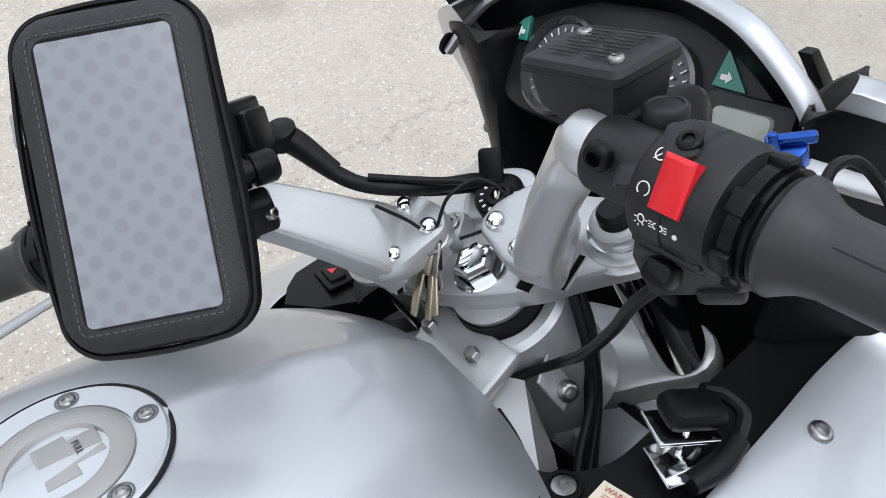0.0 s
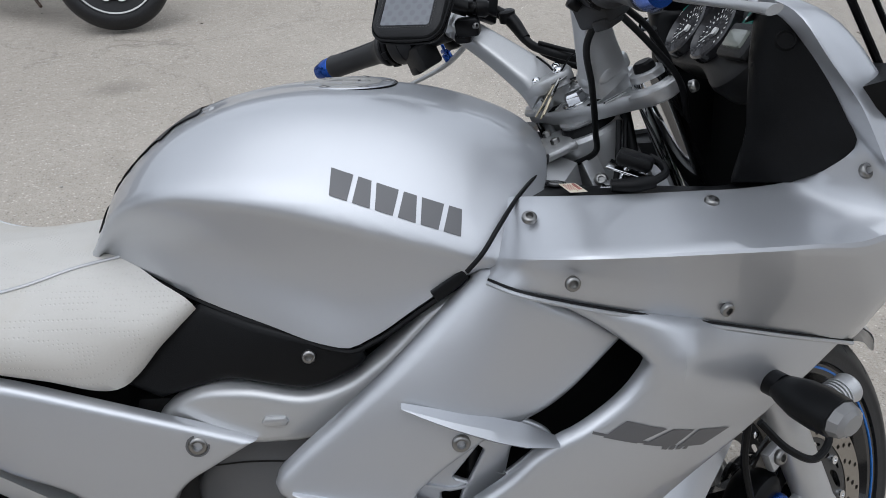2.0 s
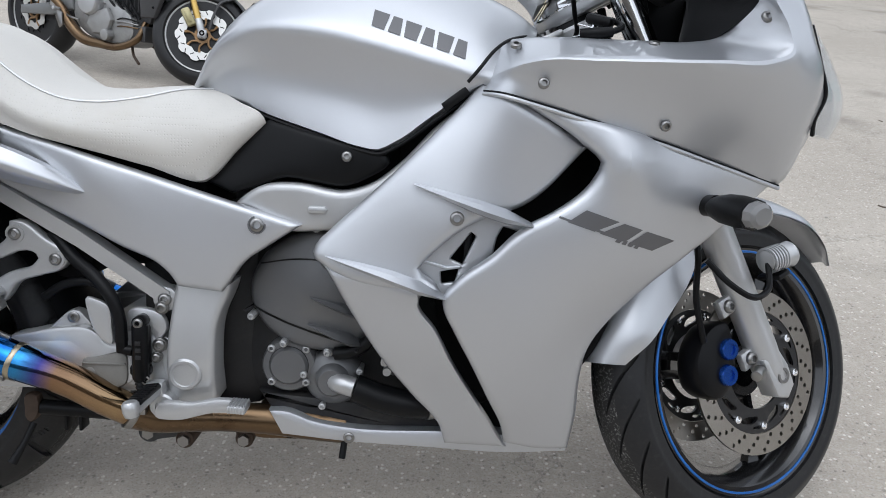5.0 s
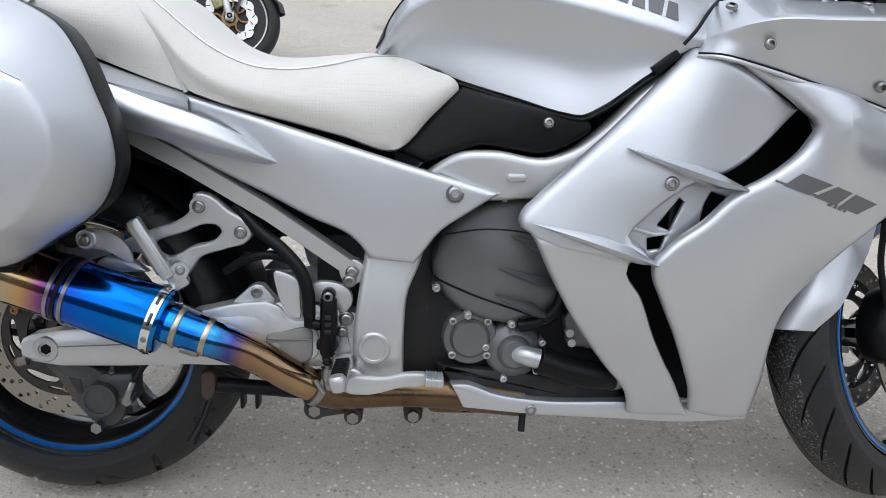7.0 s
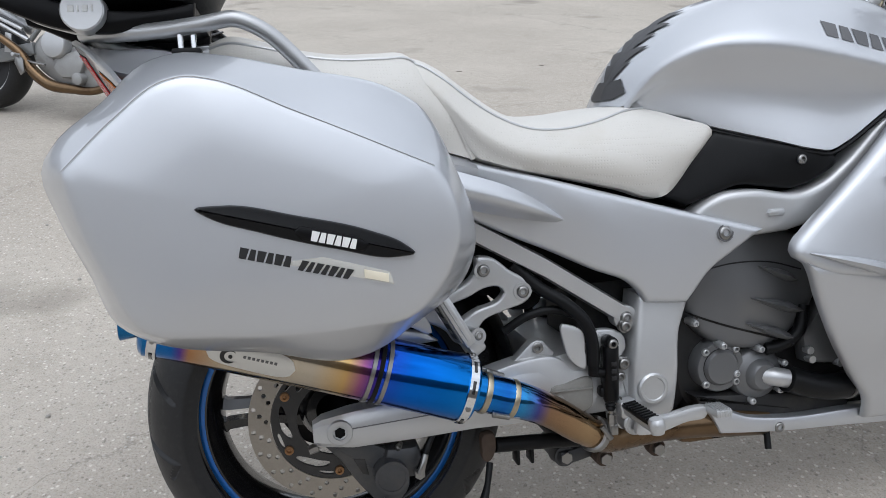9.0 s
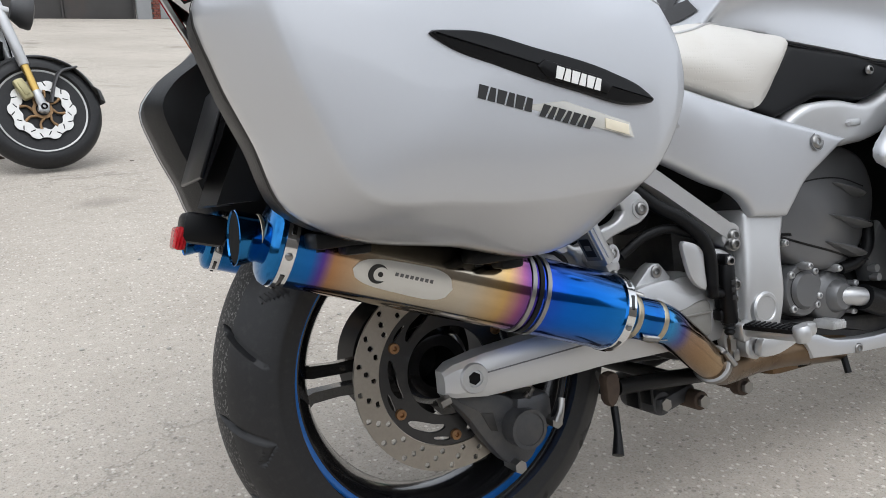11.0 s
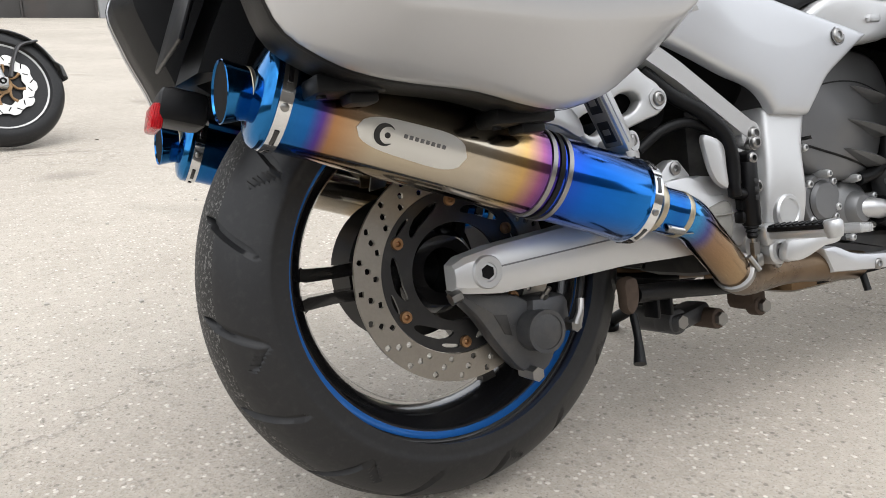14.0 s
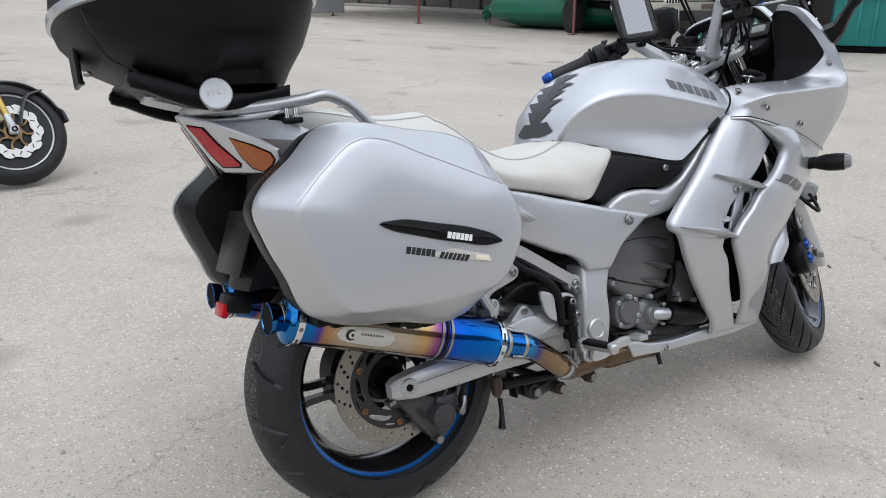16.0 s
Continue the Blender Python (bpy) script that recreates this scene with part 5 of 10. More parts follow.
def silencer(s, splay):
    k = lambda q: Vector((q[0], q[1] * s - splay * s * min(max((-0.55 - q[0]) / 0.6, 0), 1.2), q[2]))
    fr = frame_to(k(SA), k(SB))
    L = (SB - SA).length
    can = part("silencer", G().lathe([(0.001, 0.0225), (0.003, 0.030), (0.006, 0.041), (0.010, 0.0490), (0.016, 0.0530), (0.022, 0.0525), (0.03, 0.051), (0.340, 0.051)], 48, fr), TI_OUT, bike, "heat-blued titanium silencer")
    part("front_section", G().lathe([(0.336, 0.0505), (L - 0.012, 0.0525), (L - 0.004, 0.048), (L, 0.034)], 48, fr), TI_MID, can, "bright blue titanium section")
    o = fr @ Vector((0, 0, 0.010))
    out = frame_to(o, o + Vector((0.985, 0.045, -0.10)))
    part("outlet", G().lathe([(0.012, 0.0245), (-0.008, 0.0245), (-0.013, 0.0262), (-0.033, 0.0305), (-0.0355, 0.0311), (-0.0365, 0.0303), (-0.034, 0.0292), (-0.014, 0.0250), (0.012, 0.0235)], 40, out), TI_OUT, can, "blued outlet tip")
    # near-black liner puts the shade inside the outlet mouth into colour
    part("outlet_bore", G().lathe([(0.060, 0.0), (0.060, 0.0215), (-0.004, 0.0225), (-0.014, 0.0240), (-0.0345, 0.0288)], 32, out), DARK, can)
    part("outlet_neck", G().lathe([(-0.006, 0.0245), (-0.0075, 0.0262), (-0.0105, 0.0262), (-0.012, 0.0250)], 40, out), KEYMETAL, can, "browned weld at the outlet")
    for a in (0.332, 0.343, 0.354):
        part("weld_band", G().lathe([(a - 0.0035, 0.0508), (a - 0.003, 0.0528), (a + 0.003, 0.0528), (a + 0.0035, 0.0508)], 48, fr), STEEL if a != 0.343 else BLACK, can, "steel band")
    for a in (0.028, L - 0.016):
        g = G().lathe([(a - 0.007, 0.0515), (a - 0.0065, 0.0540), (a + 0.0065, 0.0540), (a + 0.007, 0.0515)], 48, fr)
        band = part("end_band", g, CHROME, can, "slotted bright end band")
        for i in range(10):
            q = fr @ Matrix.Rotation(2 * math.pi * i / 10, 4, "Z")
            if i % 3 == 0:
                part("rivet", G().lathe([(0, 0.0045), (0.002, 0.004), (0.003, 0.002), (0.0031, 0)], 10, q @ pose(0.054, 0, a, 0, 90, 0)), STEEL, band)
            else:
                part("slot", G().box((0.0538, 0, a), (0.0012, 0.020, 0.0050), 0.0005, q), GLOSS, band)
    # badge plate, curved on the can
    g = G()
    rows = []
    for i in range(25):
        h = 0.100 + 0.124 * i / 24
        t = i / 24
        w = 0.42 * math.sqrt(max(1 - (2 * t - 1) ** 4, 0.0)) * (0.75 + 0.25 * t)
        rows.append([(0.0518 * math.cos(q), 0.0518 * math.sin(q), h) for q in np.linspace(-w, w, 9)])
    turn = math.atan2(*(reversed(((fr.inverted().to_3x3() @ Vector((-0.15, -s, -0.28))).xy))))
    g.add(arr(rows).reshape(-1, 3), [(i * 9 + j, i * 9 + j + 1, i * 9 + j + 10, i * 9 + j + 9) for i in range(24) for j in range(8)], fr @ Matrix.Rotation(turn, 4, "Z"))
    part("badge", g, BADGE, can, "pale oval badge plate")
    g = G()
    q = fr @ Matrix.Rotation(turn, 4, "Z")
    arc = lambda r, c, a0, a1: [(r * math.cos(radians(w)), c + r * math.sin(radians(w))) for w in np.linspace(a0, a1, 16)]
    moon = arc(0.0115, 0.130, 50, -230)[::-1] + arc(0.0088, 0.1335, -215, 35)[::-1]
    g.loops([[(x, a, b) for a, b in moon] for x in (0.0508, 0.0524)], m=q)
    g.lathe([(0.0, 0.0030), (0.0010, 0.0030), (0.0012, 0)], 16, q @ pose(0.0516, 0, 0.133, 0, 90, 0))
    part("badge_mark", g, BLACKPRINT, can)
    for i in range(8):
        part("badge_block", G().box((0.0519, -0.004, 0.152 + 0.0062 * i), (0.0008, 0.0042, 0.0040), 0.0002, q), GREYPRINT, can)
    # link pipe
    pts = [SB - AXIS * 0.004, SB + AXIS * 0.03, SB + AXIS * 0.075, (-0.560, -0.178, 0.302), (-0.510, -0.160, 0.265), (-0.468, -0.142, 0.236)]
    part("link_pipe", G().tube([k(q) for q in pts], [0.031, 0.030, 0.028, 0.0275, 0.0270, 0.0265], 24, 40), TI_PIPE, bike, "heat-blued titanium link pipe")
    for a, r in ((0.012, 0.033), (0.058, 0.031)):
        c = SB + AXIS * a
        part("pipe_joint", G().cyl(k(c), k(c + AXIS * 0.010), r, n=28, bevel=0.002), KEYMETAL, can)
    for dz, dy in ((0.036, 0.004), (-0.028, -0.020)):
        a, b = SB + AXIS * 0.006 + Vector((0, dy, dz)), SB + AXIS * 0.070 + Vector((0, dy, dz * 0.85))
        a, b = Vector(k(a)), Vector(k(b))
        d = (b - a).normalized()
        e = d.orthogonal().normalized()
        f = d.cross(e)
        coil = [a + (b - a) * (0.28 + 0.44 * w / 132) + e * (0.0042 * math.cos(w * 0.7)) + f * (0.0042 * math.sin(w * 0.7)) for w in range(133)]
        part("spring", G().tube([a] + coil + [b], 0.0011, 6, 280), STEEL, can, "coiled retaining spring")
    pts = [(-0.475, -0.146, 0.240), (-0.440, -0.130, 0.226), (-0.395, -0.118, 0.222), (-0.330, -0.110, 0.220), (-0.25, -0.10, 0.214), (-0.12, -0.09, 0.200)]
    part("exhaust_pipe", G().tube([k(q) for q in pts], [0.029, 0.028, 0.0255, 0.0265, 0.030, 0.030], 24, 40), BRONZE, bike, "browned exhaust pipe")
    part("pipe_clamp", G().cyl(k((-0.478, -0.148, 0.243)), k((-0.468, -0.143, 0.237)), 0.0310, n=28, bevel=0.002), STEEL, bike, "browned pipe clamp")
    part("clamp_bolt", G().cyl(k((-0.470, -0.172, 0.262)), k((-0.455, -0.176, 0.240)), 0.0045, n=8), STEEL, bike)
    hang = part("silencer_hanger", G().slab([(-0.835, 0.478), (-0.826, 0.500), (-0.800, 0.505), (-0.752, 0.472), (-0.748, 0.452), (-0.790, 0.470), (-0.812, 0.474)], -0.172 * s, -0.180 * s, 0.002), FRAME, bike, "silver silencer hanger")
    part("hanger_bush", G().lathe([(0, 0.0155), (0.016, 0.0155), (0.018, 0.0135), (0.018, 0.0105), (0.020, 0.0105)], 24, frame_to((-0.813, -0.176 * s, 0.490), (-0.813, -1.176 * s, 0.490))), CAST, hang, "steel bush")
    part("hanger_bolt", G().bolt((-0.813, -0.195 * s, 0.490), (0, -s, 0), 0.0095, 0.008), STEEL, hang)
    part("rubber_mount", G().cyl((-0.842, -0.150 * s, 0.494), (-0.838, -0.188 * s, 0.492), 0.017, n=24, bevel=0.003), BLACK, hang, "black rubber mount")


BADGE = material("pale_badge", (0.64, 0.64, 0.62), 0.30, 0.8)
silencer(1, 0.004)
silencer(-1, 0.055)


# ---- upper cowl ----
C_IN = [(0.120, -0.180, 0.866), (0.150, -0.198, 0.870), (0.200, -0.209, 0.872), (0.260, -0.208, 0.872), (0.330, -0.204, 0.872), (0.400, -0.200, 0.873), (0.440, -0.205, 0.880), (0.466, -0.236, 0.905), (0.480, -0.252, 0.932), (0.465, -0.250, 0.960), (0.444, -0.240, 0.998), (0.424, -0.226, 1.030), (0.401, -0.205, 1.061), (0.392, -0.178, 1.068)]
C_CR = [(0.105, -0.228, 0.812), (0.135, -0.272, 0.824), (0.170, -0.298, 0.832), (0.250, -0.304, 0.834), (0.340, -0.306, 0.836), (0.420, -0.306, 0.838), (0.485, -0.303, 0.841), (0.518, -0.295, 0.855), (0.514, -0.286, 0.885), (0.495, -0.280, 0.920), (0.467, -0.271, 0.973), (0.437, -0.256, 1.016), (0.406, -0.228, 1.066), (0.388, -0.188, 1.082)]
C_LO = [(0.092, -0.232, 0.790), (0.117, -0.258, 0.787), (0.170, -0.264, 0.774), (0.250, -0.256, 0.753), (0.360, -0.234, 0.725), (0.470, -0.202, 0.692), (0.574, -0.166, 0.661), (0.603, -0.188, 0.745), (0.612, -0.203, 0.798), (0.596, -0.212, 0.850), (0.570, -0.218, 0.915), (0.530, -0.212, 0.985), (0.465, -0.196, 1.055), (0.420, -0.170, 1.080)]
C_IN, C_CR, C_LO = arr(C_IN), arr(C_CR), arr(C_LO)
C_MI = (C_CR + C_LO) / 2 + arr([(0, 0.006, 0)] * 5 + [(0.003, 0.0, 0), (0.010, -0.010, 0)] + [(0.013, -0.012, 0)] * 5 + [(0.008, -0.008, 0.004), (0.002, -0.004, 0.004)])
cowl = G().patch([C_IN, C_CR * 0.965 + C_IN * 0.035, C_CR * 0.95 + C_MI * 0.05, C_MI, C_LO], 0, 6, sharp=(1, 2), thick=0.006, step=5)
both("upper_cowl", cowl, SILVER, bike, "silver upper cowl with a sharp crease", angle=50)
W_IN = [tuple(q) for q in C_IN[6:]] + [(0.390, -0.155, 1.052)]
# nose between the headlamps and below
N1 = [(0.597, -0.210, 0.846), (0.600, -0.200, 0.848), (0.610, -0.17, 0.852), (0.625, -0.10, 0.862), (0.632, 0, 0.866)]
N2 = [(0.611, -0.201, 0.798), (0.615, -0.190, 0.797), (0.632, -0.15, 0.795), (0.652, -0.08, 0.795), (0.660, 0, 0.795)]
N3 = [(0.602, -0.187, 0.745), (0.612, -0.168, 0.740), (0.635, -0.12, 0.735), (0.650, -0.06, 0.735), (0.655, 0, 0.735)]
N4 = [(0.572, -0.166, 0.668), (0.585, -0.140, 0.668), (0.600, -0.10, 0.668), (0.610, -0.05, 0.668), (0.612, 0, 0.668)]
N0 = [(0.574, -0.214, 0.902), (0.582, -0.190, 0.908), (0.598, -0.13, 0.925), (0.604, -0.06, 0.935), (0.608, 0, 0.938)]
part("nose", G().patch([N0, N1, N2, N3, N4], 20, 5, mirror=True), SILVER, bike, "silver fairing nose", angle=40)
H_A = [(0.574, -0.216, 0.902), (0.597, -0.210, 0.846), (0.613, -0.202, 0.798), (0.604, -0.196, 0.765), (0.612, -0.178, 0.741)]
H_B = [(0.594, -0.186, 0.908), (0.634, -0.178, 0.846), (0.659, -0.168, 0.792), (0.660, -0.162, 0.764), (0.646, -0.160, 0.736)]
H_C = [(0.615, -0.100, 0.900), (0.665, -0.090, 0.850), (0.695, -0.080, 0.800), (0.697, -0.075, 0.768), (0.680, -0.080, 0.738)]
H_D = [(0.625, -0.050, 0.880), (0.672, -0.045, 0.840), (0.702, -0.040, 0.800), (0.704, -0.040, 0.768), (0.686, -0.045, 0.742)]
for s in (1, -1):
    k = arr((1, s, 1))
    hl = part("headlamp", G().patch([arr(r) * k for r in (H_A, H_B, H_C, H_D)], 16, 5, thick=0.003), HEADLENS, bike, "clear headlamp lens", angle=60)
    part("reflector", G().patch([arr(r) * k * 0.97 + arr((0.008, 0, 0.022)) for r in (H_A, H_B, H_C, H_D)], 16, 5), CHROME, hl)
    part("lamp_rim", G().tube([arr(q) * k + arr((0.002, 0, 0)) for q in H_A], 0.0035, 8, 24), BLACK, hl, "black lamp rim")
for name, p, d in (("a", (0.173, -0.2855, 0.800), (0.1, -1, 0.1)), ("b", (0.361, -0.2495, 0.747), (0.25, -1, -0.2)), ("c", (0.548, -0.1875, 0.694), (0.3, -1, -0.25)), ("d", (0.489, -0.2615, 0.905), (0.2, -1, 0.35)), ("e", (0.342, -0.222, 0.866), (0, -0.35, 1)), ("f", (0.137, -0.228, 0.856), (0, -0.5, 0.8))):
    for s in (1, -1):
        part("screw", G().bolt((p[0], p[1] * s, p[2]), (d[0], d[1] * s, d[2]), 0.0085, 0.004), STEEL, bike)

SWAPD = Matrix(((1, 0, 0, 0), (0, 0, 1, 0), (0, 1, 0, 0), (0, 0, 0, 1)))
# windscreen with dark edges
V0 = [(0.560, -0.190, 1.005), (0.595, -0.160, 0.990), (0.625, -0.10, 0.980), (0.640, 0, 0.975)]
V1 = [(0.505, -0.196, 1.085), (0.538, -0.160, 1.085), (0.566, -0.10, 1.082), (0.582, 0, 1.080)]
V2 = [(0.400, -0.185, 1.250), (0.425, -0.150, 1.265), (0.450, -0.10, 1.275), (0.460, 0, 1.280)]
screen = part("windscreen", G().patch([V0, V1, V2], 20, 8, mirror=True), SCREEN, bike, "clear plastic windscreen")
for s in (1, -1):
    edge = [arr((x, y * s, z)) for x, y, z in (V0[0], V1[0], (0.455, -0.193, 1.165), V2[0])]
    part("screen_edge", G().tube(edge, 0.0042, 8, 24, flat=0.7), SATIN, screen, "dark windscreen edge")
    part("screen_bracket", G().tube([q + arr((-0.022, 0.004 * s, -0.004)) for q in edge], 0.0045, 8, 24), SATIN, screen, "black screen bracket")
    for q, h in (((0.504, -0.2005, 1.082), 0.004), ((0.536, -0.1985, 1.036), 0.004)):
        part("screw", G().bolt((q[0], q[1] * s, q[2]), (0.3, -s, 0.2), 0.005, h), CHROME, screen)
    part("screen_mount", G().slab([(0.520, 1.048), (0.534, 1.048), (0.590, 0.985), (0.580, 0.975)], -0.078 * s, -0.090 * s, 0.002), BLACK, bike, "black screen slider")

# mirrors on faceted stalks
for s in (1, -1):
    k = arr((1, s, 1))
    foot = [(0.464, -0.252, 0.988), (0.480, -0.256, 0.964), (0.496, -0.252, 0.943), (0.530, -0.240, 0.935), (0.560, -0.205, 0.960), (0.520, -0.195, 1.010)]
    waist = [(0.489, -0.282, 1.003), (0.500, -0.289, 0.993), (0.510, -0.291, 0.985), (0.532, -0.288, 0.990), (0.538, -0.268, 1.006), (0.508, -0.266, 1.014)]
    neck = [(0.493, -0.322, 1.041), (0.499, -0.327, 1.038), (0.506, -0.328, 1.036), (0.527, -0.326, 1.043), (0.530, -0.312, 1.053), (0.503, -0.310, 1.053)]
    head = [(0.484, -0.345, 1.056), (0.492, -0.350, 1.050), (0.502, -0.350, 1.047), (0.521, -0.345, 1.061), (0.522, -0.332, 1.072), (0.492, -0.332, 1.070)]
    top = [(0.476, -0.366, 1.072), (0.486, -0.370, 1.066), (0.496, -0.370, 1.064), (0.512, -0.364, 1.078), (0.512, -0.350, 1.090), (0.482, -0.350, 1.088)]
    mid = [tuple((arr(p) * 0.55 + arr(q) * 0.45) * arr((1, 1, 1)) + arr((0, 0.004, -0.002))) for p, q in zip(waist, neck)]
    st = part("mirror_stalk", G().loops([[arr(q) * k for q in r] for r in (waist, mid, neck, head, top)]), BLACK, bike, "black mirror stalk", angle=70)
    grow = [tuple(arr(q) + (arr(q) - np.mean(arr(waist), axis=0)) * 0.06) for q in waist]
    part("stalk_boot", G().loops([[arr(q) * k for q in r] for r in (foot, grow)]), BLACK, st, "black mirror boot", angle=28)
    hd = axes((0.482, -0.435, 1.112), (0.15, -1, 0.1), (0, 0.1, 1)) if s > 0 else axes((0.455, 0.335, 1.128), (0.15, 1, 0.1), (0, -0.1, 1))
    part("mirror_housing", G().box((0, 0, 0), (0.175, 0.112, 0.066), 0.022, hd), BLACK, st, "black mirror housing")
    part("mirror_glass", G().box((0, 0, -0.034 if s > 0 else 0.034), (0.155, 0.094, 0.003), 0.001, hd), CHROME, st, "mirror glass")

# inner black trim: floor strip beside the stem and wall beside the instruments
for s in (1, -1):
    a = [(0.128, -0.178, 0.8600), (0.150, -0.200, 0.8620), (0.200, -0.212, 0.8640), (0.270, -0.2105, 0.8640), (0.345, -0.2065, 0.8640), (0.410, -0.203, 0.8650), (0.446, -0.209, 0.872)]
    b = [(0.182, -0.100, 0.866), (0.186, -0.118, 0.868), (0.215, -0.143, 0.868), (0.270, -0.146, 0.866), (0.330, -0.145, 0.864), (0.395, -0.142, 0.862), (0.43, -0.14, 0.866)]
    tr = part("inner_trim", G().patch([[(x, y * s, z) for x, y, z in r] for r in (a, b, [(x + 0.004, y * 0.95, z - 0.03) for x, y, z in b])], 28, 6, sharp=(1,), thick=0.004), BLACK, bike, "black plastic inner trim")
    w0 = [(x, y * s, z) for x, y, z in W_IN]
    w1 = [(x - dx, (y * 0.72) * s, z) for (x, y, z), dx in zip(W_IN, (0.04, 0.05, 0.06, 0.055, 0.04, 0.02, 0.0))]
    w2 = [(0.400, -0.142 * s, 0.866), (0.405, -0.146 * s, 0.900), (0.408, -0.149 * s, 0.930), (0.405, -0.152 * s, 0.965), (0.400, -0.155 * s, 1.010), (0.398, -0.158 * s, 1.040), (0.398, -0.159 * s, 1.052), (0.404, -0.154 * s, 1.058), (0.418, -0.148 * s, 1.058)]
    part("inner_wall", G().patch([w0, w2, [(x + 0.10, y * 0.92, z - 0.01) for x, y, z in w2]], 24, 6, thick=0.003), BLACK, tr, "black plastic inner wall")
    # no opening here: a dark raised disc carries the hole's shade
    part("hole_shade_disc", G().lathe([(0.000, 0.0115), (0.0040, 0.0100), (0.0035, 0.0085), (0.0025, 0.008), (0.0025, 0)], 24, frame_to((0.406, -0.216 * s, 1.036), (0.385, -0.300 * s, 1.070))), DARK, tr, "dark disc with the shade of a round hole")
    part("screw_cup", G().lathe([(0.0, 0.0135), (0.0012, 0.0130), (0.0012, 0.0100), (-0.0005, 0.0095), (-0.0005, 0)], 24, pose(0.187, -0.134 * s, 0.8690)), SATIN, tr)
    part("screw", G().lathe([(-0.001, 0.0088), (0.0012, 0.0084), (0.0018, 0.0068), (0.0018, 0.0030), (0.0004, 0.0028), (0.0004, 0)], 24, pose(0.187, -0.134 * s, 0.8692)), STEEL, tr, "flush steel screw")
LABEL = axes((0.198, -0.173, 0.8735), (0.10, -1.0, 0.0), (1.0, 0.04, 0.0))
label = part("trim_label", G().box((0, 0, 0), (0.041, 0.0205, 0.0008), 0.0003, LABEL), PAPER, bike, "peeling paper label")
words("label_print", "WARNING", 0.0060, LABEL @ Matrix.Translation((-0.0165, 0.0030, 0.0006)), FADED, label, stretch=0.95)
for k in range(5):
    part("print_line", G().box((-0.002 * (k % 2), 0.0005 - 0.0020 * k, 0.0006), (0.030 - 0.004 * (k % 3), 0.0007, 0.0003), 0.0001, LABEL), FADED, label)
hz = part("switch_panel", G().loops([[(x, y, z + d) for x, y, z in ((0.152, 0.166, 0.884), (0.165, 0.184, 0.886), (0.182, 0.196, 0.888), (0.208, 0.199, 0.889), (0.236, 0.198, 0.889), (0.216, 0.155, 0.887), (0.200, 0.122, 0.882), (0.172, 0.140, 0.882))] for d in (-0.012, 0.0)]), SATIN, bike, "black switch panel beside the tank")
part("switch_frame", G().box((0, 0, 0), (0.026, 0.036, 0.004), 0.0018, pose(0.203, 0.162, 0.8885, 0, 0, -8)), BLACK, hz)
part("hazard_switch", G().box((0, 0, 0), (0.016, 0.024, 0.008), 0.002, pose(0.203, 0.162, 0.890, 0, 0, -8)), SATIN, hz, "hazard switch with red mark")
part("hazard_mark", G().lathe([(0, 0.0055), (0.001, 0.0055)], 3, pose(0.203, 0.164, 0.8938)), RED, hz)

# instrument panel: two dials, a display to their right, turn lamps
DASH = axes((0.438, 0.028, 1.055), (0, -1, 0), (0.50, 0, 0.87))      # x to the right, y up the face, z to the rider
dash = part("instrument_panel", G().slab([(-0.120, -0.060), (-0.130, 0.000), (-0.090, 0.026), (0.0, 0.038), (0.100, 0.028), (0.155, 0.000), (0.168, -0.045), (0.120, -0.095), (0.04, -0.075), (-0.05, -0.075)], -0.05, 0.0, 0.010, m=DASH @ SWAPD), HOUSING, bike, "black instrument panel")
for x, r in ((-0.050, 0.037), (0.042, 0.037)):
    dial = part("dial", G().lathe([(-0.01, r + 0.006), (0.012, r + 0.006), (0.014, r + 0.003), (0.006, r), (0.004, 0)], 40, DASH @ Matrix.Translation((x, -0.026, 0))), GLASSY, dash, "round dial with white marks")
    for i in range(21):
        q = radians(225 - 13.5 * i)
        part("dial_mark", G().box((0, 0, 0), (0.006 if i % 2 == 0 else 0.0035, 0.0011, 0.0006), 0.0002, DASH @ Matrix.Translation((x, -0.026, 0.0075)) @ Matrix.Rotation(q, 4, "Z") @ Matrix.Translation((r * 0.86, 0, 0))), WHITE, dial)
    for i in range(15):
        q = radians(225 - 19 * i)
        part("dial_mark", G().box((0, 0, 0), (0.0035, 0.0022, 0.0006), 0.0002, DASH @ Matrix.Translation((x, -0.026, 0.0075)) @ Matrix.Rotation(q, 4, "Z") @ Matrix.Translation((r * 0.58, 0, 0))), WHITE, dial)
    part("needle_hub", G().lathe([(0.006, 0.0055), (0.0095, 0.005), (0.010, 0)], 20, DASH @ Matrix.Translation((x, -0.026, 0))), WHITE, dial)
    part("needle", G().box((0, 0, 0), (r * 0.8, 0.002, 0.001), 0.0004, DASH @ Matrix.Translation((x, -0.026, 0.0085)) @ Matrix.Rotation(radians(215), 4, "Z") @ Matrix.Translation((r * 0.35, 0, 0))), WHITE, dial)
for cx, s in ((0.103, 1), (-0.112, -1)):
    q = [(-0.007, 0.016), (-0.011, -0.011), (0.017, -0.012)]
    lamp = part("indicator_lamp", G().loops([[(cx + s * a, b, 0.0) for a, b in q], [(cx + s * a, b, 0.004) for a, b in q]], m=DASH), GREENLAMP, dash, "green turn indicator lamp")
    part("arrow", G().loops([[(cx + s * a, b, h) for a, b in ((-0.006, -0.006), (-0.001, -0.006), (-0.001, -0.0085), (0.004, -0.004), (-0.001, 0.0005), (-0.001, -0.002), (-0.006, -0.002))] for h in (0.004, 0.0052)], m=DASH), WHITE, lamp)
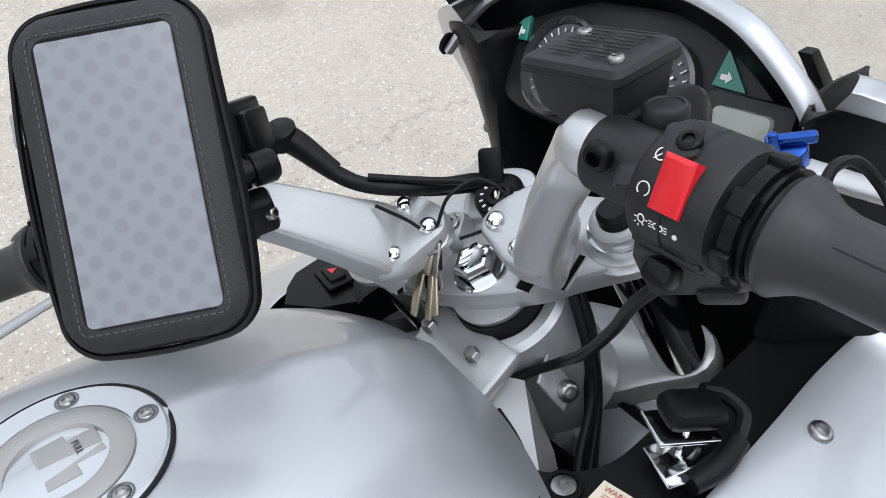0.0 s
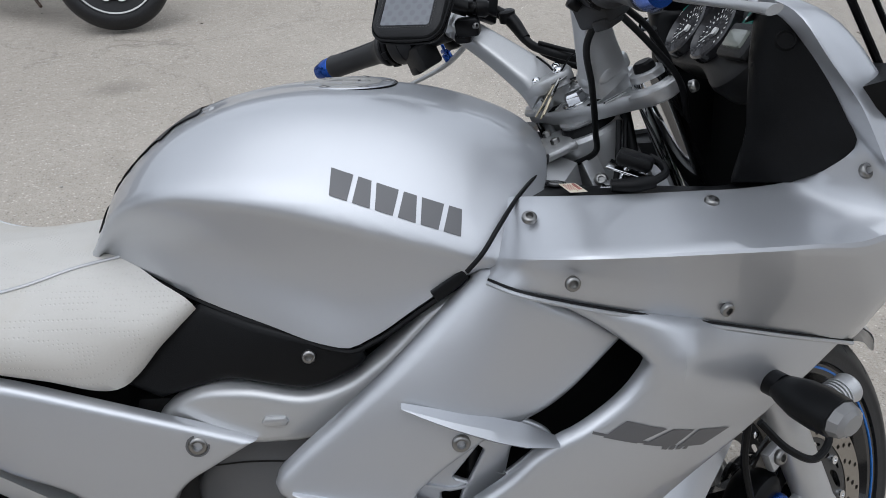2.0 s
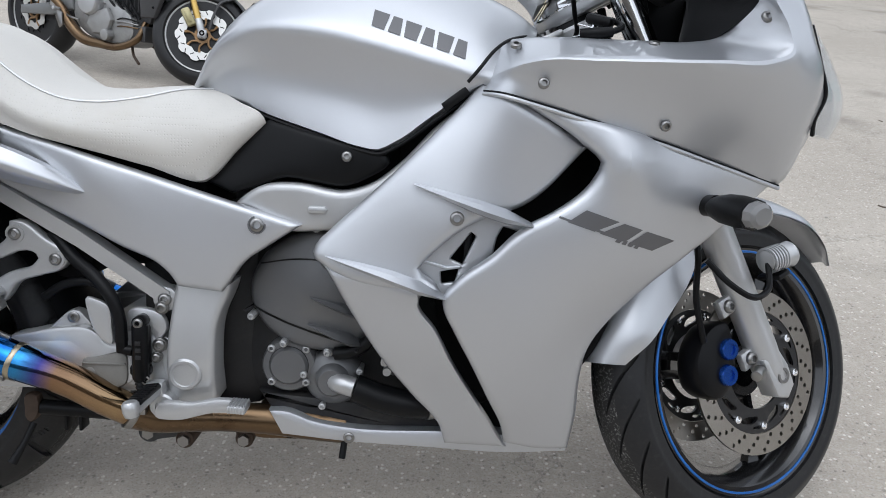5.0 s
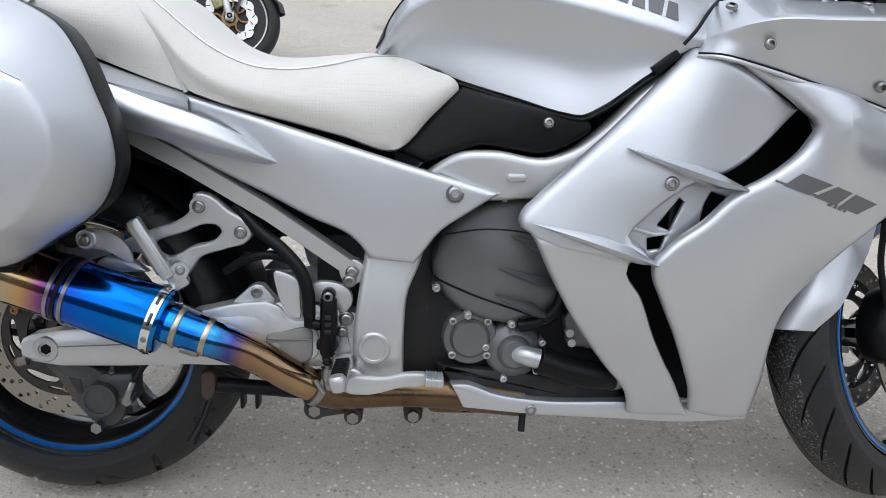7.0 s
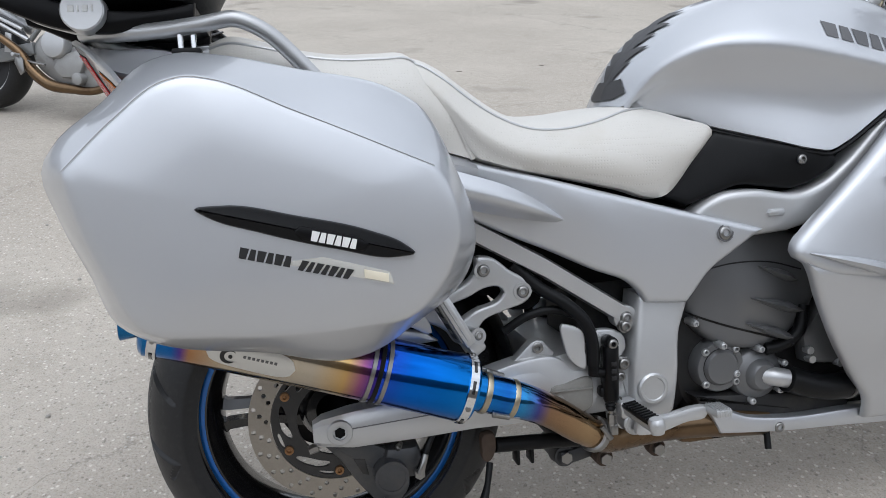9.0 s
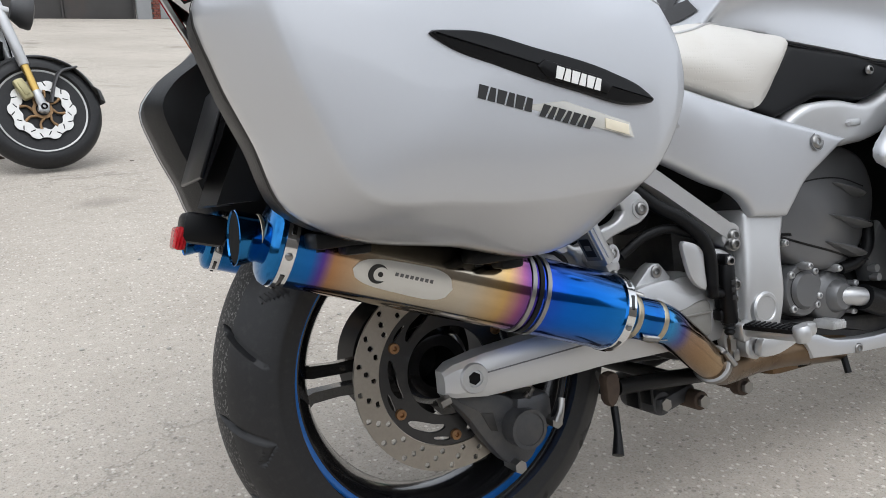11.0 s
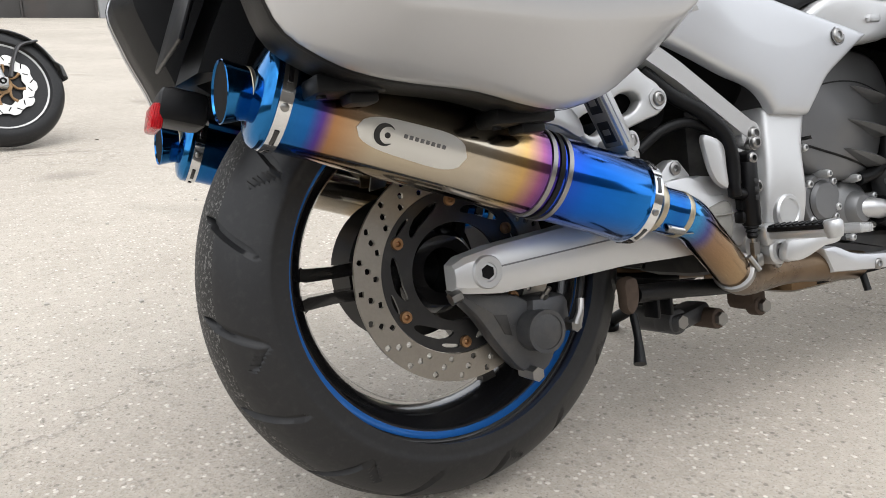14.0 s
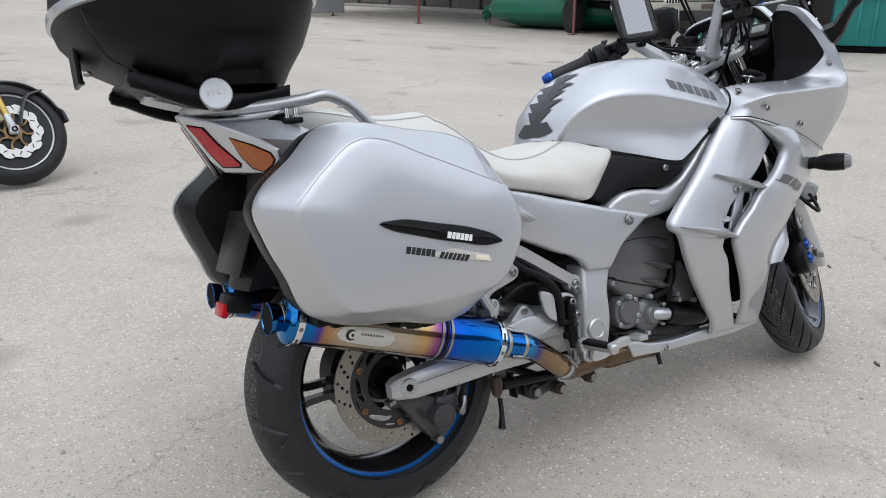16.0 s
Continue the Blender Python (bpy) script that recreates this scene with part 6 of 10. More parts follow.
part("display", G().box((0.130, -0.036, 0.014), (0.048, 0.025, 0.012), 0.006, DASH), LCD, dash, "grey liquid crystal display")
part("display_bezel", G().box((0.130, -0.036, 0.008), (0.074, 0.046, 0.014), 0.010, DASH), HOUSING, dash)
HOOP = [(0.405, 0.215, 1.030), (0.420, 0.192, 1.062), (0.425, 0.160, 1.086), (0.440, 0.100, 1.101), (0.452, 0.040, 1.107), (0.446, -0.020, 1.108), (0.430, -0.062, 1.106), (0.415, -0.100, 1.098), (0.416, -0.126, 1.075), (0.416, -0.146, 1.052), (0.410, -0.165, 1.020)]
part("panel_hoop", G().tube(HOOP, 0.0095, 12, 80, flat=0.55), SILVER, dash, "silver hoop over the dials")
hood = spl(HOOP[1:-1], 40)
part("panel_hood", G().grid([hood, hood * arr((1, 0.97, 1)) + arr((0.006, 0, -0.012)), hood * arr((1, 0.90, 1)) + arr((0.012, 0.002, -0.026)), hood * arr((1, 0.86, 1)) + arr((0.040, 0.004, -0.050))]), SATIN, dash, "black hood between hoop and dials")

# ---- side fairing ----
f1 = tps([(0.09, -0.228, 0.797), (-0.024, -0.236, 0.676), (-0.154, -0.236, 0.548), (0.059, -0.260, 0.601), (0.115, -0.250, 0.790), (0.240, -0.236, 0.715), (0.150, -0.240, 0.622), (0.0, -0.256, 0.54), (0.04, -0.262, 0.485), (-0.13, -0.244, 0.53), (0.10, -0.252, 0.70)])
g = G().panel([(0.089, 0.800, 1), (0.036, 0.740), (-0.024, 0.677), (-0.084, 0.619), (-0.136, 0.570), (-0.155, 0.549), (-0.158, 0.532), (-0.143, 0.520), (0.042, 0.478, 1), (0.030, 0.500), (0.005, 0.518), (0.028, 0.548), (0.080, 0.590), (0.164, 0.622), (0.255, 0.713, 1), (0.120, 0.789, 1)], f1, 0.010, roll=0.014)
inner = both("fairing_panel", g, SILVER, bike, "silver inner fairing panel")
f2 = tps([(0.117, -0.256, 0.785), (0.237, -0.262, 0.756), (0.355, -0.238, 0.727), (0.472, -0.204, 0.693), (0.570, -0.168, 0.668), (0.298, -0.284, 0.690), (0.268, -0.262, 0.680), (0.200, -0.268, 0.610), (0.167, -0.268, 0.592), (0.10, -0.268, 0.535), (0.044, -0.266, 0.476), (0.07, -0.248, 0.393), (0.13, -0.205, 0.28), (0.156, -0.165, 0.215), (0.27, -0.135, 0.19), (0.28, -0.170, 0.30), (0.28, -0.195, 0.40), (0.36, -0.200, 0.49), (0.44, -0.190, 0.55), (0.30, -0.240, 0.52), (0.20, -0.240, 0.42), (0.35, -0.250, 0.63)])
g = G().panel([(0.118, 0.788, 1), (0.237, 0.757), (0.355, 0.728), (0.472, 0.694), (0.572, 0.667, 1), (0.537, 0.636), (0.480, 0.585), (0.423, 0.537), (0.369, 0.492), (0.312, 0.433), (0.282, 0.379), (0.275, 0.330), (0.277, 0.261), (0.271, 0.186, 1), (0.214, 0.190), (0.157, 0.206, 1), (0.147, 0.247), (0.124, 0.297), (0.093, 0.362), (0.062, 0.422), (0.043, 0.465), (0.042, 0.478), (0.062, 0.506), (0.116, 0.549), (0.146, 0.580), (0.168, 0.596), (0.196, 0.611), (0.262, 0.668), (0.270, 0.688), (0.246, 0.712)], f2, 0.010, roll=0.012)
outer = both("fairing_side", g, SILVER, bike, "silver side fairing")
f3 = tps([(-0.155, -0.236, 0.545), (-0.107, -0.230, 0.456), (-0.05, -0.205, 0.359), (0.0, -0.185, 0.295), (0.05, -0.165, 0.231), (0.142, -0.152, 0.215), (0.082, -0.205, 0.335), (0.029, -0.245, 0.432), (0.035, -0.262, 0.478), (-0.06, -0.252, 0.50), (-0.14, -0.244, 0.525), (0.0, -0.225, 0.38)])
g = G().panel([(-0.158, 0.540, 1), (-0.144, 0.524), (-0.107, 0.456), (-0.050, 0.360), (-0.002, 0.296), (0.046, 0.235), (0.056, 0.198, 1), (0.164, 0.190, 1), (0.150, 0.212), (0.130, 0.249), (0.102, 0.295), (0.067, 0.355), (0.034, 0.423), (0.006, 0.472), (0.012, 0.486, 1), (-0.05, 0.500), (-0.143, 0.524)], f3, 0.010, roll=0.010)
leg = both("fairing_leg", g, SILVER, bike, "silver lower fairing leg")


def blade(points, w0, w1, s):
    """A pointed fin along a line of points, fattest past its middle."""
    c = spl(points, 22)
    ls = []
    for i, p in enumerate(c):
        t = i / 22
        h = w0 * (0.05 + min(t / 0.55, 1) ** 0.8 * 0.95) * (1 - 0.75 * max(t - 0.78, 0) / 0.22)
        d = w1 * (0.05 + min(t / 0.6, 1) ** 0.8 * 0.95) * (1 - 0.6 * max(t - 0.78, 0) / 0.22)
        ls.append([p + arr((0, s * 0.012, h * 0.9)), p + arr((0, -s * d * 0.55, h * 0.55)), p + arr((0, -s * d, 0)), p + arr((0, -s * d * 0.5, -h * 0.6)), p + arr((0, s * 0.012, -h * 0.9))])
    return G().loops(ls)


for s in (1, -1):
    k = arr((1, s, 1))
    part("fairing_fin", blade([arr(q) * k for q in ((-0.008, -0.262, 0.650), (0.05, -0.266, 0.631), (0.11, -0.264, 0.612), (0.172, -0.262, 0.594))], 0.013, 0.022, s), SILVER, inner[0 if s > 0 else 1], "sharp silver fin", angle=25)
    part("fairing_fin", blade([arr(q) * k for q in ((-0.137, -0.246, 0.535), (-0.07, -0.258, 0.518), (-0.01, -0.264, 0.500), (0.046, -0.266, 0.480))], 0.013, 0.022, s), SILVER, leg[0 if s > 0 else 1], "sharp silver fin", angle=25)
    part("screw", G().bolt((0.059, -0.2605 * s, 0.601), (0, -s, 0.1), 0.011, 0.005), STEEL, inner[0 if s > 0 else 1], "steel panel screw")
    part("vent_liner", G().panel([(-0.026, 0.495), (0.020, 0.556), (0.078, 0.592), (0.118, 0.612), (0.172, 0.584), (0.125, 0.530), (0.060, 0.474), (0.010, 0.478)], lambda x, z: np.full(len(np.atleast_1d(x)), -0.232 * s), 0.004, roll=0.004, fine=0.008, holes=([(0.083, 0.577, 1), (0.090, 0.571, 1), (0.071, 0.527, 1), (0.052, 0.535, 1)], [(0.131, 0.587), (0.156, 0.580), (0.149, 0.564), (0.116, 0.536), (0.122, 0.570)], [(0.038, 0.514, 1), (0.066, 0.521, 1), (0.060, 0.499, 1), (0.040, 0.496, 1)])), SILVER, inner[0 if s > 0 else 1], "silver vent scoop")
    part("vent_rib", G().slab([(0.008, 0.534), (0.048, 0.523), (0.068, 0.526), (0.068, 0.521), (0.048, 0.518), (0.010, 0.528)], -0.236 * s, -0.226 * s, 0.0015, 0.006), SILVER, inner[0 if s > 0 else 1])
    part("vent_duct", G().box((0.078, -0.205 * s, 0.535), (0.012, 0.03, 0.085), 0.004, None), BLACK, bike)
    part("tank_clip", G().slab([(0.030, 0.768), (0.066, 0.796), (0.074, 0.784), (0.038, 0.756)], -0.205 * s, -0.218 * s, 0.003), BLACK, bike, "black rubber clip")

# dark seam under the cowl, dark sheet added to shade behind the instruments
for s in (1, -1):
    part("seam", G().tube([arr(q) * arr((1, s, 1)) + arr((0, -0.0022 * s, -0.0012)) for q in C_LO[0:7]], 0.0017, 6, 60), BLACK, bike, "dark seam between cowl and side fairing")
    part("seam_lip", G().tube([arr(q) * arr((1, s, 1)) + arr((0, -0.0010 * s, -0.0052)) for q in C_LO[0:7]], 0.0036, 8, 60), SILVER, bike, "rolled silver edge")
part("dash_shade_sheet", G().box((0.50, 0, 0.845), (0.012, 0.40, 0.30), 0.005), DARK, bike, "near-black sheet added to darken behind the instruments")

# gasket between the tank and the cowl
for s in (1, -1):
    part("gasket", G().tube([(0.191, -0.070 * s, 0.890), (0.184, -0.095 * s, 0.886), (0.165, -0.130 * s, 0.880), (0.149, -0.157 * s, 0.875), (0.124, -0.198 * s, 0.863), (0.102, -0.227 * s, 0.843), (0.083, -0.239 * s, 0.818), (0.068, -0.238 * s, 0.800)], [0.0022, 0.0024, 0.0024, 0.0024, 0.0026, 0.0028, 0.0028, 0.0028], 10, 36), BLACK, bike, "black rubber gasket")

# belly strip and its light patch
g = G().slab([(-0.248, 0.242, 1), (-0.222, 0.243), (-0.173, 0.226), (-0.110, 0.216), (0.055, 0.214), (0.149, 0.212), (0.272, 0.192, 1), (0.268, 0.182, 1), (0.165, 0.176), (0.018, 0.182), (-0.109, 0.188), (-0.225, 0.199, 1)], -0.095, -0.132, 0.006)
both("belly_pan", g, SILVER, bike, "silver belly pan edge")
for s in (1, -1):
    part("screw", G().bolt((-0.109, -0.131 * s, 0.197), (0, -s, 0), 0.010, 0.004), STEEL, bike)
# added dark slab, so the space under the engine reads as shade
part("belly_floor", G().box((0.02, 0, 0.19), (0.50, 0.20, 0.03), 0.01), DARK, bike, "dark slab added to close the belly with shade")

# model emblem on the fairing: slanted blocks, a bar above, small marks below
for s in (1, -1):
    o = outer[0 if s > 0 else 1]
    dx, up = ((0.130, 0, -0.042), (0.042, 0, 0.130)) if s > 0 else ((-0.130, 0, 0.042), (0.042, 0, 0.130))
    for q in emblem("emblem_block", 3, (0.052, 0.026), axes((0.222, -0.35, 0.602) if s > 0 else (0.372, 0.35, 0.557), dx, up), GREYPRINT, o, 1.0, 0.16, 0.0):
        wrap(q, [o], (0, s, 0))
    for q in emblem("emblem_mark", 4, (0.011, 0.007), axes((0.297, -0.35, 0.573) if s > 0 else (0.350, 0.35, 0.555), dx, up), GREYPRINT, o, 0.4, 0.3, 0.0):
        wrap(q, [o], (0, s, 0))
    m = axes((0.210, -0.35, 0.612) if s > 0 else (0.362, 0.35, 0.563), dx, up)
    wrap(part("emblem_bar", G().add([(0, -0.0045, 0), (0.07, -0.0045, 0), (0.075, -0.001, 0), (0, -0.001, 0)], [(0, 1, 2, 3)], m), GREYPRINT, o), [o], (0, s, 0))

# turn signals and auxiliary lamps
for s in (1, -1):
    fs = frame_to((0.452, -0.215 * s, 0.628), (0.492, -0.300 * s, 0.624)) @ Matrix.Diagonal((0.82, 1.05, 1, 1))
    tl = part("front_turn_signal", G().lathe([(-0.004, 0.012), (0.010, 0.021), (0.035, 0.029), (0.062, 0.031), (0.084, 0.029), (0.085, 0.026)], 10, fs), BLACK, bike, "black front turn signal", angle=50)
    part("signal_lens", G().lathe([(0.084, 0.0265), (0.096, 0.023), (0.101, 0.016), (0.102, 0)], 10, fs), SMOKE, tl, "clear smoked lens", angle=30)
    part("signal_stem", G().cyl((0.440, -0.175 * s, 0.626), (0.456, -0.225 * s, 0.629), 0.017), SATIN, tl)

# radiator slab and side sheets, unseen and dark, added to shade the vents
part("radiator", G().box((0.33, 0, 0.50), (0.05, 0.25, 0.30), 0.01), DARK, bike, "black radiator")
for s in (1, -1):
    part("fairing_shade_sheet", G().slab([(-0.02, 0.74), (0.30, 0.72), (0.34, 0.60), (0.26, 0.32), (0.17, 0.27), (0.09, 0.30), (0.03, 0.45)], -0.138 * s, -0.150 * s, 0.004), DARK, bike, "dark sheet added behind the fairing for the shade there")


# ---- engine ----
part("engine_block", G().slab([(-0.30, 0.30), (-0.29, 0.42), (-0.26, 0.56), (-0.10, 0.58), (0.08, 0.56), (0.20, 0.50), (0.20, 0.30), (0.10, 0.23), (-0.25, 0.22)], -0.085, 0.085, 0.02), BLOCK, bike, "dark grey engine block")
# the next three are dark boxes added to fill see-through gaps with shade
part("frame_gap_fill", G().box((-0.37, 0, 0.405), (0.22, 0.17, 0.36), 0.03), BLOCK, bike, "dark box filling the gap behind the frame plate with shade")
part("airbox", G().box((-0.08, 0, 0.68), (0.40, 0.26, 0.16), 0.03), DARK, bike, "dark box added as fill under the tank")
part("under_seat_fill", G().box((-0.52, 0, 0.58), (0.34, 0.20, 0.20), 0.03), DARK, bike, "dark box added for the shade under the seat")
part("inner_fender", G().slab([(-0.62, 0.66), (-1.10, 0.80), (-1.10, 0.72), (-0.98, 0.66), (-0.80, 0.62), (-0.66, 0.56), (-0.60, 0.46), (-0.56, 0.46), (-0.57, 0.60)], -0.115, 0.115, 0.01), DARK, bike, "black inner rear fender")
for s in (1, -1):
    K = lambda x, y, z: (x, y * s, z)
    f = tps([K(-0.270, -0.118, 0.488), K(-0.189, -0.128, 0.545), K(-0.133, -0.130, 0.537), K(-0.072, -0.132, 0.444), K(-0.115, -0.124, 0.351), K(-0.220, -0.120, 0.360), K(-0.283, -0.112, 0.459), K(-0.18, -0.142, 0.45), K(-0.12, -0.142, 0.45)])
    cover = part("clutch_cover", G().panel([(-0.272, 0.488), (-0.252, 0.518), (-0.189, 0.556), (-0.120, 0.565), (-0.060, 0.540), (-0.030, 0.480), (-0.040, 0.420), (-0.075, 0.378), (-0.115, 0.350), (-0.170, 0.347), (-0.222, 0.360), (-0.265, 0.395), (-0.284, 0.440)], f, 0.05, roll=0.016), ENGINE, bike, "dark grey clutch cover")
    for x, z in ((-0.276, 0.408), (-0.222, 0.362), (-0.148, 0.348), (-0.168, 0.560)):
        part("cover_bolt", G().cyl(K(x, -0.105, z), K(x, -0.132, z), 0.0068, n=16, bevel=0.001).bolt(K(x, -0.132, z), K(0, -1, 0), 0.0062, 0.005), CAST, cover)
    for a, b in (((-0.158, -0.140, 0.500), (-0.085, -0.134, 0.470)), ((-0.176, -0.144, 0.446), (-0.074, -0.138, 0.414)), ((-0.180, -0.142, 0.399), (-0.086, -0.132, 0.364))):
        part("cover_fin", blade([arr(K(*a)), arr(K(*b)) * 0.5 + arr(K(*a)) * 0.5, arr(K(*b))], 0.012, 0.026, s), ENGINE, cover, "raised fin", angle=20)
    # raised dark lines stand for the shade in two grooves
    for r, q in ((0.0022, ((-0.284, 0.424), (-0.231, 0.403), (-0.169, 0.382), (-0.095, 0.357))), (0.0015, ((-0.262, 0.497), (-0.205, 0.508), (-0.140, 0.506), (-0.070, 0.486)))):
        wrap(part("cover_groove_shade", G().tube([K(x, -0.150, z) for x, z in q], r, 6, 40), BLOCK, cover), [cover], (0, s, 0))
    c = K(-0.216, -0.100, 0.318)
    rc = part("round_cover", G().lathe([(-0.03, 0.048), (0.010, 0.047), (0.014, 0.044), (0.014, 0.034), (0.018, 0.032), (0.022, 0.029), (0.022, 0)], 36, frame_to(c, K(-0.216, -1.1, 0.318))), ENGINE, bike, "round grey oil filter cover")
    part("cover_ring", G().lathe([(0.0135, 0.0345), (0.0155, 0.0335), (0.0135, 0.0325)], 36, frame_to(c, K(-0.216, -1.1, 0.318)), closed=True), BLOCK, rc)
    for k in range(4):
        q = radians(45 + 90 * k)
        part("cover_bolt", G().bolt(K(-0.216 + 0.042 * math.cos(q), -0.113, 0.318 + 0.042 * math.sin(q)), K(0, -1, 0), 0.007, 0.005), CAST, rc)
    wp = part("water_pump", G().lathe([(-0.04, 0.052), (0.0, 0.050), (0.008, 0.044), (0.014, 0.030), (0.026, 0.026), (0.030, 0.022), (0.030, 0)], 36, frame_to(K(-0.140, -0.105, 0.296), K(-0.140, -1.105, 0.296))), ENGINE, bike, "round grey water pump")
    for q in (20, 95, 170, 250, 320):
        part("cover_bolt", G().cyl(K(-0.140 + 0.05 * math.cos(radians(q)), -0.085, 0.296 + 0.05 * math.sin(radians(q))), K(-0.140 + 0.05 * math.cos(radians(q)), -0.122, 0.296 + 0.05 * math.sin(radians(q))), 0.0052, n=14, bevel=0.001).bolt(K(-0.140 + 0.05 * math.cos(radians(q)), -0.121, 0.296 + 0.05 * math.sin(radians(q))), K(0, -1, 0), 0.0064, 0.005), CAST, wp)
    part("pump_outlet", G().tube([K(-0.140, -0.118, 0.296), K(-0.122, -0.134, 0.295), K(-0.100, -0.138, 0.290)], 0.017, 16), CAST, wp, "bright pump outlet")
    part("coolant_hose", G().tube([K(-0.100, -0.138, 0.290), K(-0.05, -0.138, 0.272), K(0.01, -0.135, 0.262), K(0.06, -0.12, 0.262)], 0.024, 16), BLACK, bike, "thick black coolant hose")
    part("hose_clamp", G().cyl(K(0.022, -0.134, 0.262), K(0.034, -0.130, 0.262), 0.026, n=20), STEEL, bike)
    part("bypass_hose", G().tube([K(-0.135, -0.125, 0.345), K(-0.105, -0.132, 0.352), K(-0.075, -0.135, 0.375), K(-0.062, -0.130, 0.42)], 0.011, 12), BLACK, bike)
    part("lower_case", G().slab([(-0.27, 0.27), (-0.05, 0.25), (0.06, 0.24), (0.05, 0.205), (-0.10, 0.205), (-0.24, 0.225)], -0.060 * s, -0.112 * s, 0.01), BLOCK, bike, "dirty lower crankcase")
    part("side_case", G().slab([(-0.06, 0.36), (-0.02, 0.42), (0.03, 0.36), (0.02, 0.30), (-0.05, 0.31)], -0.09 * s, -0.128 * s, 0.008), ENGINE, bike, "grey side case")
    for x, z in ((-0.050, 0.335), (-0.046, 0.318), (0.012, 0.305)):
        part("cover_bolt", G().cyl(K(x, -0.12, z), K(x, -0.136, z), 0.007, n=12), CAST, bike)
    # rest brackets
    flat = lambda y: (lambda x, z: np.full(len(np.atleast_1d(x)), y * s))
    rb = part("rest_bracket", G().panel([(-0.664, 0.558), (-0.645, 0.559), (-0.608, 0.533), (-0.576, 0.509), (-0.572, 0.494), (-0.582, 0.481), (-0.614, 0.470), (-0.659, 0.452), (-0.670, 0.435), (-0.685, 0.420), (-0.705, 0.424), (-0.717, 0.442), (-0.748, 0.460), (-0.801, 0.457), (-0.836, 0.447), (-0.864, 0.450), (-0.893, 0.452), (-0.895, 0.468), (-0.882, 0.485), (-0.860, 0.487), (-0.835, 0.475), (-0.804, 0.472), (-0.760, 0.487), (-0.728, 0.501), (-0.692, 0.514), (-0.673, 0.527), (-0.665, 0.541)], flat(-0.146), 0.016, roll=0.005, fine=0.008, holes=([(-0.729, 0.471), (-0.675, 0.498), (-0.649, 0.509), (-0.628, 0.508), (-0.620, 0.500), (-0.627, 0.489), (-0.667, 0.474), (-0.712, 0.456)],)), FRAME, bike, "silver cast pillion rest bracket")
    part("bracket_web", G().slab([(-0.812, 0.450), (-0.799, 0.458), (-0.755, 0.450), (-0.734, 0.433), (-0.791, 0.431), (-0.813, 0.437)], -0.138 * s, -0.158 * s, 0.004, 0.008), FRAME, rb)
    for x, z in ((-0.654, 0.538), (-0.590, 0.498)):
        part("bolt_seat", G().lathe([(0, 0.0150), (0.003, 0.0150), (0.003, 0.0125)], 24, frame_to(K(x, -0.145, z), K(x, -1.145, z))), FRAME, rb)
        part("bracket_bolt", G().bolt(K(x, -0.147, z), K(0, -1, 0), 0.0105, 0.006), STEEL, rb)
    part("rubber_bush", G().lathe([(-0.010, 0.020), (0.010, 0.020), (0.013, 0.017), (0.013, 0.011), (0.010, 0.010)], 28, frame_to(K(-0.883, -0.146, 0.467), K(-0.883, -1.146, 0.467))), KNOB, rb, "grey rubber bush")
    part("bush_bolt", G().bolt(K(-0.883, -0.157, 0.467), K(0, -1, 0), 0.0095, 0.009), STEEL, rb)
    part("silencer_strap", G().slab([(-0.900, 0.455), (-0.868, 0.450), (-0.880, 0.425), (-0.908, 0.420)], -0.150 * s, -0.154 * s, 0.0015), STEEL, rb)
    a, b = Vector(K(-0.692, -0.182, 0.430)), Vector(K(-0.744, -0.190, 0.524))
    m = axes((a + b) / 2, b - a, (0.2, -s, 0.1))
    fp = part("pillion_peg", G().box((0, 0, 0), (0.104, 0.034, 0.020), 0.004, m), CAST, bike, "folded silver pillion footpeg")
    part("peg_pad", G().box((0.003, 0, -0.0105 * s), (0.086, 0.026, 0.004), 0.001, m), KNOB, fp, "worn grey peg pad")
    for k in (-1, 1):
        # dark square painted on for the shade of a pad recess
        part("pad_socket_shade", G().box((0.003 + 0.021 * k, 0, -0.0123 * s), (0.030, 0.017, 0.0016), 0.0005, m), BLOCK, fp)
        part("pad_stud", G().box((0.003 + 0.021 * k, 0, -0.0130 * s), (0.008, 0.010, 0.0016), 0.0005, m), KNOB, fp)
    part("peg_edge", G().box((0.004, 0.0165, 0), (0.092, 0.004, 0.008), 0.0015, m), FRAME, fp)
    part("peg_hinge", G().box((0, 0, 0), (0.034, 0.036, 0.028), 0.006, axes(K(-0.684, -0.170, 0.428), b - a, (0.2, -s, 0.1))).cyl(K(-0.690, -0.140, 0.437), K(-0.676, -0.186, 0.442), 0.0135, n=18), CAST, fp)
    part("hinge_bolt", G().bolt(K(-0.676, -0.184, 0.443), K(0.4, -1, 0.1), 0.008, 0.004), STEEL, fp)
    # rider rest: plate, peg with its rubber, pedal
    base = part("rest_plate", G().slab([(-0.478, 0.412), (-0.416, 0.405), (-0.412, 0.386), (-0.425, 0.362), (-0.404, 0.352), (-0.402, 0.320), (-0.396, 0.275), (-0.392, 0.250), (-0.420, 0.240), (-0.446, 0.262), (-0.440, 0.300), (-0.438, 0.377), (-0.478, 0.392)], -0.132 * s, -0.148 * s, 0.004, 0.008), FRAME, bike, "silver rider rest plate")
    for x, z, r in ((-0.422, 0.360, 0.0105), (-0.428, 0.339, 0.0085), (-0.417, 0.424, 0.010)):
        part("plate_bolt", G().cyl(K(x, -0.145, z), K(x, -0.156, z), r * 1.15, n=20, bevel=0.001).bolt(K(x, -0.155, z), K(0, -1, 0), r, 0.007), STEEL, base)
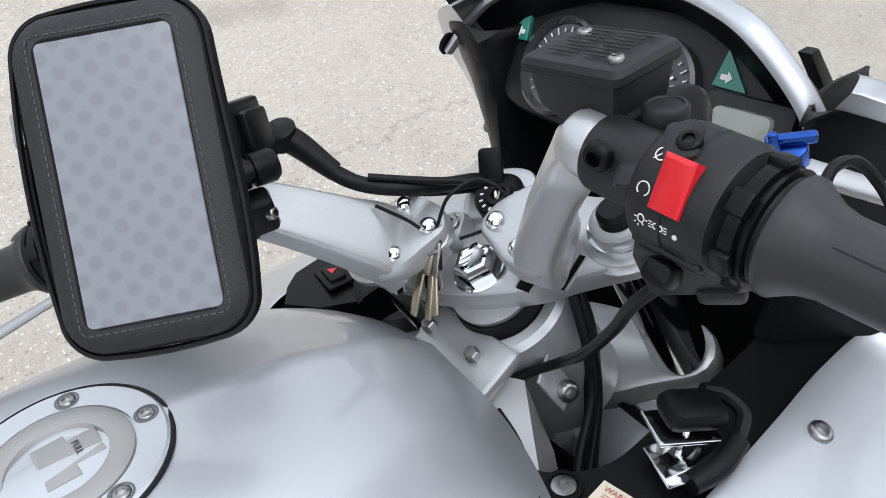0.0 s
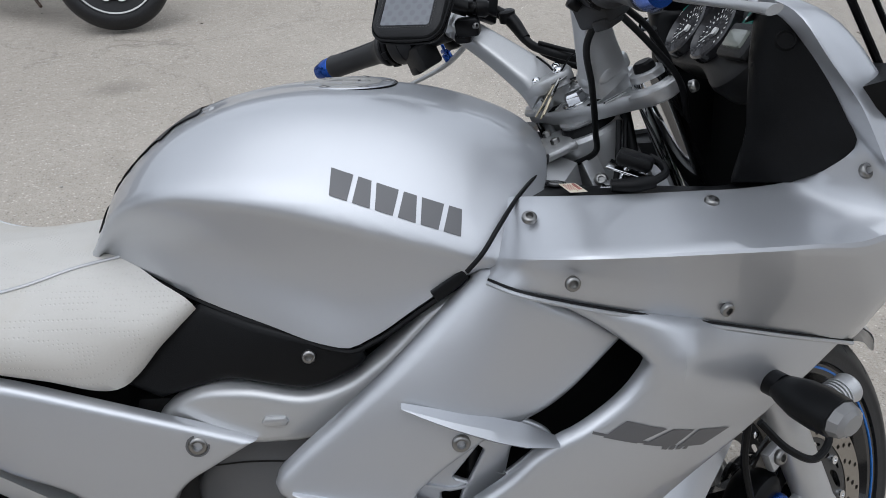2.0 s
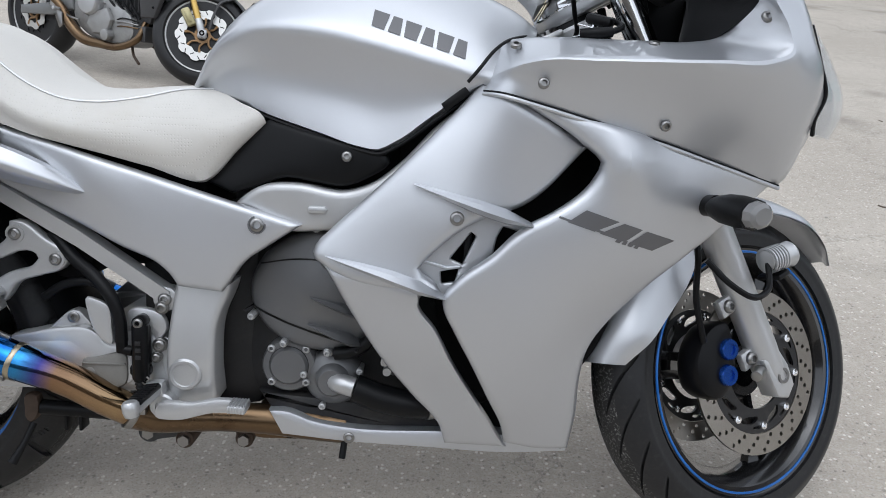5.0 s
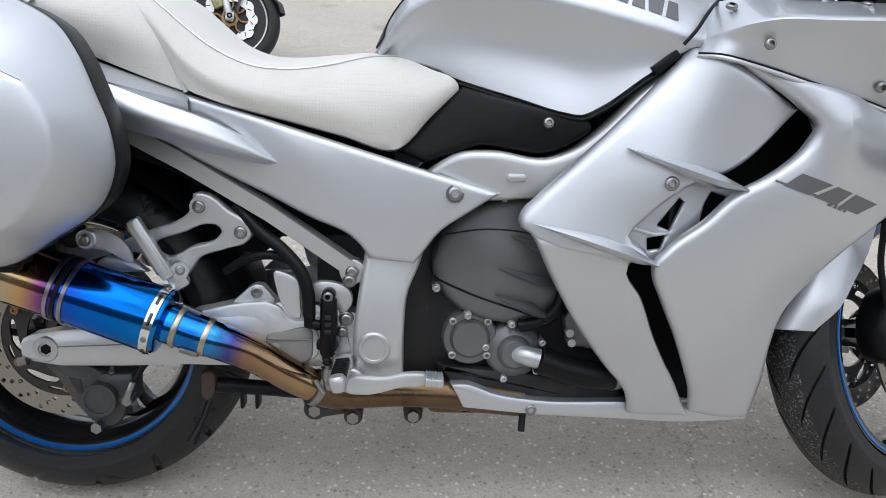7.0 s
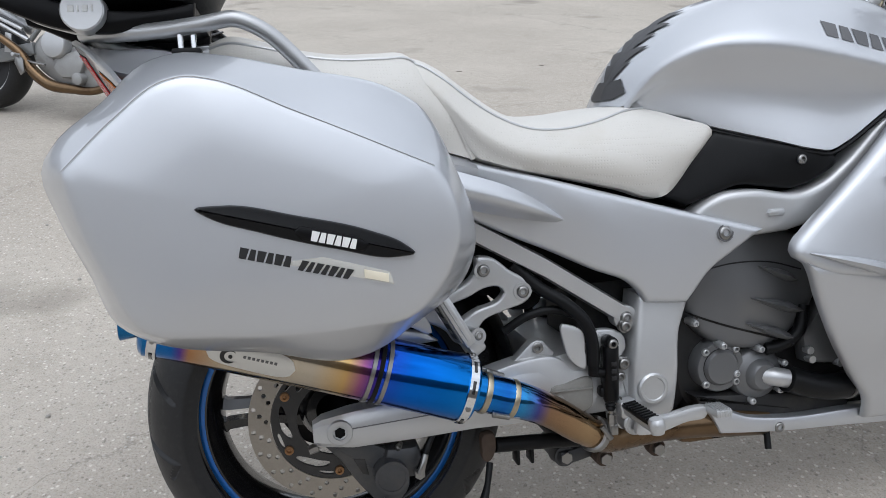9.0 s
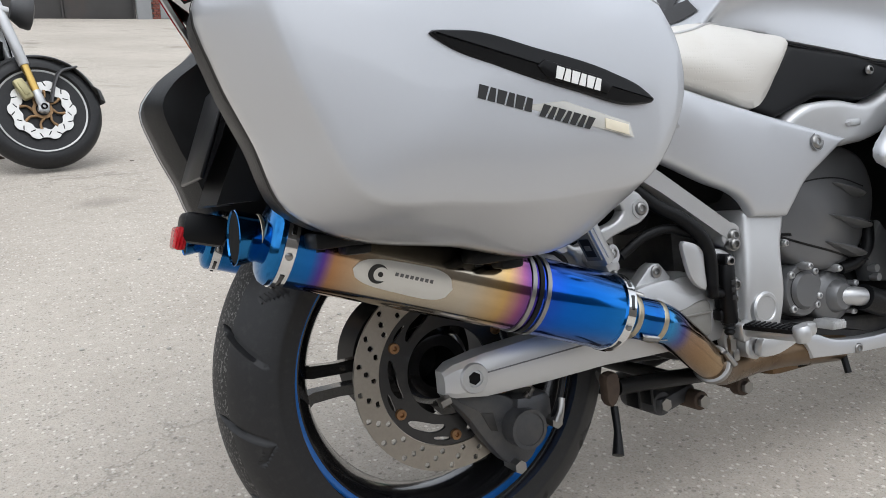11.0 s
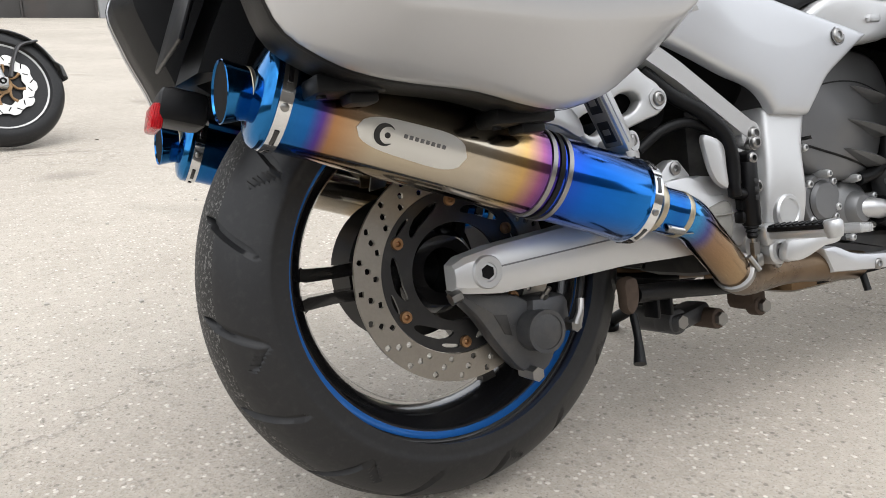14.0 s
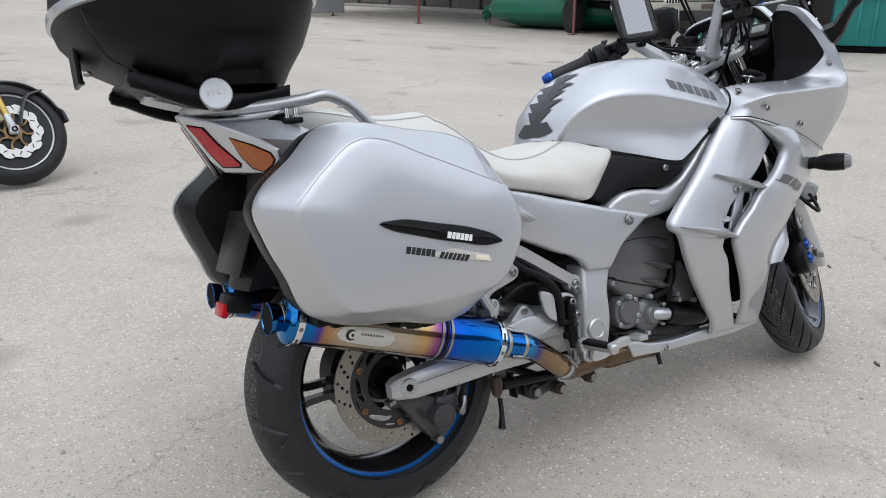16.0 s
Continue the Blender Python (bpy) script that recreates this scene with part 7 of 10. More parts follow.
    pivot = part("pedal_pivot", G().lathe([(-0.01, 0.021), (0.030, 0.021), (0.033, 0.018), (0.033, 0.011), (0.030, 0.010), (0.030, 0)], 28, frame_to(K(-0.412, -0.148, 0.263), K(-0.412, -1.148, 0.263))), CAST, base, "cast pedal pivot")
    a, b = Vector(K(-0.424, -0.176, 0.290)), Vector(K(-0.424, -0.284, 0.294))
    fr = axes((a + b) / 2, b - a, (1, 0, 0.12))
    peg = part("rider_peg", G().box((0, 0, -0.002), (0.108, 0.022, 0.013), 0.004, fr).lathe([(0, 0.010), (0.010, 0.013), (0.020, 0.013), (0.024, 0.010), (0.024, 0)], 20, fr @ pose(0.046, 0, -0.010, 0, 0, 0)), CAST, bike, "silver rider footpeg")
    part("peg_rubber", G().box((-0.006, 0, 0.0070), (0.094, 0.025, 0.008), 0.003, fr), SATIN, peg, "black ribbed peg rubber")
    for k in range(9):
        part("peg_rib", G().box((-0.046 + 0.010 * k, 0, 0.0118), (0.004, 0.022, 0.0030), 0.001, fr), SATIN, peg)
    part("peg_hinge", G().box((0, 0, 0), (0.026, 0.030, 0.030), 0.005, axes(K(-0.424, -0.168, 0.288), (0, -s, 0), (1, 0, 0.1))), CAST, peg)
    part("peg_spring", G().tube([K(-0.440 + 0.006 * math.cos(q), -0.172, 0.304 + 0.006 * math.sin(q)) for q in np.linspace(0, 5, 10)], 0.0016, 6, 24), STEEL, peg)
    ped = part("foot_pedal", G().slab([(-0.419, 0.250), (-0.416, 0.270), (-0.360, 0.276), (-0.304, 0.284), (-0.290, 0.282), (-0.290, 0.266), (-0.330, 0.258), (-0.394, 0.245)], -0.180 * s, -0.196 * s, 0.005, 0.008), FRAME, bike, "silver foot pedal")
    pm = axes(K(-0.279, -0.208, 0.2785), (1, 0, -0.06), (0, 1, 0))
    part("pedal_pad", G().box((0, 0, 0), (0.030, 0.040, 0.013), 0.003, pm), CAST, ped, "grooved pedal pad")
    for k in range(6):
        part("pad_groove", G().box((-0.012 + 0.0048 * k, 0, 0.0068), (0.0022, 0.036, 0.002), 0.0005, pm), FRAME, ped)
        part("pad_groove", G().box((-0.012 + 0.0048 * k, -0.0200 * s, 0), (0.0022, 0.0016, 0.011), 0.0004, pm), FRAME, ped)
    part("stop_screw", G().bolt(K(-0.385, -0.150, 0.240), K(0, -1, 0), 0.008, 0.006), STEEL, ped)
    part("heel_guard", G().slab([(-0.532, 0.442), (-0.522, 0.440), (-0.498, 0.427), (-0.494, 0.395), (-0.496, 0.363), (-0.512, 0.372), (-0.531, 0.411)], -0.160 * s, -0.170 * s, 0.003, 0.006), FRAME, bike, "small silver heel guard")
    # master cylinder and linkage
    mc = part("master_cylinder", G().cyl(K(-0.450, -0.166, 0.304), K(-0.449, -0.166, 0.398), 0.0135, n=20, bevel=0.003).box(K(-0.449, -0.160, 0.360), (0.026, 0.026, 0.070), 0.006).box(K(-0.452, -0.158, 0.318), (0.034, 0.020, 0.018), 0.005).cyl(K(-0.449, -0.150, 0.402), K(-0.449, -0.176, 0.402), 0.0110, n=18, bevel=0.002), SATIN, bike, "black rear master cylinder")
    part("cylinder_bolt", G().bolt(K(-0.449, -0.175, 0.402), K(0, -1, 0), 0.0085, 0.005), STEEL, mc)
    for z in (0.345, 0.357, 0.369):
        part("cast_mark", G().box(K(-0.449, -0.1795, z), (0.009, 0.001, 0.007), 0.0003), BLOCK, mc)
    part("hose_joint", G().cyl(K(-0.462, -0.166, 0.352), K(-0.484, -0.166, 0.356), 0.0085, n=14, bevel=0.001).cyl(K(-0.479, -0.166, 0.350), K(-0.480, -0.166, 0.372), 0.0095, n=14, bevel=0.001), SATIN, mc)
    part("cylinder_boot", G().lathe([(0, 0.010), (0.004, 0.0105), (0.006, 0.008), (0.010, 0.0095), (0.012, 0.0072), (0.016, 0.0085), (0.020, 0.006)], 16, frame_to(K(-0.451, -0.166, 0.306), K(-0.451, -0.166, 0.0))), BLACK, mc)
    part("push_rod", G().cyl(K(-0.451, -0.166, 0.300), K(-0.450, -0.168, 0.262), 0.0042, n=12).cyl(K(-0.450, -0.168, 0.280), K(-0.450, -0.168, 0.260), 0.0075, n=6).box(K(-0.448, -0.168, 0.254), (0.014, 0.014, 0.020), 0.003), STEEL, mc)
    part("cylinder_hose", G().tube([K(-0.480, -0.166, 0.368), K(-0.482, -0.168, 0.410), K(-0.492, -0.168, 0.440), K(-0.520, -0.160, 0.472), K(-0.560, -0.145, 0.500), K(-0.60, -0.13, 0.54)], 0.0105, 14), BLACK, mc, "black hose")
    part("second_hose", G().tube([K(-0.500, -0.150, 0.450), K(-0.540, -0.146, 0.462), K(-0.580, -0.140, 0.455), K(-0.620, -0.130, 0.430)], 0.0075, 12), BLACK, mc)
    adj = part("shock_adjuster", G().slab([(-0.550, 0.333), (-0.530, 0.337), (-0.477, 0.342), (-0.475, 0.318), (-0.477, 0.295), (-0.551, 0.293), (-0.553, 0.312)], -0.128 * s, -0.158 * s, 0.007, 0.008), KNOB, bike, "grey preload adjuster lever")
    part("adjuster_lip", G().box(K(-0.513, -0.1585, 0.3265), (0.070, 0.005, 0.0030), 0.001, None), KNOB, adj)
    part("adjuster_stud", G().lathe([(0, 0.0085), (0.002, 0.0085), (0.003, 0.007), (0.003, 0)], 20, frame_to(K(-0.537, -0.157, 0.311), K(-0.537, -1.157, 0.311))), KNOB, adj)
    part("arm_casting", G().slab([(-0.695, 0.335), (-0.679, 0.362), (-0.643, 0.373), (-0.572, 0.386), (-0.547, 0.386), (-0.527, 0.377), (-0.510, 0.358), (-0.480, 0.354), (-0.465, 0.330), (-0.468, 0.296), (-0.520, 0.284), (-0.602, 0.290), (-0.690, 0.294)], -0.108 * s, -0.1525 * s, 0.006, 0.010), FRAME, bike, "broad swingarm casting")
    part("arm_lug", G().slab([(-0.614, 0.376), (-0.578, 0.409), (-0.568, 0.413), (-0.557, 0.411), (-0.537, 0.388), (-0.545, 0.376)], -0.118 * s, -0.142 * s, 0.004, 0.006), CAST, bike, "cast lug on the swingarm")
    part("lug_bolt", G().lathe([(0, 0.0095), (0.004, 0.0095), (0.005, 0.008), (0.005, 0.0048), (0.001, 0.0045), (0.001, 0)], 20, frame_to(K(-0.567, -0.141, 0.400), K(-0.567, -1.141, 0.400))), STEEL, bike)

# ---- stands and links under the frame ----
link = part("link_arm", G().box((0, 0, 0), (0.105, 0.050, 0.030), 0.010, pose(-0.455, -0.015, 0.158, 0, -4, 14)).cyl((-0.487, -0.040, 0.157), (-0.487, 0.050, 0.157), 0.021, n=24, bevel=0.004), CALIPER, bike, "dirty grey suspension link")
part("link_knuckle", G().cyl((-0.417, -0.058, 0.151), (-0.417, 0.058, 0.151), 0.017, n=20, bevel=0.004), RUST, link, "rusty link pivot")
for a, b in (((-0.417, -0.056, 0.151), (-0.417, -0.066, 0.151)), ((-0.487, -0.038, 0.157), (-0.487, -0.050, 0.157))):
    part("link_bolt", G().cyl(a, b, 0.0112, n=6), STEEL, link)
part("stand_bracket", G().box((-0.309, -0.02, 0.168), (0.036, 0.060, 0.044), 0.010).cyl((-0.309, -0.030, 0.153), (-0.309, -0.052, 0.153), 0.017, n=20, bevel=0.003), RUST, bike, "rusty stand bracket")
part("stand_bolt", G().cyl((-0.309, -0.050, 0.153), (-0.309, -0.062, 0.153), 0.011, n=6), STEEL, bike)
cs = part("centre_stand", G().tube([(-0.36, -0.09, 0.205), (-0.45, -0.10, 0.212), (-0.56, -0.112, 0.225), (-0.640, -0.118, 0.232)], 0.013, 14), BLACK, bike, "folded black centre stand")
part("centre_stand_leg", G().tube([(-0.36, 0.09, 0.205), (-0.45, 0.10, 0.212), (-0.56, 0.112, 0.225), (-0.640, 0.118, 0.232)], 0.013, 14), BLACK, cs)
part("stand_cross", G().cyl((-0.52, -0.108, 0.220), (-0.52, 0.108, 0.220), 0.011), BLACK, cs)
part("stand_shoe", G().slab([(-0.664, 0.256), (-0.644, 0.257), (-0.640, 0.240), (-0.646, 0.215), (-0.656, 0.206), (-0.664, 0.212), (-0.666, 0.232)], -0.108, -0.130, 0.006, 0.008), RUST, cs, "rust-stained stand shoe")
part("stand_tang", G().tube([(-0.652, -0.124, 0.205), (-0.662, -0.140, 0.175), (-0.676, -0.155, 0.145)], [0.006, 0.0055, 0.009], 10), BLACK, cs, "black stand foot lever")
for a in (-0.60, -0.575):
    part("stand_rib", G().box((a, -0.105, 0.210), (0.006, 0.030, 0.040), 0.002), BLACK, cs)
tilt = math.tan(radians(LEAN))
foot = (-0.33, 0.340, 0.340 * tilt - 0.004)
part("side_stand", G().tube([(-0.27, 0.125, 0.205), (-0.30, 0.220, 0.150), (-0.325, 0.320, foot[2] + 0.016)], [0.016, 0.014, 0.012], 12), BLACK, bike, "black side stand leg")
part("side_stand_foot", G().lathe([(0, 0.030), (0.010, 0.030), (0.014, 0.024), (0.014, 0)], 20, frame_to(foot, Vector(foot) + Vector((0, -math.sin(radians(LEAN)), math.cos(radians(LEAN)))))), BLACK, bike, "side stand foot on the ground")
part("drain_tube", G().cyl((-0.118, -0.105, 0.190), (-0.122, -0.118, 0.152), 0.006), BLACK, bike, "short black drain tube")
part("collector", G().box((-0.20, 0, 0.195), (0.18, 0.20, 0.050), 0.02), BRONZE, bike, "browned exhaust collector")


# ---- front fork, mudguard, calipers: built in the steering frame (u ahead, v left, w up the stem) ----
for s in (1, -1):
    v = -0.105 * s
    part("fork_tube", G().cyl((0.030, v, 0.004), (0.030, v, -0.42), 0.0245, n=32), CHROME, bike, "chromed fork tube", STEM)
    leg_f = part("fork_leg", G().lathe([(0, 0.026), (0.006, 0.0315), (0.03, 0.032), (0.05, 0.0295), (0.30, 0.0285), (0.345, 0.026), (0.37, 0.022)], 32, frame_to((0.030, v, -0.39), (0.030, v, -0.79))), FRAME, bike, "pale silver fork leg", STEM)
    part("axle_clamp", G().slab([(0.005, -0.700), (0.050, -0.700), (0.058, -0.735), (0.055, -0.775), (0.030, -0.790), (0.008, -0.775)], v + 0.020 * s, v - 0.022 * s, 0.006), FRAME, leg_f, "", STEM)
    part("axle_end", G().lathe([(-0.01, 0.014), (0.004, 0.014), (0.004, 0.009), (-0.004, 0.008), (-0.004, 0)], 20, frame_to((0.034, v - 0.021 * s, -0.745), (0.034, v - 1.02 * s, -0.745))), STEEL, leg_f, "hollow axle end", STEM)
    part("pinch_bolt", G().cyl((0.0, v - 0.012 * s, -0.715), (-0.028, v - 0.026 * s, -0.712), 0.010, n=12, bevel=0.002), STEEL, leg_f, "", STEM)
    part("fork_cap", G().lathe([(-0.006, 0.034), (-0.002, 0.034), (0.0, 0.031), (0.003, 0.030), (0.004, 0.022), (0.018, 0.021), (0.020, 0.018), (0.020, 0)], 28, pose(0.030, v, -0.007)), CAST, bike, "aluminium fork cap", STEM)
    part("cap_plug", G().lathe([(0.018, 0.014), (0.028, 0.013), (0.031, 0.010), (0.031, 0)], 20, pose(0.030, v, -0.007)), BLACK, bike, "black adjuster plug", STEM)
    part("clamp_bolt", G().bolt((0.048, v * 1.42, -0.025), (0.3, -s, 0.1), 0.008, 0.006), STEEL, bike, "", STEM)
    # caliper
    c = part("front_caliper", G().slab([(-0.118, -0.640), (-0.050, -0.600), (-0.020, -0.610), (-0.028, -0.660), (-0.045, -0.700), (-0.100, -0.720), (-0.128, -0.690)], v + 0.052 * s, v - 0.004 * s, 0.012), SATIN, bike, "black front brake caliper", STEM)
    for u, w in ((-0.045, -0.650), (-0.068, -0.688)):
        part("piston_cap", G().lathe([(-0.01, 0.019), (0.004, 0.019), (0.008, 0.017), (0.008, 0.010), (0.005, 0.009), (0.005, 0)], 24, frame_to((u, v - 0.004 * s, w), (u, v - 1.004 * s, w))), BLUE, c, "blue anodised piston cap", STEM)
    for u, w in ((-0.010, -0.585), (-0.006, -0.690)):
        part("caliper_bolt", G().bolt((u, v - 0.006 * s, w), (0, -s, 0), 0.012, 0.008), STEEL, c, "", STEM)
        part("caliper_lug", G().slab([(u - 0.018, w + 0.016), (u + 0.026, w + 0.016), (u + 0.026, w - 0.016), (u - 0.018, w - 0.016)], v + 0.010 * s, v - 0.006 * s, 0.004), FRAME, leg_f, "", STEM)
    part("brake_hose", G().tube([(-0.085, v, -0.615), (-0.070, v - 0.005 * s, -0.540), (-0.040, v - 0.02 * s, -0.46), (-0.02, v, -0.36), (-0.01, v * 0.5, -0.2)], 0.0055, 8), BLACK, c, "black brake hose", STEM)

# mudguard over the front tyre
rails = []
for j, (r, y) in enumerate(((0, -0.090), (0.5, -0.087), (0.322, -0.068), (0.333, -0.032), (0.335, 0.0), (0.333, 0.032), (0.322, 0.068), (0.5, 0.087), (0, 0.090))):
    pts = []
    for k, a in enumerate(np.linspace(10, 148, 16)):
        q = radians(a)
        edge = np.interp(a, (10, 25, 40, 60, 84, 98, 107, 122, 136, 148), (0.322, 0.312, 0.300, 0.292, 0.290, 0.262, 0.238, 0.240, 0.258, 0.290))
        rr = r if r > 0.6 else (edge if r == 0 else edge * 0.45 + 0.318 * 0.55) if r in (0, 0.5) else r
        rr += 0.010 * max((a - 136) / 12, 0) + 0.012 * max((28 - a) / 18, 0)
        wide = y * (1 - 0.62 * max((38 - a) / 28, 0) ** 1.5) * (1 - 0.25 * max((a - 140) / 8, 0) ** 2)
        pts.append((0.03 + rr * math.cos(q), wide, -0.741 + rr * math.sin(q)))
    rails.append(pts)
g = G().patch(rails, 40, 3)
g.grid(arr([spl([r[i] for r in rails], 24) for i in range(16)])[:, ::-1] * arr((1, 0.97, 1)) + arr((0, 0, -0.002)))
part("front_mudguard", g, SILVER, bike, "silver front mudguard", STEM, angle=50)

# auxiliary lamps clamped to the fork
for s in (1, -1):
    fr = frame_to((0.098, -0.150 * s, -0.545), (0.168, -0.155 * s, -0.560)) @ Matrix.Diagonal((0.72, 0.72, 0.72, 1))
    al = part("aux_lamp", G().lathe([(-0.040, 0.020), (-0.038, 0.026), (0.030, 0.030), (0.036, 0.032), (0.040, 0.030), (0.040, 0.026)], 32, fr), FRAME, bike, "small ribbed silver auxiliary lamp", STEM)
    for k in range(6):
        a = -0.036 + 0.0085 * k
        part("cooling_rib", G().lathe([(a, 0.027), (a, 0.0325), (a + 0.0035, 0.0325), (a + 0.0035, 0.027)], 28, fr, closed=True), FRAME, al, "", STEM)
    part("lamp_glass", G().lathe([(0.036, 0.027), (0.039, 0.020), (0.040, 0)], 24, fr), HEADLENS, al, "", STEM)
    part("lamp_bracket", G().box((0.085, -0.140 * s, -0.572), (0.03, 0.05, 0.010), 0.004), BLACK, al, "", STEM)
    part("lamp_cable", G().tube([(0.072, -0.150 * s, -0.545), (0.035, -0.165 * s, -0.575), (-0.005, -0.170 * s, -0.570), (-0.035, -0.160 * s, -0.530), (-0.045, -0.14 * s, -0.48)], 0.0055, 8), BLACK, al, "black corrugated cable", STEM)

# ---- triple clamp and stem ----
def plate_outline():
    half = [(0.078, -0.040), (0.066, -0.075), (0.060, -0.120), (0.040, -0.136), (0.018, -0.134), (0.006, -0.122), (0.001, -0.104), (-0.007, -0.074), (-0.0155, -0.048), (-0.0195, -0.022)]
    return [(0.085, 0.0)] + half + [(a, -b) for a, b in half[::-1]]


SWAP = Matrix(((1, 0, 0, 0), (0, 0, 1, 0), (0, 1, 0, 0), (0, 0, 0, 1)))      # outline (x, z) laid into (u, v), thickness along w
CLAMP = STEM @ Matrix.Translation((0, 0, -0.019))
clamp = part("triple_clamp", G().slab(plate_outline(), -0.008, 0.014, 0.003, m=SWAP), CAST, bike, "cast silver upper triple clamp", CLAMP)
NUT = pose(0.003, 0.002, 0)
part("stem_nut", G().lathe([(0.014, 0.0175), (0.024, 0.0175), (0.027, 0.0165), (0.030, 0.0140), (0.0305, 0.011), (0.0295, 0.0095), (0.0295, 0)], 6, NUT), CHROME, clamp, "chromed stem nut", CLAMP)
part("nut_washer", G().lathe([(0.012, 0.0220), (0.0160, 0.0220), (0.0172, 0.0205), (0.0172, 0.012)], 40, NUT), CHROME, clamp, "chromed washer", CLAMP)
part("clamp_boss", G().slab([(0.090, -0.026), (0.090, 0.026), (0.072, 0.032), (0.050, 0.026), (0.048, 0.0), (0.050, -0.026), (0.072, -0.032)], -0.010, 0.020, 0.004, 0.006, m=SWAP), CAST, clamp, "", CLAMP)
lock = part("ignition_lock", G().lathe([(0.004, 0.0205), (0.022, 0.0205), (0.0235, 0.0192), (0.0225, 0.0180), (0.021, 0.0115), (0.023, 0.0105), (0.023, 0.0065), (0.019, 0.006), (0.019, 0)], 36, pose(0.062, -0.006, 0.008)), SATIN, clamp, "black ignition lock ring", CLAMP)
part("key_slot", G().box((0.062, -0.006, 0.0285), (0.010, 0.0022, 0.0030), 0.0004), STEEL, lock, "", CLAMP)
for k in range(9):
    part("lock_mark", G().box((0.0148, 0, 0.0222), (0.0030, 0.0020, 0.0006), 0.0002, pose(0.062, -0.006, 0.008) @ Matrix.Rotation(radians(26 * k + 60), 4, "Z")), WHITE, lock, "", CLAMP)
for v in (-1, 1):
    part("clamp_block", G().box((0.034, 0.028 * v, 0.020), (0.030, 0.022, 0.024), 0.006), CAST, clamp, "", CLAMP)
    part("clamp_screw", G().lathe([(0.028, 0.0080), (0.0345, 0.0080), (0.0355, 0.0070), (0.0355, 0.0042), (0.0315, 0.0040), (0.0315, 0)], 24, pose(0.034, 0.028 * v, 0)), STEEL, clamp, "socket screw", CLAMP)
    # flat dark bars give the pinch slots their shade, with raised lips beside them
    for a, b in ((0.043, 0.012), (0.0725, 0.005)):
        part("slot_shade", G().box((0, 0, 0.0143), (0.030, b, 0.0012), 0.0003, pose(-0.003, a * v, 0) @ Matrix.Rotation(radians(22 * v), 4, "Z")), DARK, clamp, "dark bar with the shade of a pinch slot", CLAMP)
        for d in (-1, 1):
            part("slot_lip", G().box((0, d * (b / 2 + 0.0012), 0.0146), (0.030, 0.0022, 0.0022), 0.0006, pose(-0.003, a * v, 0) @ Matrix.Rotation(radians(22 * v), 4, "Z")), CAST, clamp, "", CLAMP)
part("stem_boss", G().lathe([(-0.024, 0.034), (-0.029, 0.033), (-0.033, 0.0305), (-0.033, 0.020)], 40), CAST, clamp, "", STEM)
part("lower_clamp", G().slab(plate_outline(), -0.215, -0.180, 0.008, m=SWAP), CAST, bike, "cast silver lower clamp", STEM)
part("stem_tube", G().lathe([(-0.20, 0.026), (-0.037, 0.026)], 28), SATIN, clamp, "black steering stem", STEM)
# frame head round the stem, fixed to the frame
HEAD = Matrix.Translation((0.243, 0, 0.95)) @ Matrix(((SU[0], 0, SW[0], 0), (0, 1, 0, 0), (SU[2], 0, SW[2], 0), (0, 0, 0, 1)))
head = part("frame_head", G().lathe([(-0.180, 0.050), (-0.176, 0.056), (-0.095, 0.051), (-0.066, 0.052), (-0.054, 0.054), (-0.044, 0.0535), (-0.039, 0.049), (-0.039, 0.041), (-0.042, 0.039), (-0.042, 0.030)], 48, HEAD), FRAME, bike, "silver cast frame head")
part("head_seal", G().lathe([(-0.044, 0.028), (-0.044, 0.0385), (-0.038, 0.0380), (-0.034, 0.035), (-0.029, 0.035), (-0.029, 0.028)], 36, HEAD, closed=True), BLACK, head)
for s in (1, -1):
    g = G().loops([[(0.215, -0.02 * s, 0.880), (0.235, -0.050 * s, 0.875), (0.260, -0.052 * s, 0.780), (0.215, -0.020 * s, 0.760)], [(0.165, -0.06 * s, 0.872), (0.190, -0.110 * s, 0.845), (0.210, -0.125 * s, 0.740), (0.160, -0.08 * s, 0.720)], [(0.09, -0.13 * s, 0.800), (0.115, -0.190 * s, 0.790), (0.125, -0.200 * s, 0.700), (0.06, -0.14 * s, 0.68)]])
    part("head_spar", g, FRAME, head, "silver spar running back from the head", angle=30)
part("tank_bracket", G().box((0, 0, 0), (0.050, 0.090, 0.012), 0.004, axes((0.212, -0.006, 0.889), (0.9, 0.0, 0.42), (0, 1, 0))), CAST, head, "cast tank bracket")
for y in (-0.021, 0.031):
    bolt = part("bracket_bolt", G().lathe([(0.0, 0.0075), (0.002, 0.0075), (0.002, 0.0062), (0.009, 0.0062), (0.010, 0.0050), (0.010, 0)], 6, frame_to((0.2135, y, 0.8935), (0.195, y, 0.936))), STEEL, head, "zinc bolt")
    part("bolt_washer", G().lathe([(-0.001, 0.0105), (0.001, 0.0105), (0.0014, 0.0095), (0.0014, 0)], 24, frame_to((0.2135, y, 0.8935), (0.195, y, 0.936))), CAST, bolt)
part("ear_bracket", G().box((0, 0, 0), (0.040, 0.026, 0.003), 0.001, axes((0.257, -0.060, 0.864), (0.014, -0.008, -0.030), (0.025, 0.009, 0))), FRAME, head, "bent steel bracket")
part("bracket_bolt", G().bolt((0.263, -0.067, 0.856), (-0.25, -0.75, 0.3), 0.009, 0.006), STEEL, head)

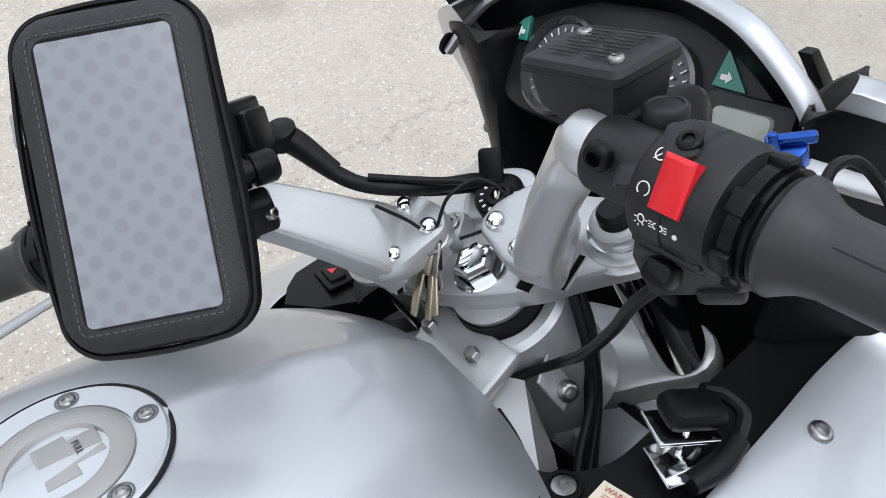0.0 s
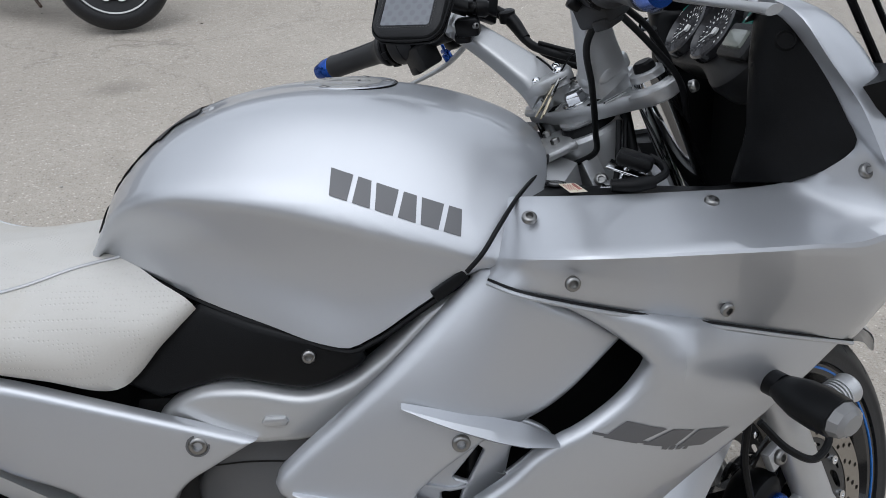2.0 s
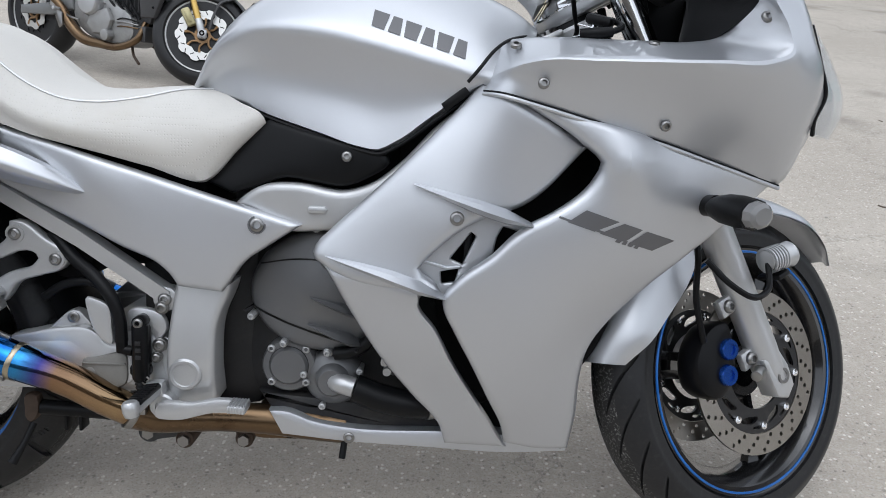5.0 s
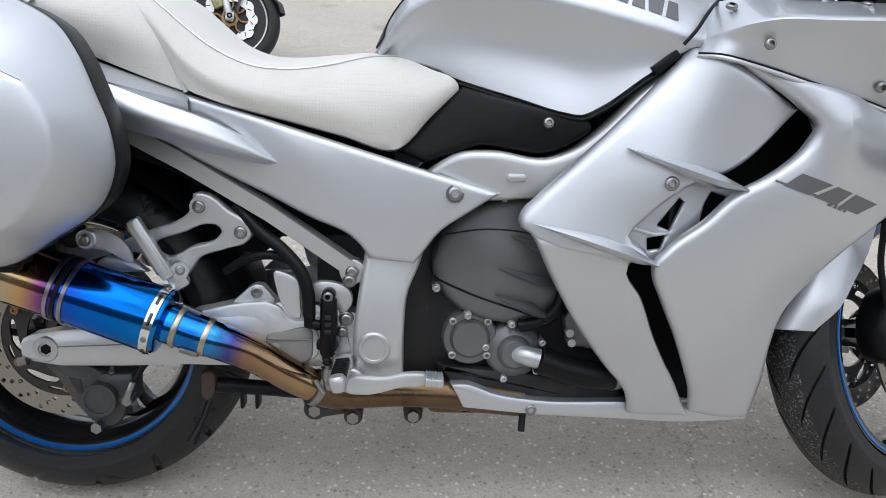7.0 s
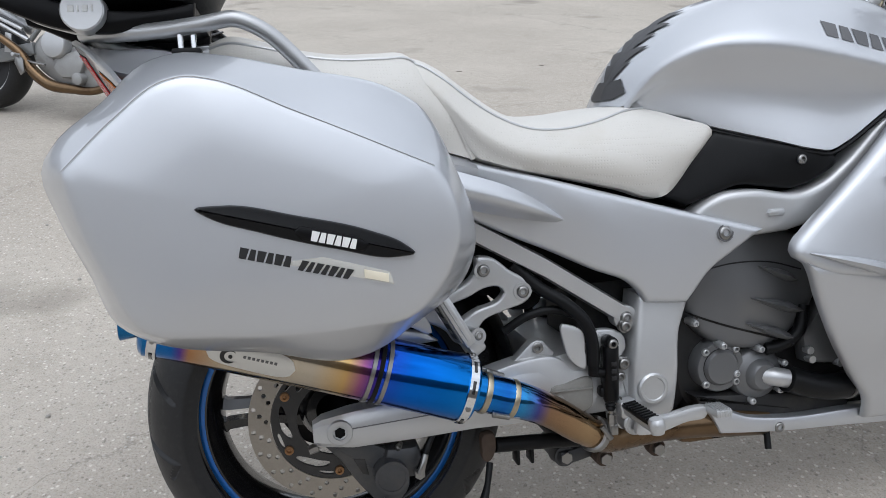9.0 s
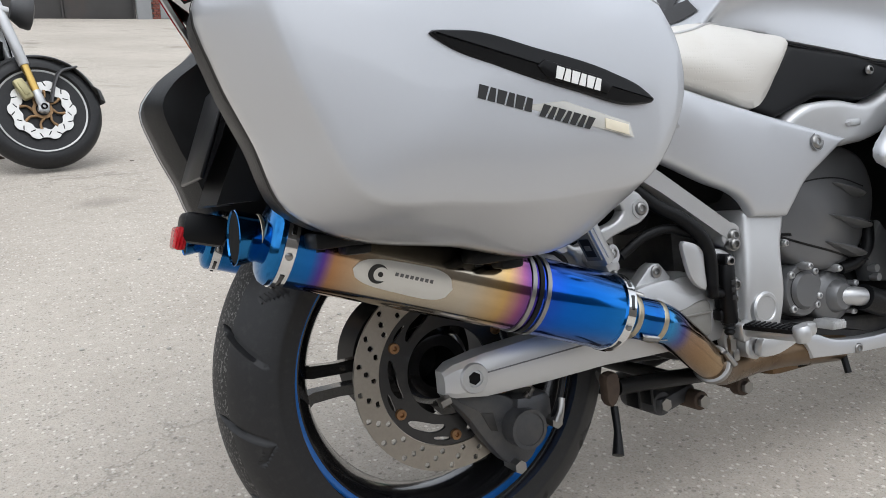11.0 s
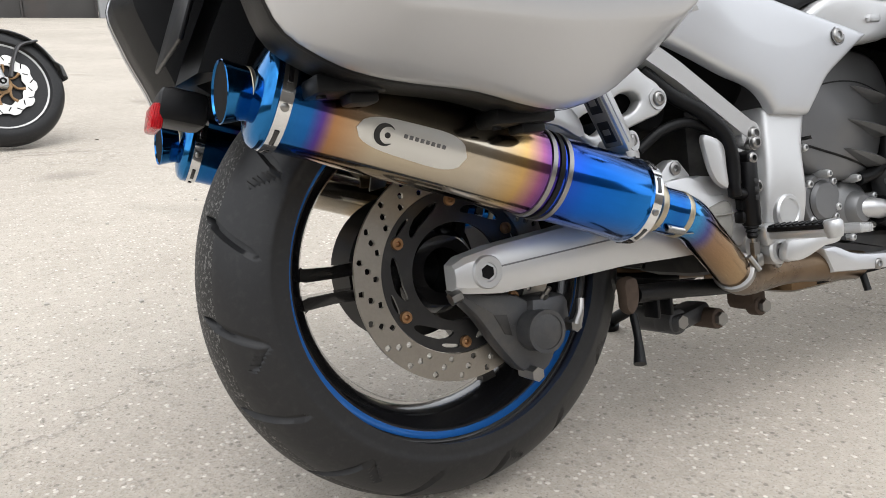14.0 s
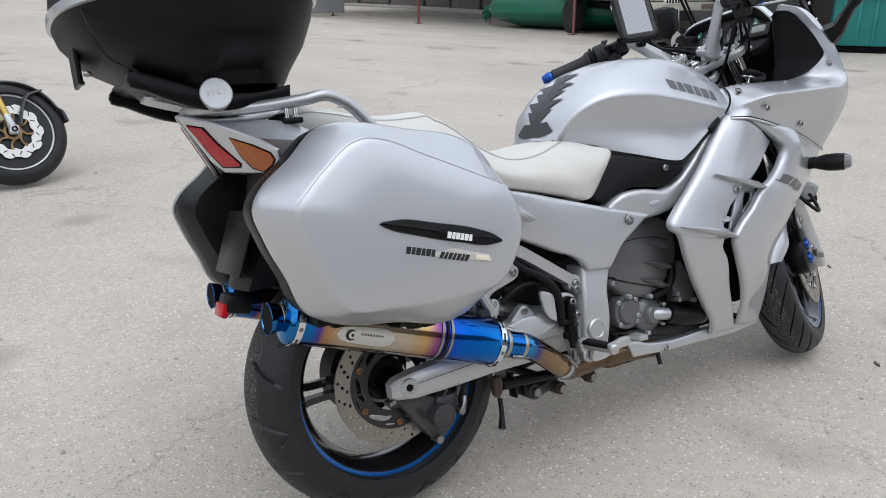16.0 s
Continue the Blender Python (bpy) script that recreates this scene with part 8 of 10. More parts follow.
# ---- bars ----
for s in (1, -1):
    K = lambda *q: Vector((q[0], q[1] * s, q[2]))
    secs = []
    along_v = K(-0.040, -0.075, 0.115).normalized()
    e1 = (K(1, -0.15, 0.2) - along_v * along_v.dot(K(1, -0.15, 0.2))).normalized()
    e2 = along_v.cross(e1).normalized()
    for c, a, b in ((K(0.004, -0.062, 0.018), 0.029, 0.0180), (K(0.002, -0.066, 0.036), 0.0285, 0.0172), (K(-0.006, -0.080, 0.064), 0.0245, 0.0152), (K(-0.017, -0.101, 0.100), 0.0205, 0.0136), (K(-0.028, -0.121, 0.132), 0.0175, 0.0130), (K(-0.033, -0.131, 0.147), 0.0160, 0.0130), (K(-0.036, -0.137, 0.156), 0.0090, 0.0090)):
        secs.append([c + e1 * (a * math.copysign(abs(math.cos(q)) ** 0.36, math.cos(q))) + e2 * (b * math.copysign(abs(math.sin(q)) ** 0.36, math.sin(q))) for q in np.linspace(0, 2 * math.pi, 36, endpoint=False)])
    fine = [spl([r[i] for r in secs], 20) for i in range(36)]
    arm = part("bar_riser", G().loops([[q[k] for q in fine] for k in range(21)]), CAST, bike, "silver cast handlebar riser", STEM, angle=35)
    foot = [(0.012, -0.014), (-0.004, -0.026), (-0.022, -0.044), (-0.026, -0.058), (-0.019, -0.078), (0.010, -0.082), (0.040, -0.076), (0.048, -0.058), (0.040, -0.034), (0.026, -0.018)]
    part("riser_foot", G().slab([(a, b * s) for a, b in foot], 0.019, 0.039, 0.005, 0.006, m=SWAP), CAST, arm, "", STEM, angle=40)
    part("riser_base", G().slab([(0.020 + (a - 0.012) * 0.62, (b * 0.62 - 0.020) * s) for a, b in foot], -0.008, 0.022, 0.004, 0.005, m=SWAP), CAST, arm, "", STEM, angle=40)
    for u, v in ((0.013, -0.028), (-0.011, -0.051), (0.035, -0.058)):
        c = K(u, v, 0.039)
        part("dome_bolt", G().lathe([(-0.002, 0.0078), (0.0016, 0.0078), (0.0046, 0.0062), (0.0062, 0.0035), (0.0066, 0)], 20, frame_to(c, c + Vector((0, 0, 1)))), CHROME, arm, "domed chrome bolt", STEM)
    C0, E = K(-0.042, -0.154, 0.152), (K(-0.168, -0.353, 0.139) if s > 0 else K(-0.133, -0.359, 0.169))
    D = (E - C0).normalized()
    at = lambda d: C0 + D * d
    bar = part("handlebar", G().cyl(at(-0.020), at(0.19), 0.0110, n=20), SATIN, bike, "black handlebar tube", STEM)
    part("bar_clamp", G().cyl(at(-0.027), at(-0.008), 0.0168, n=32, bevel=0.004), CAST, bar, "silver bar clamp", STEM)
    part("perch_collar", G().cyl(at(-0.008), at(0.032), 0.0195, n=28, bevel=0.002).box(at(0.020) + K(-0.016, 0.0, 0.010), (0.016, 0.020, 0.022), 0.005), HOUSING, bar, "black perch collar", STEM)
    part("clamp_bolt", G().bolt(at(0.004) + K(-0.014, 0.004, 0.020), K(-0.8, 0.25, 0.4), 0.0075, 0.004), SATIN, bar, "", STEM)
    fr = frame_to(at(0.028 if s > 0 else 0.044), at(1.0))
    sw = part("switch_housing", G().lathe([(0.0, 0.020), (0.0015, 0.0275), (0.004, 0.0295), (0.010, 0.0305), (0.0215, 0.0305), (0.0222, 0.0297), (0.0230, 0.0297), (0.0237, 0.0305), (0.038, 0.0305), (0.042, 0.0285), (0.0435, 0.024), (0.046, 0.022)], 48, fr), HOUSING, bar, "black switch housing", STEM)
    part("switch_underside", G().box(at(0.040) + Vector((-0.014, 0, -0.024)), (0.034, 0.046, 0.036), 0.004).box(at(0.052) + Vector((-0.014, 0, -0.040)), (0.026, 0.022, 0.012), 0.003), HOUSING, sw, "", STEM)
    part("housing_lip", G().box(at(0.046) + Vector((0.004, 0, 0.0285)), (0.022, 0.016, 0.008), 0.003), HOUSING, sw, "", STEM)
    part("housing_screw", G().bolt(at(0.050) + Vector((0.004, 0, 0.0325)), (0, 0, 1), 0.0055, 0.002), SATIN, sw, "", STEM)
    if s > 0:
        up = Vector((-0.70, 0.35, 0.62)).normalized()
        side = D.cross(up).normalized()
        m = axes(Vector((-0.0825, -0.191, 0.1745)), D, (0.014, -0.013, 0.011))
        part("stop_switch", G().loops([[(-0.0075, -0.012, -0.006), (0.0075, -0.012, -0.006), (0.0075, 0.012, -0.006), (-0.0075, 0.012, -0.006)], [(-0.0075, -0.012, 0.0015), (0.0075, -0.012, 0.0015), (0.0075, 0.012, 0.006), (-0.0075, 0.012, 0.006)], [(-0.006, -0.010, 0.0025), (0.006, -0.010, 0.0025), (0.006, 0.010, 0.0072), (-0.006, 0.010, 0.0072)]], m=m), RED, sw, "bright red rocker stop switch", STEM)
        rim = lambda y: math.sqrt(0.0305**2 - y * y) - 0.0291 + 0.0003
        mark = lambda g: part("switch_mark", g, WHITE, sw, "white printed symbol", STEM)
        bow = lambda x, y, r, a0, a1, n=14: G().tube([m @ Vector((x + r * math.cos(radians(q)), y + r * math.sin(radians(q)), rim(y + r * math.sin(radians(q))))) for q in np.linspace(a0, a1, n)], 0.00035, 5, 28)
        bar_at = lambda x, y, dx, dy: G().box((x, y, rim(y)), (dx, dy, 0.0005), 0.0001, m)
        mark(bow(-0.0125, 0.0100, 0.0028, 20, 340))
        mark(G().box((0, 0, 0), (0.0085, 0.0006, 0.0005), 0.0001, m @ pose(-0.0125, 0.0100, rim(0.010), -20, 0, 45)))
        mark(bow(-0.0130, -0.0060, 0.0030, -60, 230))
        mark(bow(-0.0110, -0.0180, 0.0016, 0, 360))
        for k in range(8):
            q = radians(45 * k)
            mark(G().box((0, 0, 0), (0.0012, 0.0004, 0.0005), 0.0001, m @ pose(-0.0110 + 0.0029 * math.cos(q), -0.0180 + 0.0029 * math.sin(q), rim(-0.018), 36, 0, 0) @ Matrix.Rotation(q, 4, "Z")))
        for d in (-1, 1):
            mark(bow(-0.0022 + d * 0.0013, -0.0185, 0.0011, 90 - 90 * d - 100, 90 - 90 * d + 100))
            for k in (-1, 0, 1):
                mark(bar_at(-0.0022 + d * 0.0038, -0.0185 + 0.0011 * k, 0.0018, 0.0004))
        mark(G().lathe([(0, 0.0013), (0.0005, 0.0012), (0.0006, 0)], 14, m @ pose(0.0065, -0.0190, rim(-0.019) - 0.0003, 38, 0, 0)))
        part("housing_ledge", G().box((0.0, -0.0275, -0.0175), (0.036, 0.004, 0.006), 0.0015, m), HOUSING, sw, "", STEM)
        part("starter_button", G().box((0.001, -0.037, -0.020), (0.015, 0.011, 0.014), 0.003, m), SATIN, sw, "black starter button", STEM)
    else:
        part("switch_lever", G().box(at(0.035) + Vector((-0.024, 0, 0.018)), (0.02, 0.02, 0.012), 0.004), SATIN, sw, "", STEM)
    drum = part("throttle_drum", G().lathe([(0.046, 0.020), (0.0465, 0.026), (0.0475, 0.0275), (0.0535, 0.0275), (0.054, 0.0245), (0.0555, 0.0245), (0.056, 0.0265), (0.0580, 0.0270), (0.0585, 0.024), (0.061, 0.023)], 48, fr), SATIN, bar, "glossy black throttle drum", STEM)
    for a in (20, 75, 130, 200, 260, 320):
        part("drum_lug", G().box((0.0275, 0, 0.0500), (0.005, 0.011, 0.009), 0.0012, fr @ Matrix.Rotation(radians(a), 4, "Z")), SATIN, drum, "", STEM)
    part("grip", G().lathe([(0.060, 0.019), (0.0605, 0.0250), (0.062, 0.0262), (0.065, 0.0262), (0.069, 0.0235), (0.075, 0.0200), (0.083, 0.0180), (0.115, 0.0172), (0.166, 0.0174), (0.174, 0.0182), (0.177, 0.0172), (0.178, 0.012)], 32, fr), GRIP, bar, "worn black rubber grip", STEM)
    part("bar_end", G().lathe([(0.178, 0.0145), (0.181, 0.0168), (0.192, 0.0168), (0.206, 0.0125), (0.210, 0.0115), (0.210, 0.006), (0.204, 0.0055), (0.204, 0)], 28, fr), BLUE, bar, "blue anodised bar end", STEM)
    part("grip_ridge", G().tube([at(0.110) + Vector((-0.006, 0, 0.0165)), at(0.15) + Vector((-0.006, 0, 0.0163)), at(0.185) + Vector((-0.006, 0, 0.0163))], 0.0012, 6), GRIP, bar, "", STEM)
    # lever
    lp = [K(0.004, -0.170, 0.118), K(-0.014, -0.230, 0.097), K(-0.042, -0.290, 0.090), K(-0.077, -0.350, 0.088), K(-0.110, -0.400, 0.088)]
    lev = part("lever", G().tube(lp, [0.008, 0.0072, 0.0062, 0.0062, 0.0075], 12, 36, flat=0.55), CAST, bar, "silver lever", STEM)
    part("lever_adjuster", G().cyl(K(-0.010, -0.226, 0.096), K(-0.012, -0.226, 0.113), 0.0075, n=12, bevel=0.0015).box(K(-0.010, -0.226, 0.116), (0.005, 0.024, 0.006), 0.0015).box(K(-0.016, -0.219, 0.121), (0.004, 0.005, 0.014), 0.0015), BLUE, lev, "blue lever adjuster", STEM)
    part("lever_perch", G().box(K(-0.010, -0.172, 0.130), (0.050, 0.036, 0.026), 0.008), SATIN, bar, "", STEM)

# right: fluid reservoir with its embossed lid, the capped master cylinder below it, throttle loop
def res_loop(z, grow, dip=0.0):
    x0, x1, y0, y1 = 0.213 - grow, 0.262 + grow, -0.153 - grow, -0.090 + grow
    out = []
    for cx, cy, a in ((x1, y1, 0), (x0, y1, 90), (x0, y0, 180), (x1, y0, 270)):
        for k in range(4):
            q = radians(a + 30 * k)
            px, py = cx + (0.004 if cx == x0 else -0.004) + 0.004 * math.cos(q), cy + (0.004 if cy == y0 else -0.004) + 0.004 * math.sin(q)
            out.append((px, py, z + dip * (py + 0.153) / 0.063 + 0.05 * (px - 0.213) - 0.06 * (py + 0.153)))
    return out


res = part("fluid_reservoir", G().loops([res_loop(1.092, -0.010, 0.026), res_loop(1.096, -0.0055, 0.024), res_loop(1.136, -0.0015)]), HOUSING, bike, "black brake fluid reservoir", angle=30)
part("reservoir_lid", G().loops([res_loop(1.1355, 0.0002), res_loop(1.1365, 0.0008), res_loop(1.1405, 0.0008), res_loop(1.1435, -0.0010), res_loop(1.1440, -0.0025)]), HOUSING, res, "black embossed lid", angle=24)
LID = axes((0.2375, -0.1215, 1.1446 + 0.0012 - 0.0019), (0.02, -0.99, 0.06), (0.99, 0.02, 0.05))
for a, b in ((0.021, -0.013), (-0.020, 0.013)):
    part("lid_screw", G().bolt((a, b, 0.0008), (0, 0, 1), 0.0042, 0.0016).box((a, b, 0.0022), (0.005, 0.0012, 0.0006), 0.0002), STEEL, res, "", LID)
for k in range(9):
    for a, b in (((-0.024, -0.003), (-0.001, 0.022)) if k not in (3, 6) else ((-0.016, 0.014),)):
        part("lid_print", G().box(((a + b) / 2 + 0.0012 * (k % 2), 0.020 - 0.0042 * k, 0.0012), (b - a - 0.003 * (k % 3), 0.0014, 0.0004), 0.0001), HOUSING, res, "", LID)
part("cylinder_plug", G().lathe([(-0.012, 0.0100), (0.012, 0.0100), (0.013, 0.0112), (0.021, 0.0112), (0.0225, 0.0102), (0.0228, 0.0085), (0.0220, 0.008), (0.0220, 0)], 32, pose(0.231, -0.167, 1.104)), HOUSING, bike, "round black cylinder plug")
part("master_cylinder", G().cyl((0.262, -0.128, 1.098), (0.200, -0.163, 1.100), 0.0145, n=24, bevel=0.003).cyl((0.226, -0.172, 1.085), (0.230, -0.150, 1.104), 0.013, n=20).box((0.235, -0.140, 1.108), (0.030, 0.030, 0.022), 0.005), HOUSING, bike, "black master cylinder body")
part("throttle_loop", G().tube([(-0.070, -0.240, 0.142), (-0.054, -0.246, 0.144), (-0.045, -0.254, 0.136), (-0.047, -0.262, 0.122), (-0.060, -0.268, 0.112), (-0.078, -0.268, 0.112)], 0.0027, 8, 40), BLACK, bike, "thin black throttle loop", STEM)

# cables, hoses and the taped loom round the head
for pts, r in (([tuple(STEM @ Vector((-0.080, -0.190, 0.118))), (0.205, -0.178, 1.035), (0.222, -0.145, 0.985), (0.242, -0.100, 0.925), (0.252, -0.066, 0.890), (0.238, -0.045, 0.875), (0.218, -0.036, 0.866), (0.188, -0.026, 0.852)], 0.0040),
               ([(0.285, -0.055, 0.93), (0.282, -0.070, 0.89), (0.276, -0.080, 0.85), (0.245, -0.095, 0.82), (0.21, -0.12, 0.80)], 0.0040),
               ([(0.295, -0.050, 0.93), (0.292, -0.066, 0.89), (0.286, -0.078, 0.84), (0.25, -0.10, 0.80), (0.21, -0.13, 0.78)], 0.0034),
               ([(0.300, -0.030, 0.94), (0.310, -0.045, 0.88), (0.300, -0.060, 0.82), (0.27, -0.08, 0.76)], 0.0075),
               ([(0.120, 0.125, 1.068), (0.150, 0.130, 1.062), (0.168, 0.120, 1.053)], 0.0085),
               ([(0.176, 0.112, 1.046), (0.184, 0.098, 1.030), (0.196, 0.084, 1.017), (0.226, 0.058, 1.006), (0.258, 0.050, 0.998), (0.300, 0.045, 0.985), (0.330, 0.030, 0.955)], 0.0062),
               ([(0.190, 0.095, 1.026), (0.215, 0.078, 1.004), (0.250, 0.066, 0.990), (0.300, 0.058, 0.975)], 0.0040),
               ([(0.205, 0.072, 1.020), (0.235, 0.050, 1.012), (0.262, 0.030, 1.006), (0.280, 0.022, 1.000)], 0.0028),
               ([(0.300, -0.11, 1.045), (0.315, -0.09, 1.020), (0.340, -0.05, 1.000), (0.360, 0.0, 0.97)], 0.005),
               ([(0.25, -0.16, 1.07), (0.290, -0.13, 1.045), (0.330, -0.10, 1.00), (0.350, -0.06, 0.95)], 0.004),
               ([(0.24, -0.17, 1.065), (0.285, -0.15, 1.03), (0.335, -0.12, 0.985), (0.365, -0.08, 0.93)], 0.004)):
    part("cable", G().tube(pts, r, 10), BLACK, bike, "black cable")
part("hose_boot", G().tube([(0.168, 0.121, 1.055), (0.177, 0.111, 1.044), (0.186, 0.098, 1.030), (0.190, 0.092, 1.024)], [0.0105, 0.0100, 0.0088, 0.0075], 14).lathe([(-0.009, 0.009), (-0.007, 0.0122), (0.007, 0.0122), (0.009, 0.009)], 20, axes((0.168, 0.120, 1.054), (0.7, 0.6, 0.3), (-0.6, 0.7, 0))), BLACK, bike, "black rubber hose boot")
# small relay on a bright bracket, with its plug
part("relay", G().box((0, 0, 0), (0.042, 0.028, 0.017), 0.006, axes((0.270, -0.170, 0.903), (0.85, -0.42, -0.25), (0.40, 0.9, 0.1))), BLACK, bike, "small black rubber relay")
part("relay_bracket", G().box((0, 0, 0), (0.046, 0.030, 0.003), 0.001, axes((0.262, -0.168, 0.892), (0.85, -0.42, -0.25), (0.40, 0.9, 0.1))).box((0, 0, 0), (0.040, 0.036, 0.002), 0.0008, axes((0.252, -0.178, 0.878), (0.85, -0.42, 0.1), (0.40, 0.9, 0))).box((0, 0, 0), (0.006, 0.004, 0.022), 0.001, pose(0.256, -0.174, 0.886, 10, 20, 20)), CHROME, bike, "bright bent steel bracket")
part("wire_plug", G().tube([(0.236, -0.194, 0.880), (0.262, -0.198, 0.881), (0.284, -0.196, 0.884)], [0.0075, 0.009, 0.008], 12), BLACK, bike, "taped black wire plug")
part("plug_lead", G().tube([(0.284, -0.196, 0.884), (0.300, -0.188, 0.892), (0.298, -0.172, 0.900), (0.288, -0.165, 0.905)], 0.005, 8), BLACK, bike)

# ---- phone holder on its ball arm ----
PX, PU = Vector((0.842, -0.539, 0.032)).normalized(), Vector((0.263, 0.46, 0.848)).normalized()
PC = Vector((-0.014, 0, 1.048)) + PX * 0.0345 + PU * 0.0735
PH = axes(PC, PX, PU)
if (PH.to_3x3() @ Vector((0, 0, 1))).dot(Vector((-0.05, -0.3, 1.3)) - PC) < 0:
    raise ValueError("phone faces away")
phone = thing("phone_holder", BIKE @ Matrix.Translation(PC), "black zipped phone pouch clamped to the handlebar", "phone holder")
PH = Matrix.Translation(-PC) @ PH


def rounded(w, h, r, z, n=6):
    out = []
    for sx, sy, a in ((1, 1, 0), (-1, 1, 90), (-1, -1, 180), (1, -1, 270)):
        for k in range(n + 1):
            q = radians(a + 90 * k / n)
            out.append((sx * (w / 2 - r) + r * math.cos(q), sy * (h / 2 - r) + r * math.sin(q), z))
    return out


W, H = 0.099, 0.178
pouch = part("pouch", G().loops([rounded(W - 0.02, H - 0.02, 0.016, -0.026), rounded(W, H, 0.022, -0.020), rounded(W + 0.002, H + 0.002, 0.022, -0.010), rounded(W - 0.002, H - 0.002, 0.022, -0.002), rounded(W - 0.014, H - 0.014, 0.018, 0.0022), rounded(W - 0.026, H - 0.026, 0.008, 0.0020), rounded(W - 0.028, H - 0.029, 0.006, 0.0002)]), LEATHER, phone, "black leatherette pouch body", PH)
for z, d in ((-0.0065, 0.003), (-0.013, 0.003)):
    loop = rounded(W + d, H + d, 0.023, z)
    part("piping", G().tube(loop + [loop[0]], 0.0018, 6, 120), SATIN, pouch, "", PH)
part("window", G().loops([rounded(0.071, 0.149, 0.003, 0.0007), rounded(0.070, 0.148, 0.003, 0.0014)]), PHONEFILM, pouch, "hazy clear plastic window").matrix_local = PH
loop = rounded(0.0775, 0.1555, 0.005, 0.0024)
g = G()
pts = arr(loop + [loop[0]])
cum = np.concatenate([[0], np.cumsum(np.linalg.norm(np.diff(pts, axis=0), axis=1))])
for k in np.arange(0, cum[-1], 0.0042):
    p = [np.interp(k, cum, pts[:, i]) for i in range(3)]
    p2 = [np.interp(min(k + 0.0026, cum[-1]), cum, pts[:, i]) for i in range(3)]
    if np.linalg.norm(arr(p2) - arr(p)) > 1e-4:
        g.cyl(p, p2, 0.0004, n=5)
tagged(part("stitching", g, STITCH, pouch, "pale stitching", PH), kind="stuff")
part("zip_pull", G().box((-W / 2 - 0.006, 0.035, -0.010), (0.006, 0.018, 0.004), 0.001), STEEL, pouch, "", PH)
at_bike = Matrix.Translation(-PC)
part("mount_plate", G().box((0, 0, 0), (0.050, 0.052, 0.012), 0.003, axes((0.130, 0.092, 1.074), (0.034, 0.031, -0.012), (-0.3, -0.1, 0.9))).box((0, 0, 0.008), (0.036, 0.038, 0.010), 0.004, axes((0.130, 0.092, 1.074), (0.034, 0.031, -0.012), (-0.3, -0.1, 0.9))), SATIN, phone, "black mount plate", at_bike)
part("clamp_knob", G().lathe([(0.0, 0.0075), (0.004, 0.0105), (0.010, 0.0108), (0.0105, 0.0085), (0.014, 0.0085), (0.0145, 0.0112), (0.028, 0.0112), (0.031, 0.009), (0.031, 0)], 24, frame_to((0.101, 0.061, 1.067), (0.130, 0.058, 1.066))), SATIN, phone, "round black clamp knob", at_bike)
part("mount_arm", G().tube([(0.060, 0.060, 1.085), (0.085, 0.062, 1.072), (0.104, 0.061, 1.066)], 0.011, 14), SATIN, phone, "black ball arm", at_bike)
part("bar_clamp", G().box((0, 0, 0), (0.032, 0.022, 0.024), 0.004, axes((0.103, 0.050, 1.043), (0.9, -0.3, 0.1), (0.3, 0.9, 0.2))).box((0, 0, 0), (0.024, 0.026, 0.016), 0.005, axes((0.100, 0.066, 1.030), (0.9, -0.3, 0.1), (0.3, 0.9, 0.2))), SATIN, phone, "black bar clamp", at_bike)
part("clamp_screw", G().bolt((0.112, 0.037, 1.045), (0.5, -0.8, 0.2), 0.0045, 0.003), STEEL, phone, "", at_bike)

# ---- keys hanging by the stem nut ----
KP = Vector((0.224, 0.026, 0.974))
keys = thing("key_bunch", BIKE @ Matrix.Translation(KP), "small bunch of worn metal keys by the steering stem", "keys")
back = Matrix.Translation(-KP)
for i, (a, b) in enumerate((((0.222, 0.025, 0.970), (0.196, 0.009, 0.920)), ((0.224, 0.027, 0.971), (0.199, 0.002, 0.927)), ((0.219, 0.030, 0.967), (0.193, 0.022, 0.924)))):
    a, b = Vector(a), Vector(b)
    m = back @ axes((a + b) / 2, b - a, (0.3, 0.8, 0.2))
    key = part("key", G().box((0.008, 0, 0), (0.036, 0.0078, 0.0024), 0.0008, m).box((0.012, 0.0044, 0), (0.018, 0.0018, 0.0018), 0.0004, m), KEYMETAL, keys, "worn brass key")
    part("key_bow", G().box((-0.020, 0, 0), (0.026, 0.022, 0.0034), 0.006, m), (STEEL, SATIN, KEYMETAL)[i], key)
part("key_ring", G().tube([KP + Vector((0.011 * math.cos(q), 0.011 * math.sin(q), 0.006 * math.cos(q))) for q in np.linspace(0, 2 * math.pi, 13)], 0.0012, 6, 36), STEEL, keys, "split ring", back)
part("cable_tie", G().tube([(0.200, 0.060, 1.002), (0.212, 0.040, 0.992), (0.222, 0.026, 0.982), (0.240, 0.022, 1.006), (0.262, 0.012, 1.014), (0.272, -0.004, 1.000), (0.252, -0.004, 0.984), (0.236, 0.010, 0.976)], 0.0014, 6, 48), BLACK, keys, "thin black cable tie", back)
fob = part("ignition_key", G().box((0, 0, 0), (0.030, 0.020, 0.0075), 0.004, back @ axes((0.299, 0.042, 0.999), (0.25, 0.25, 0.9), (0.6, -0.8, 0.0))), SATIN, keys, "black-headed key in the ignition lock")
part("key_blade", G().tube([(0.294, 0.034, 0.986), (0.288, 0.026, 0.978)], 0.0018, 6), KEYMETAL, fob, "", back)


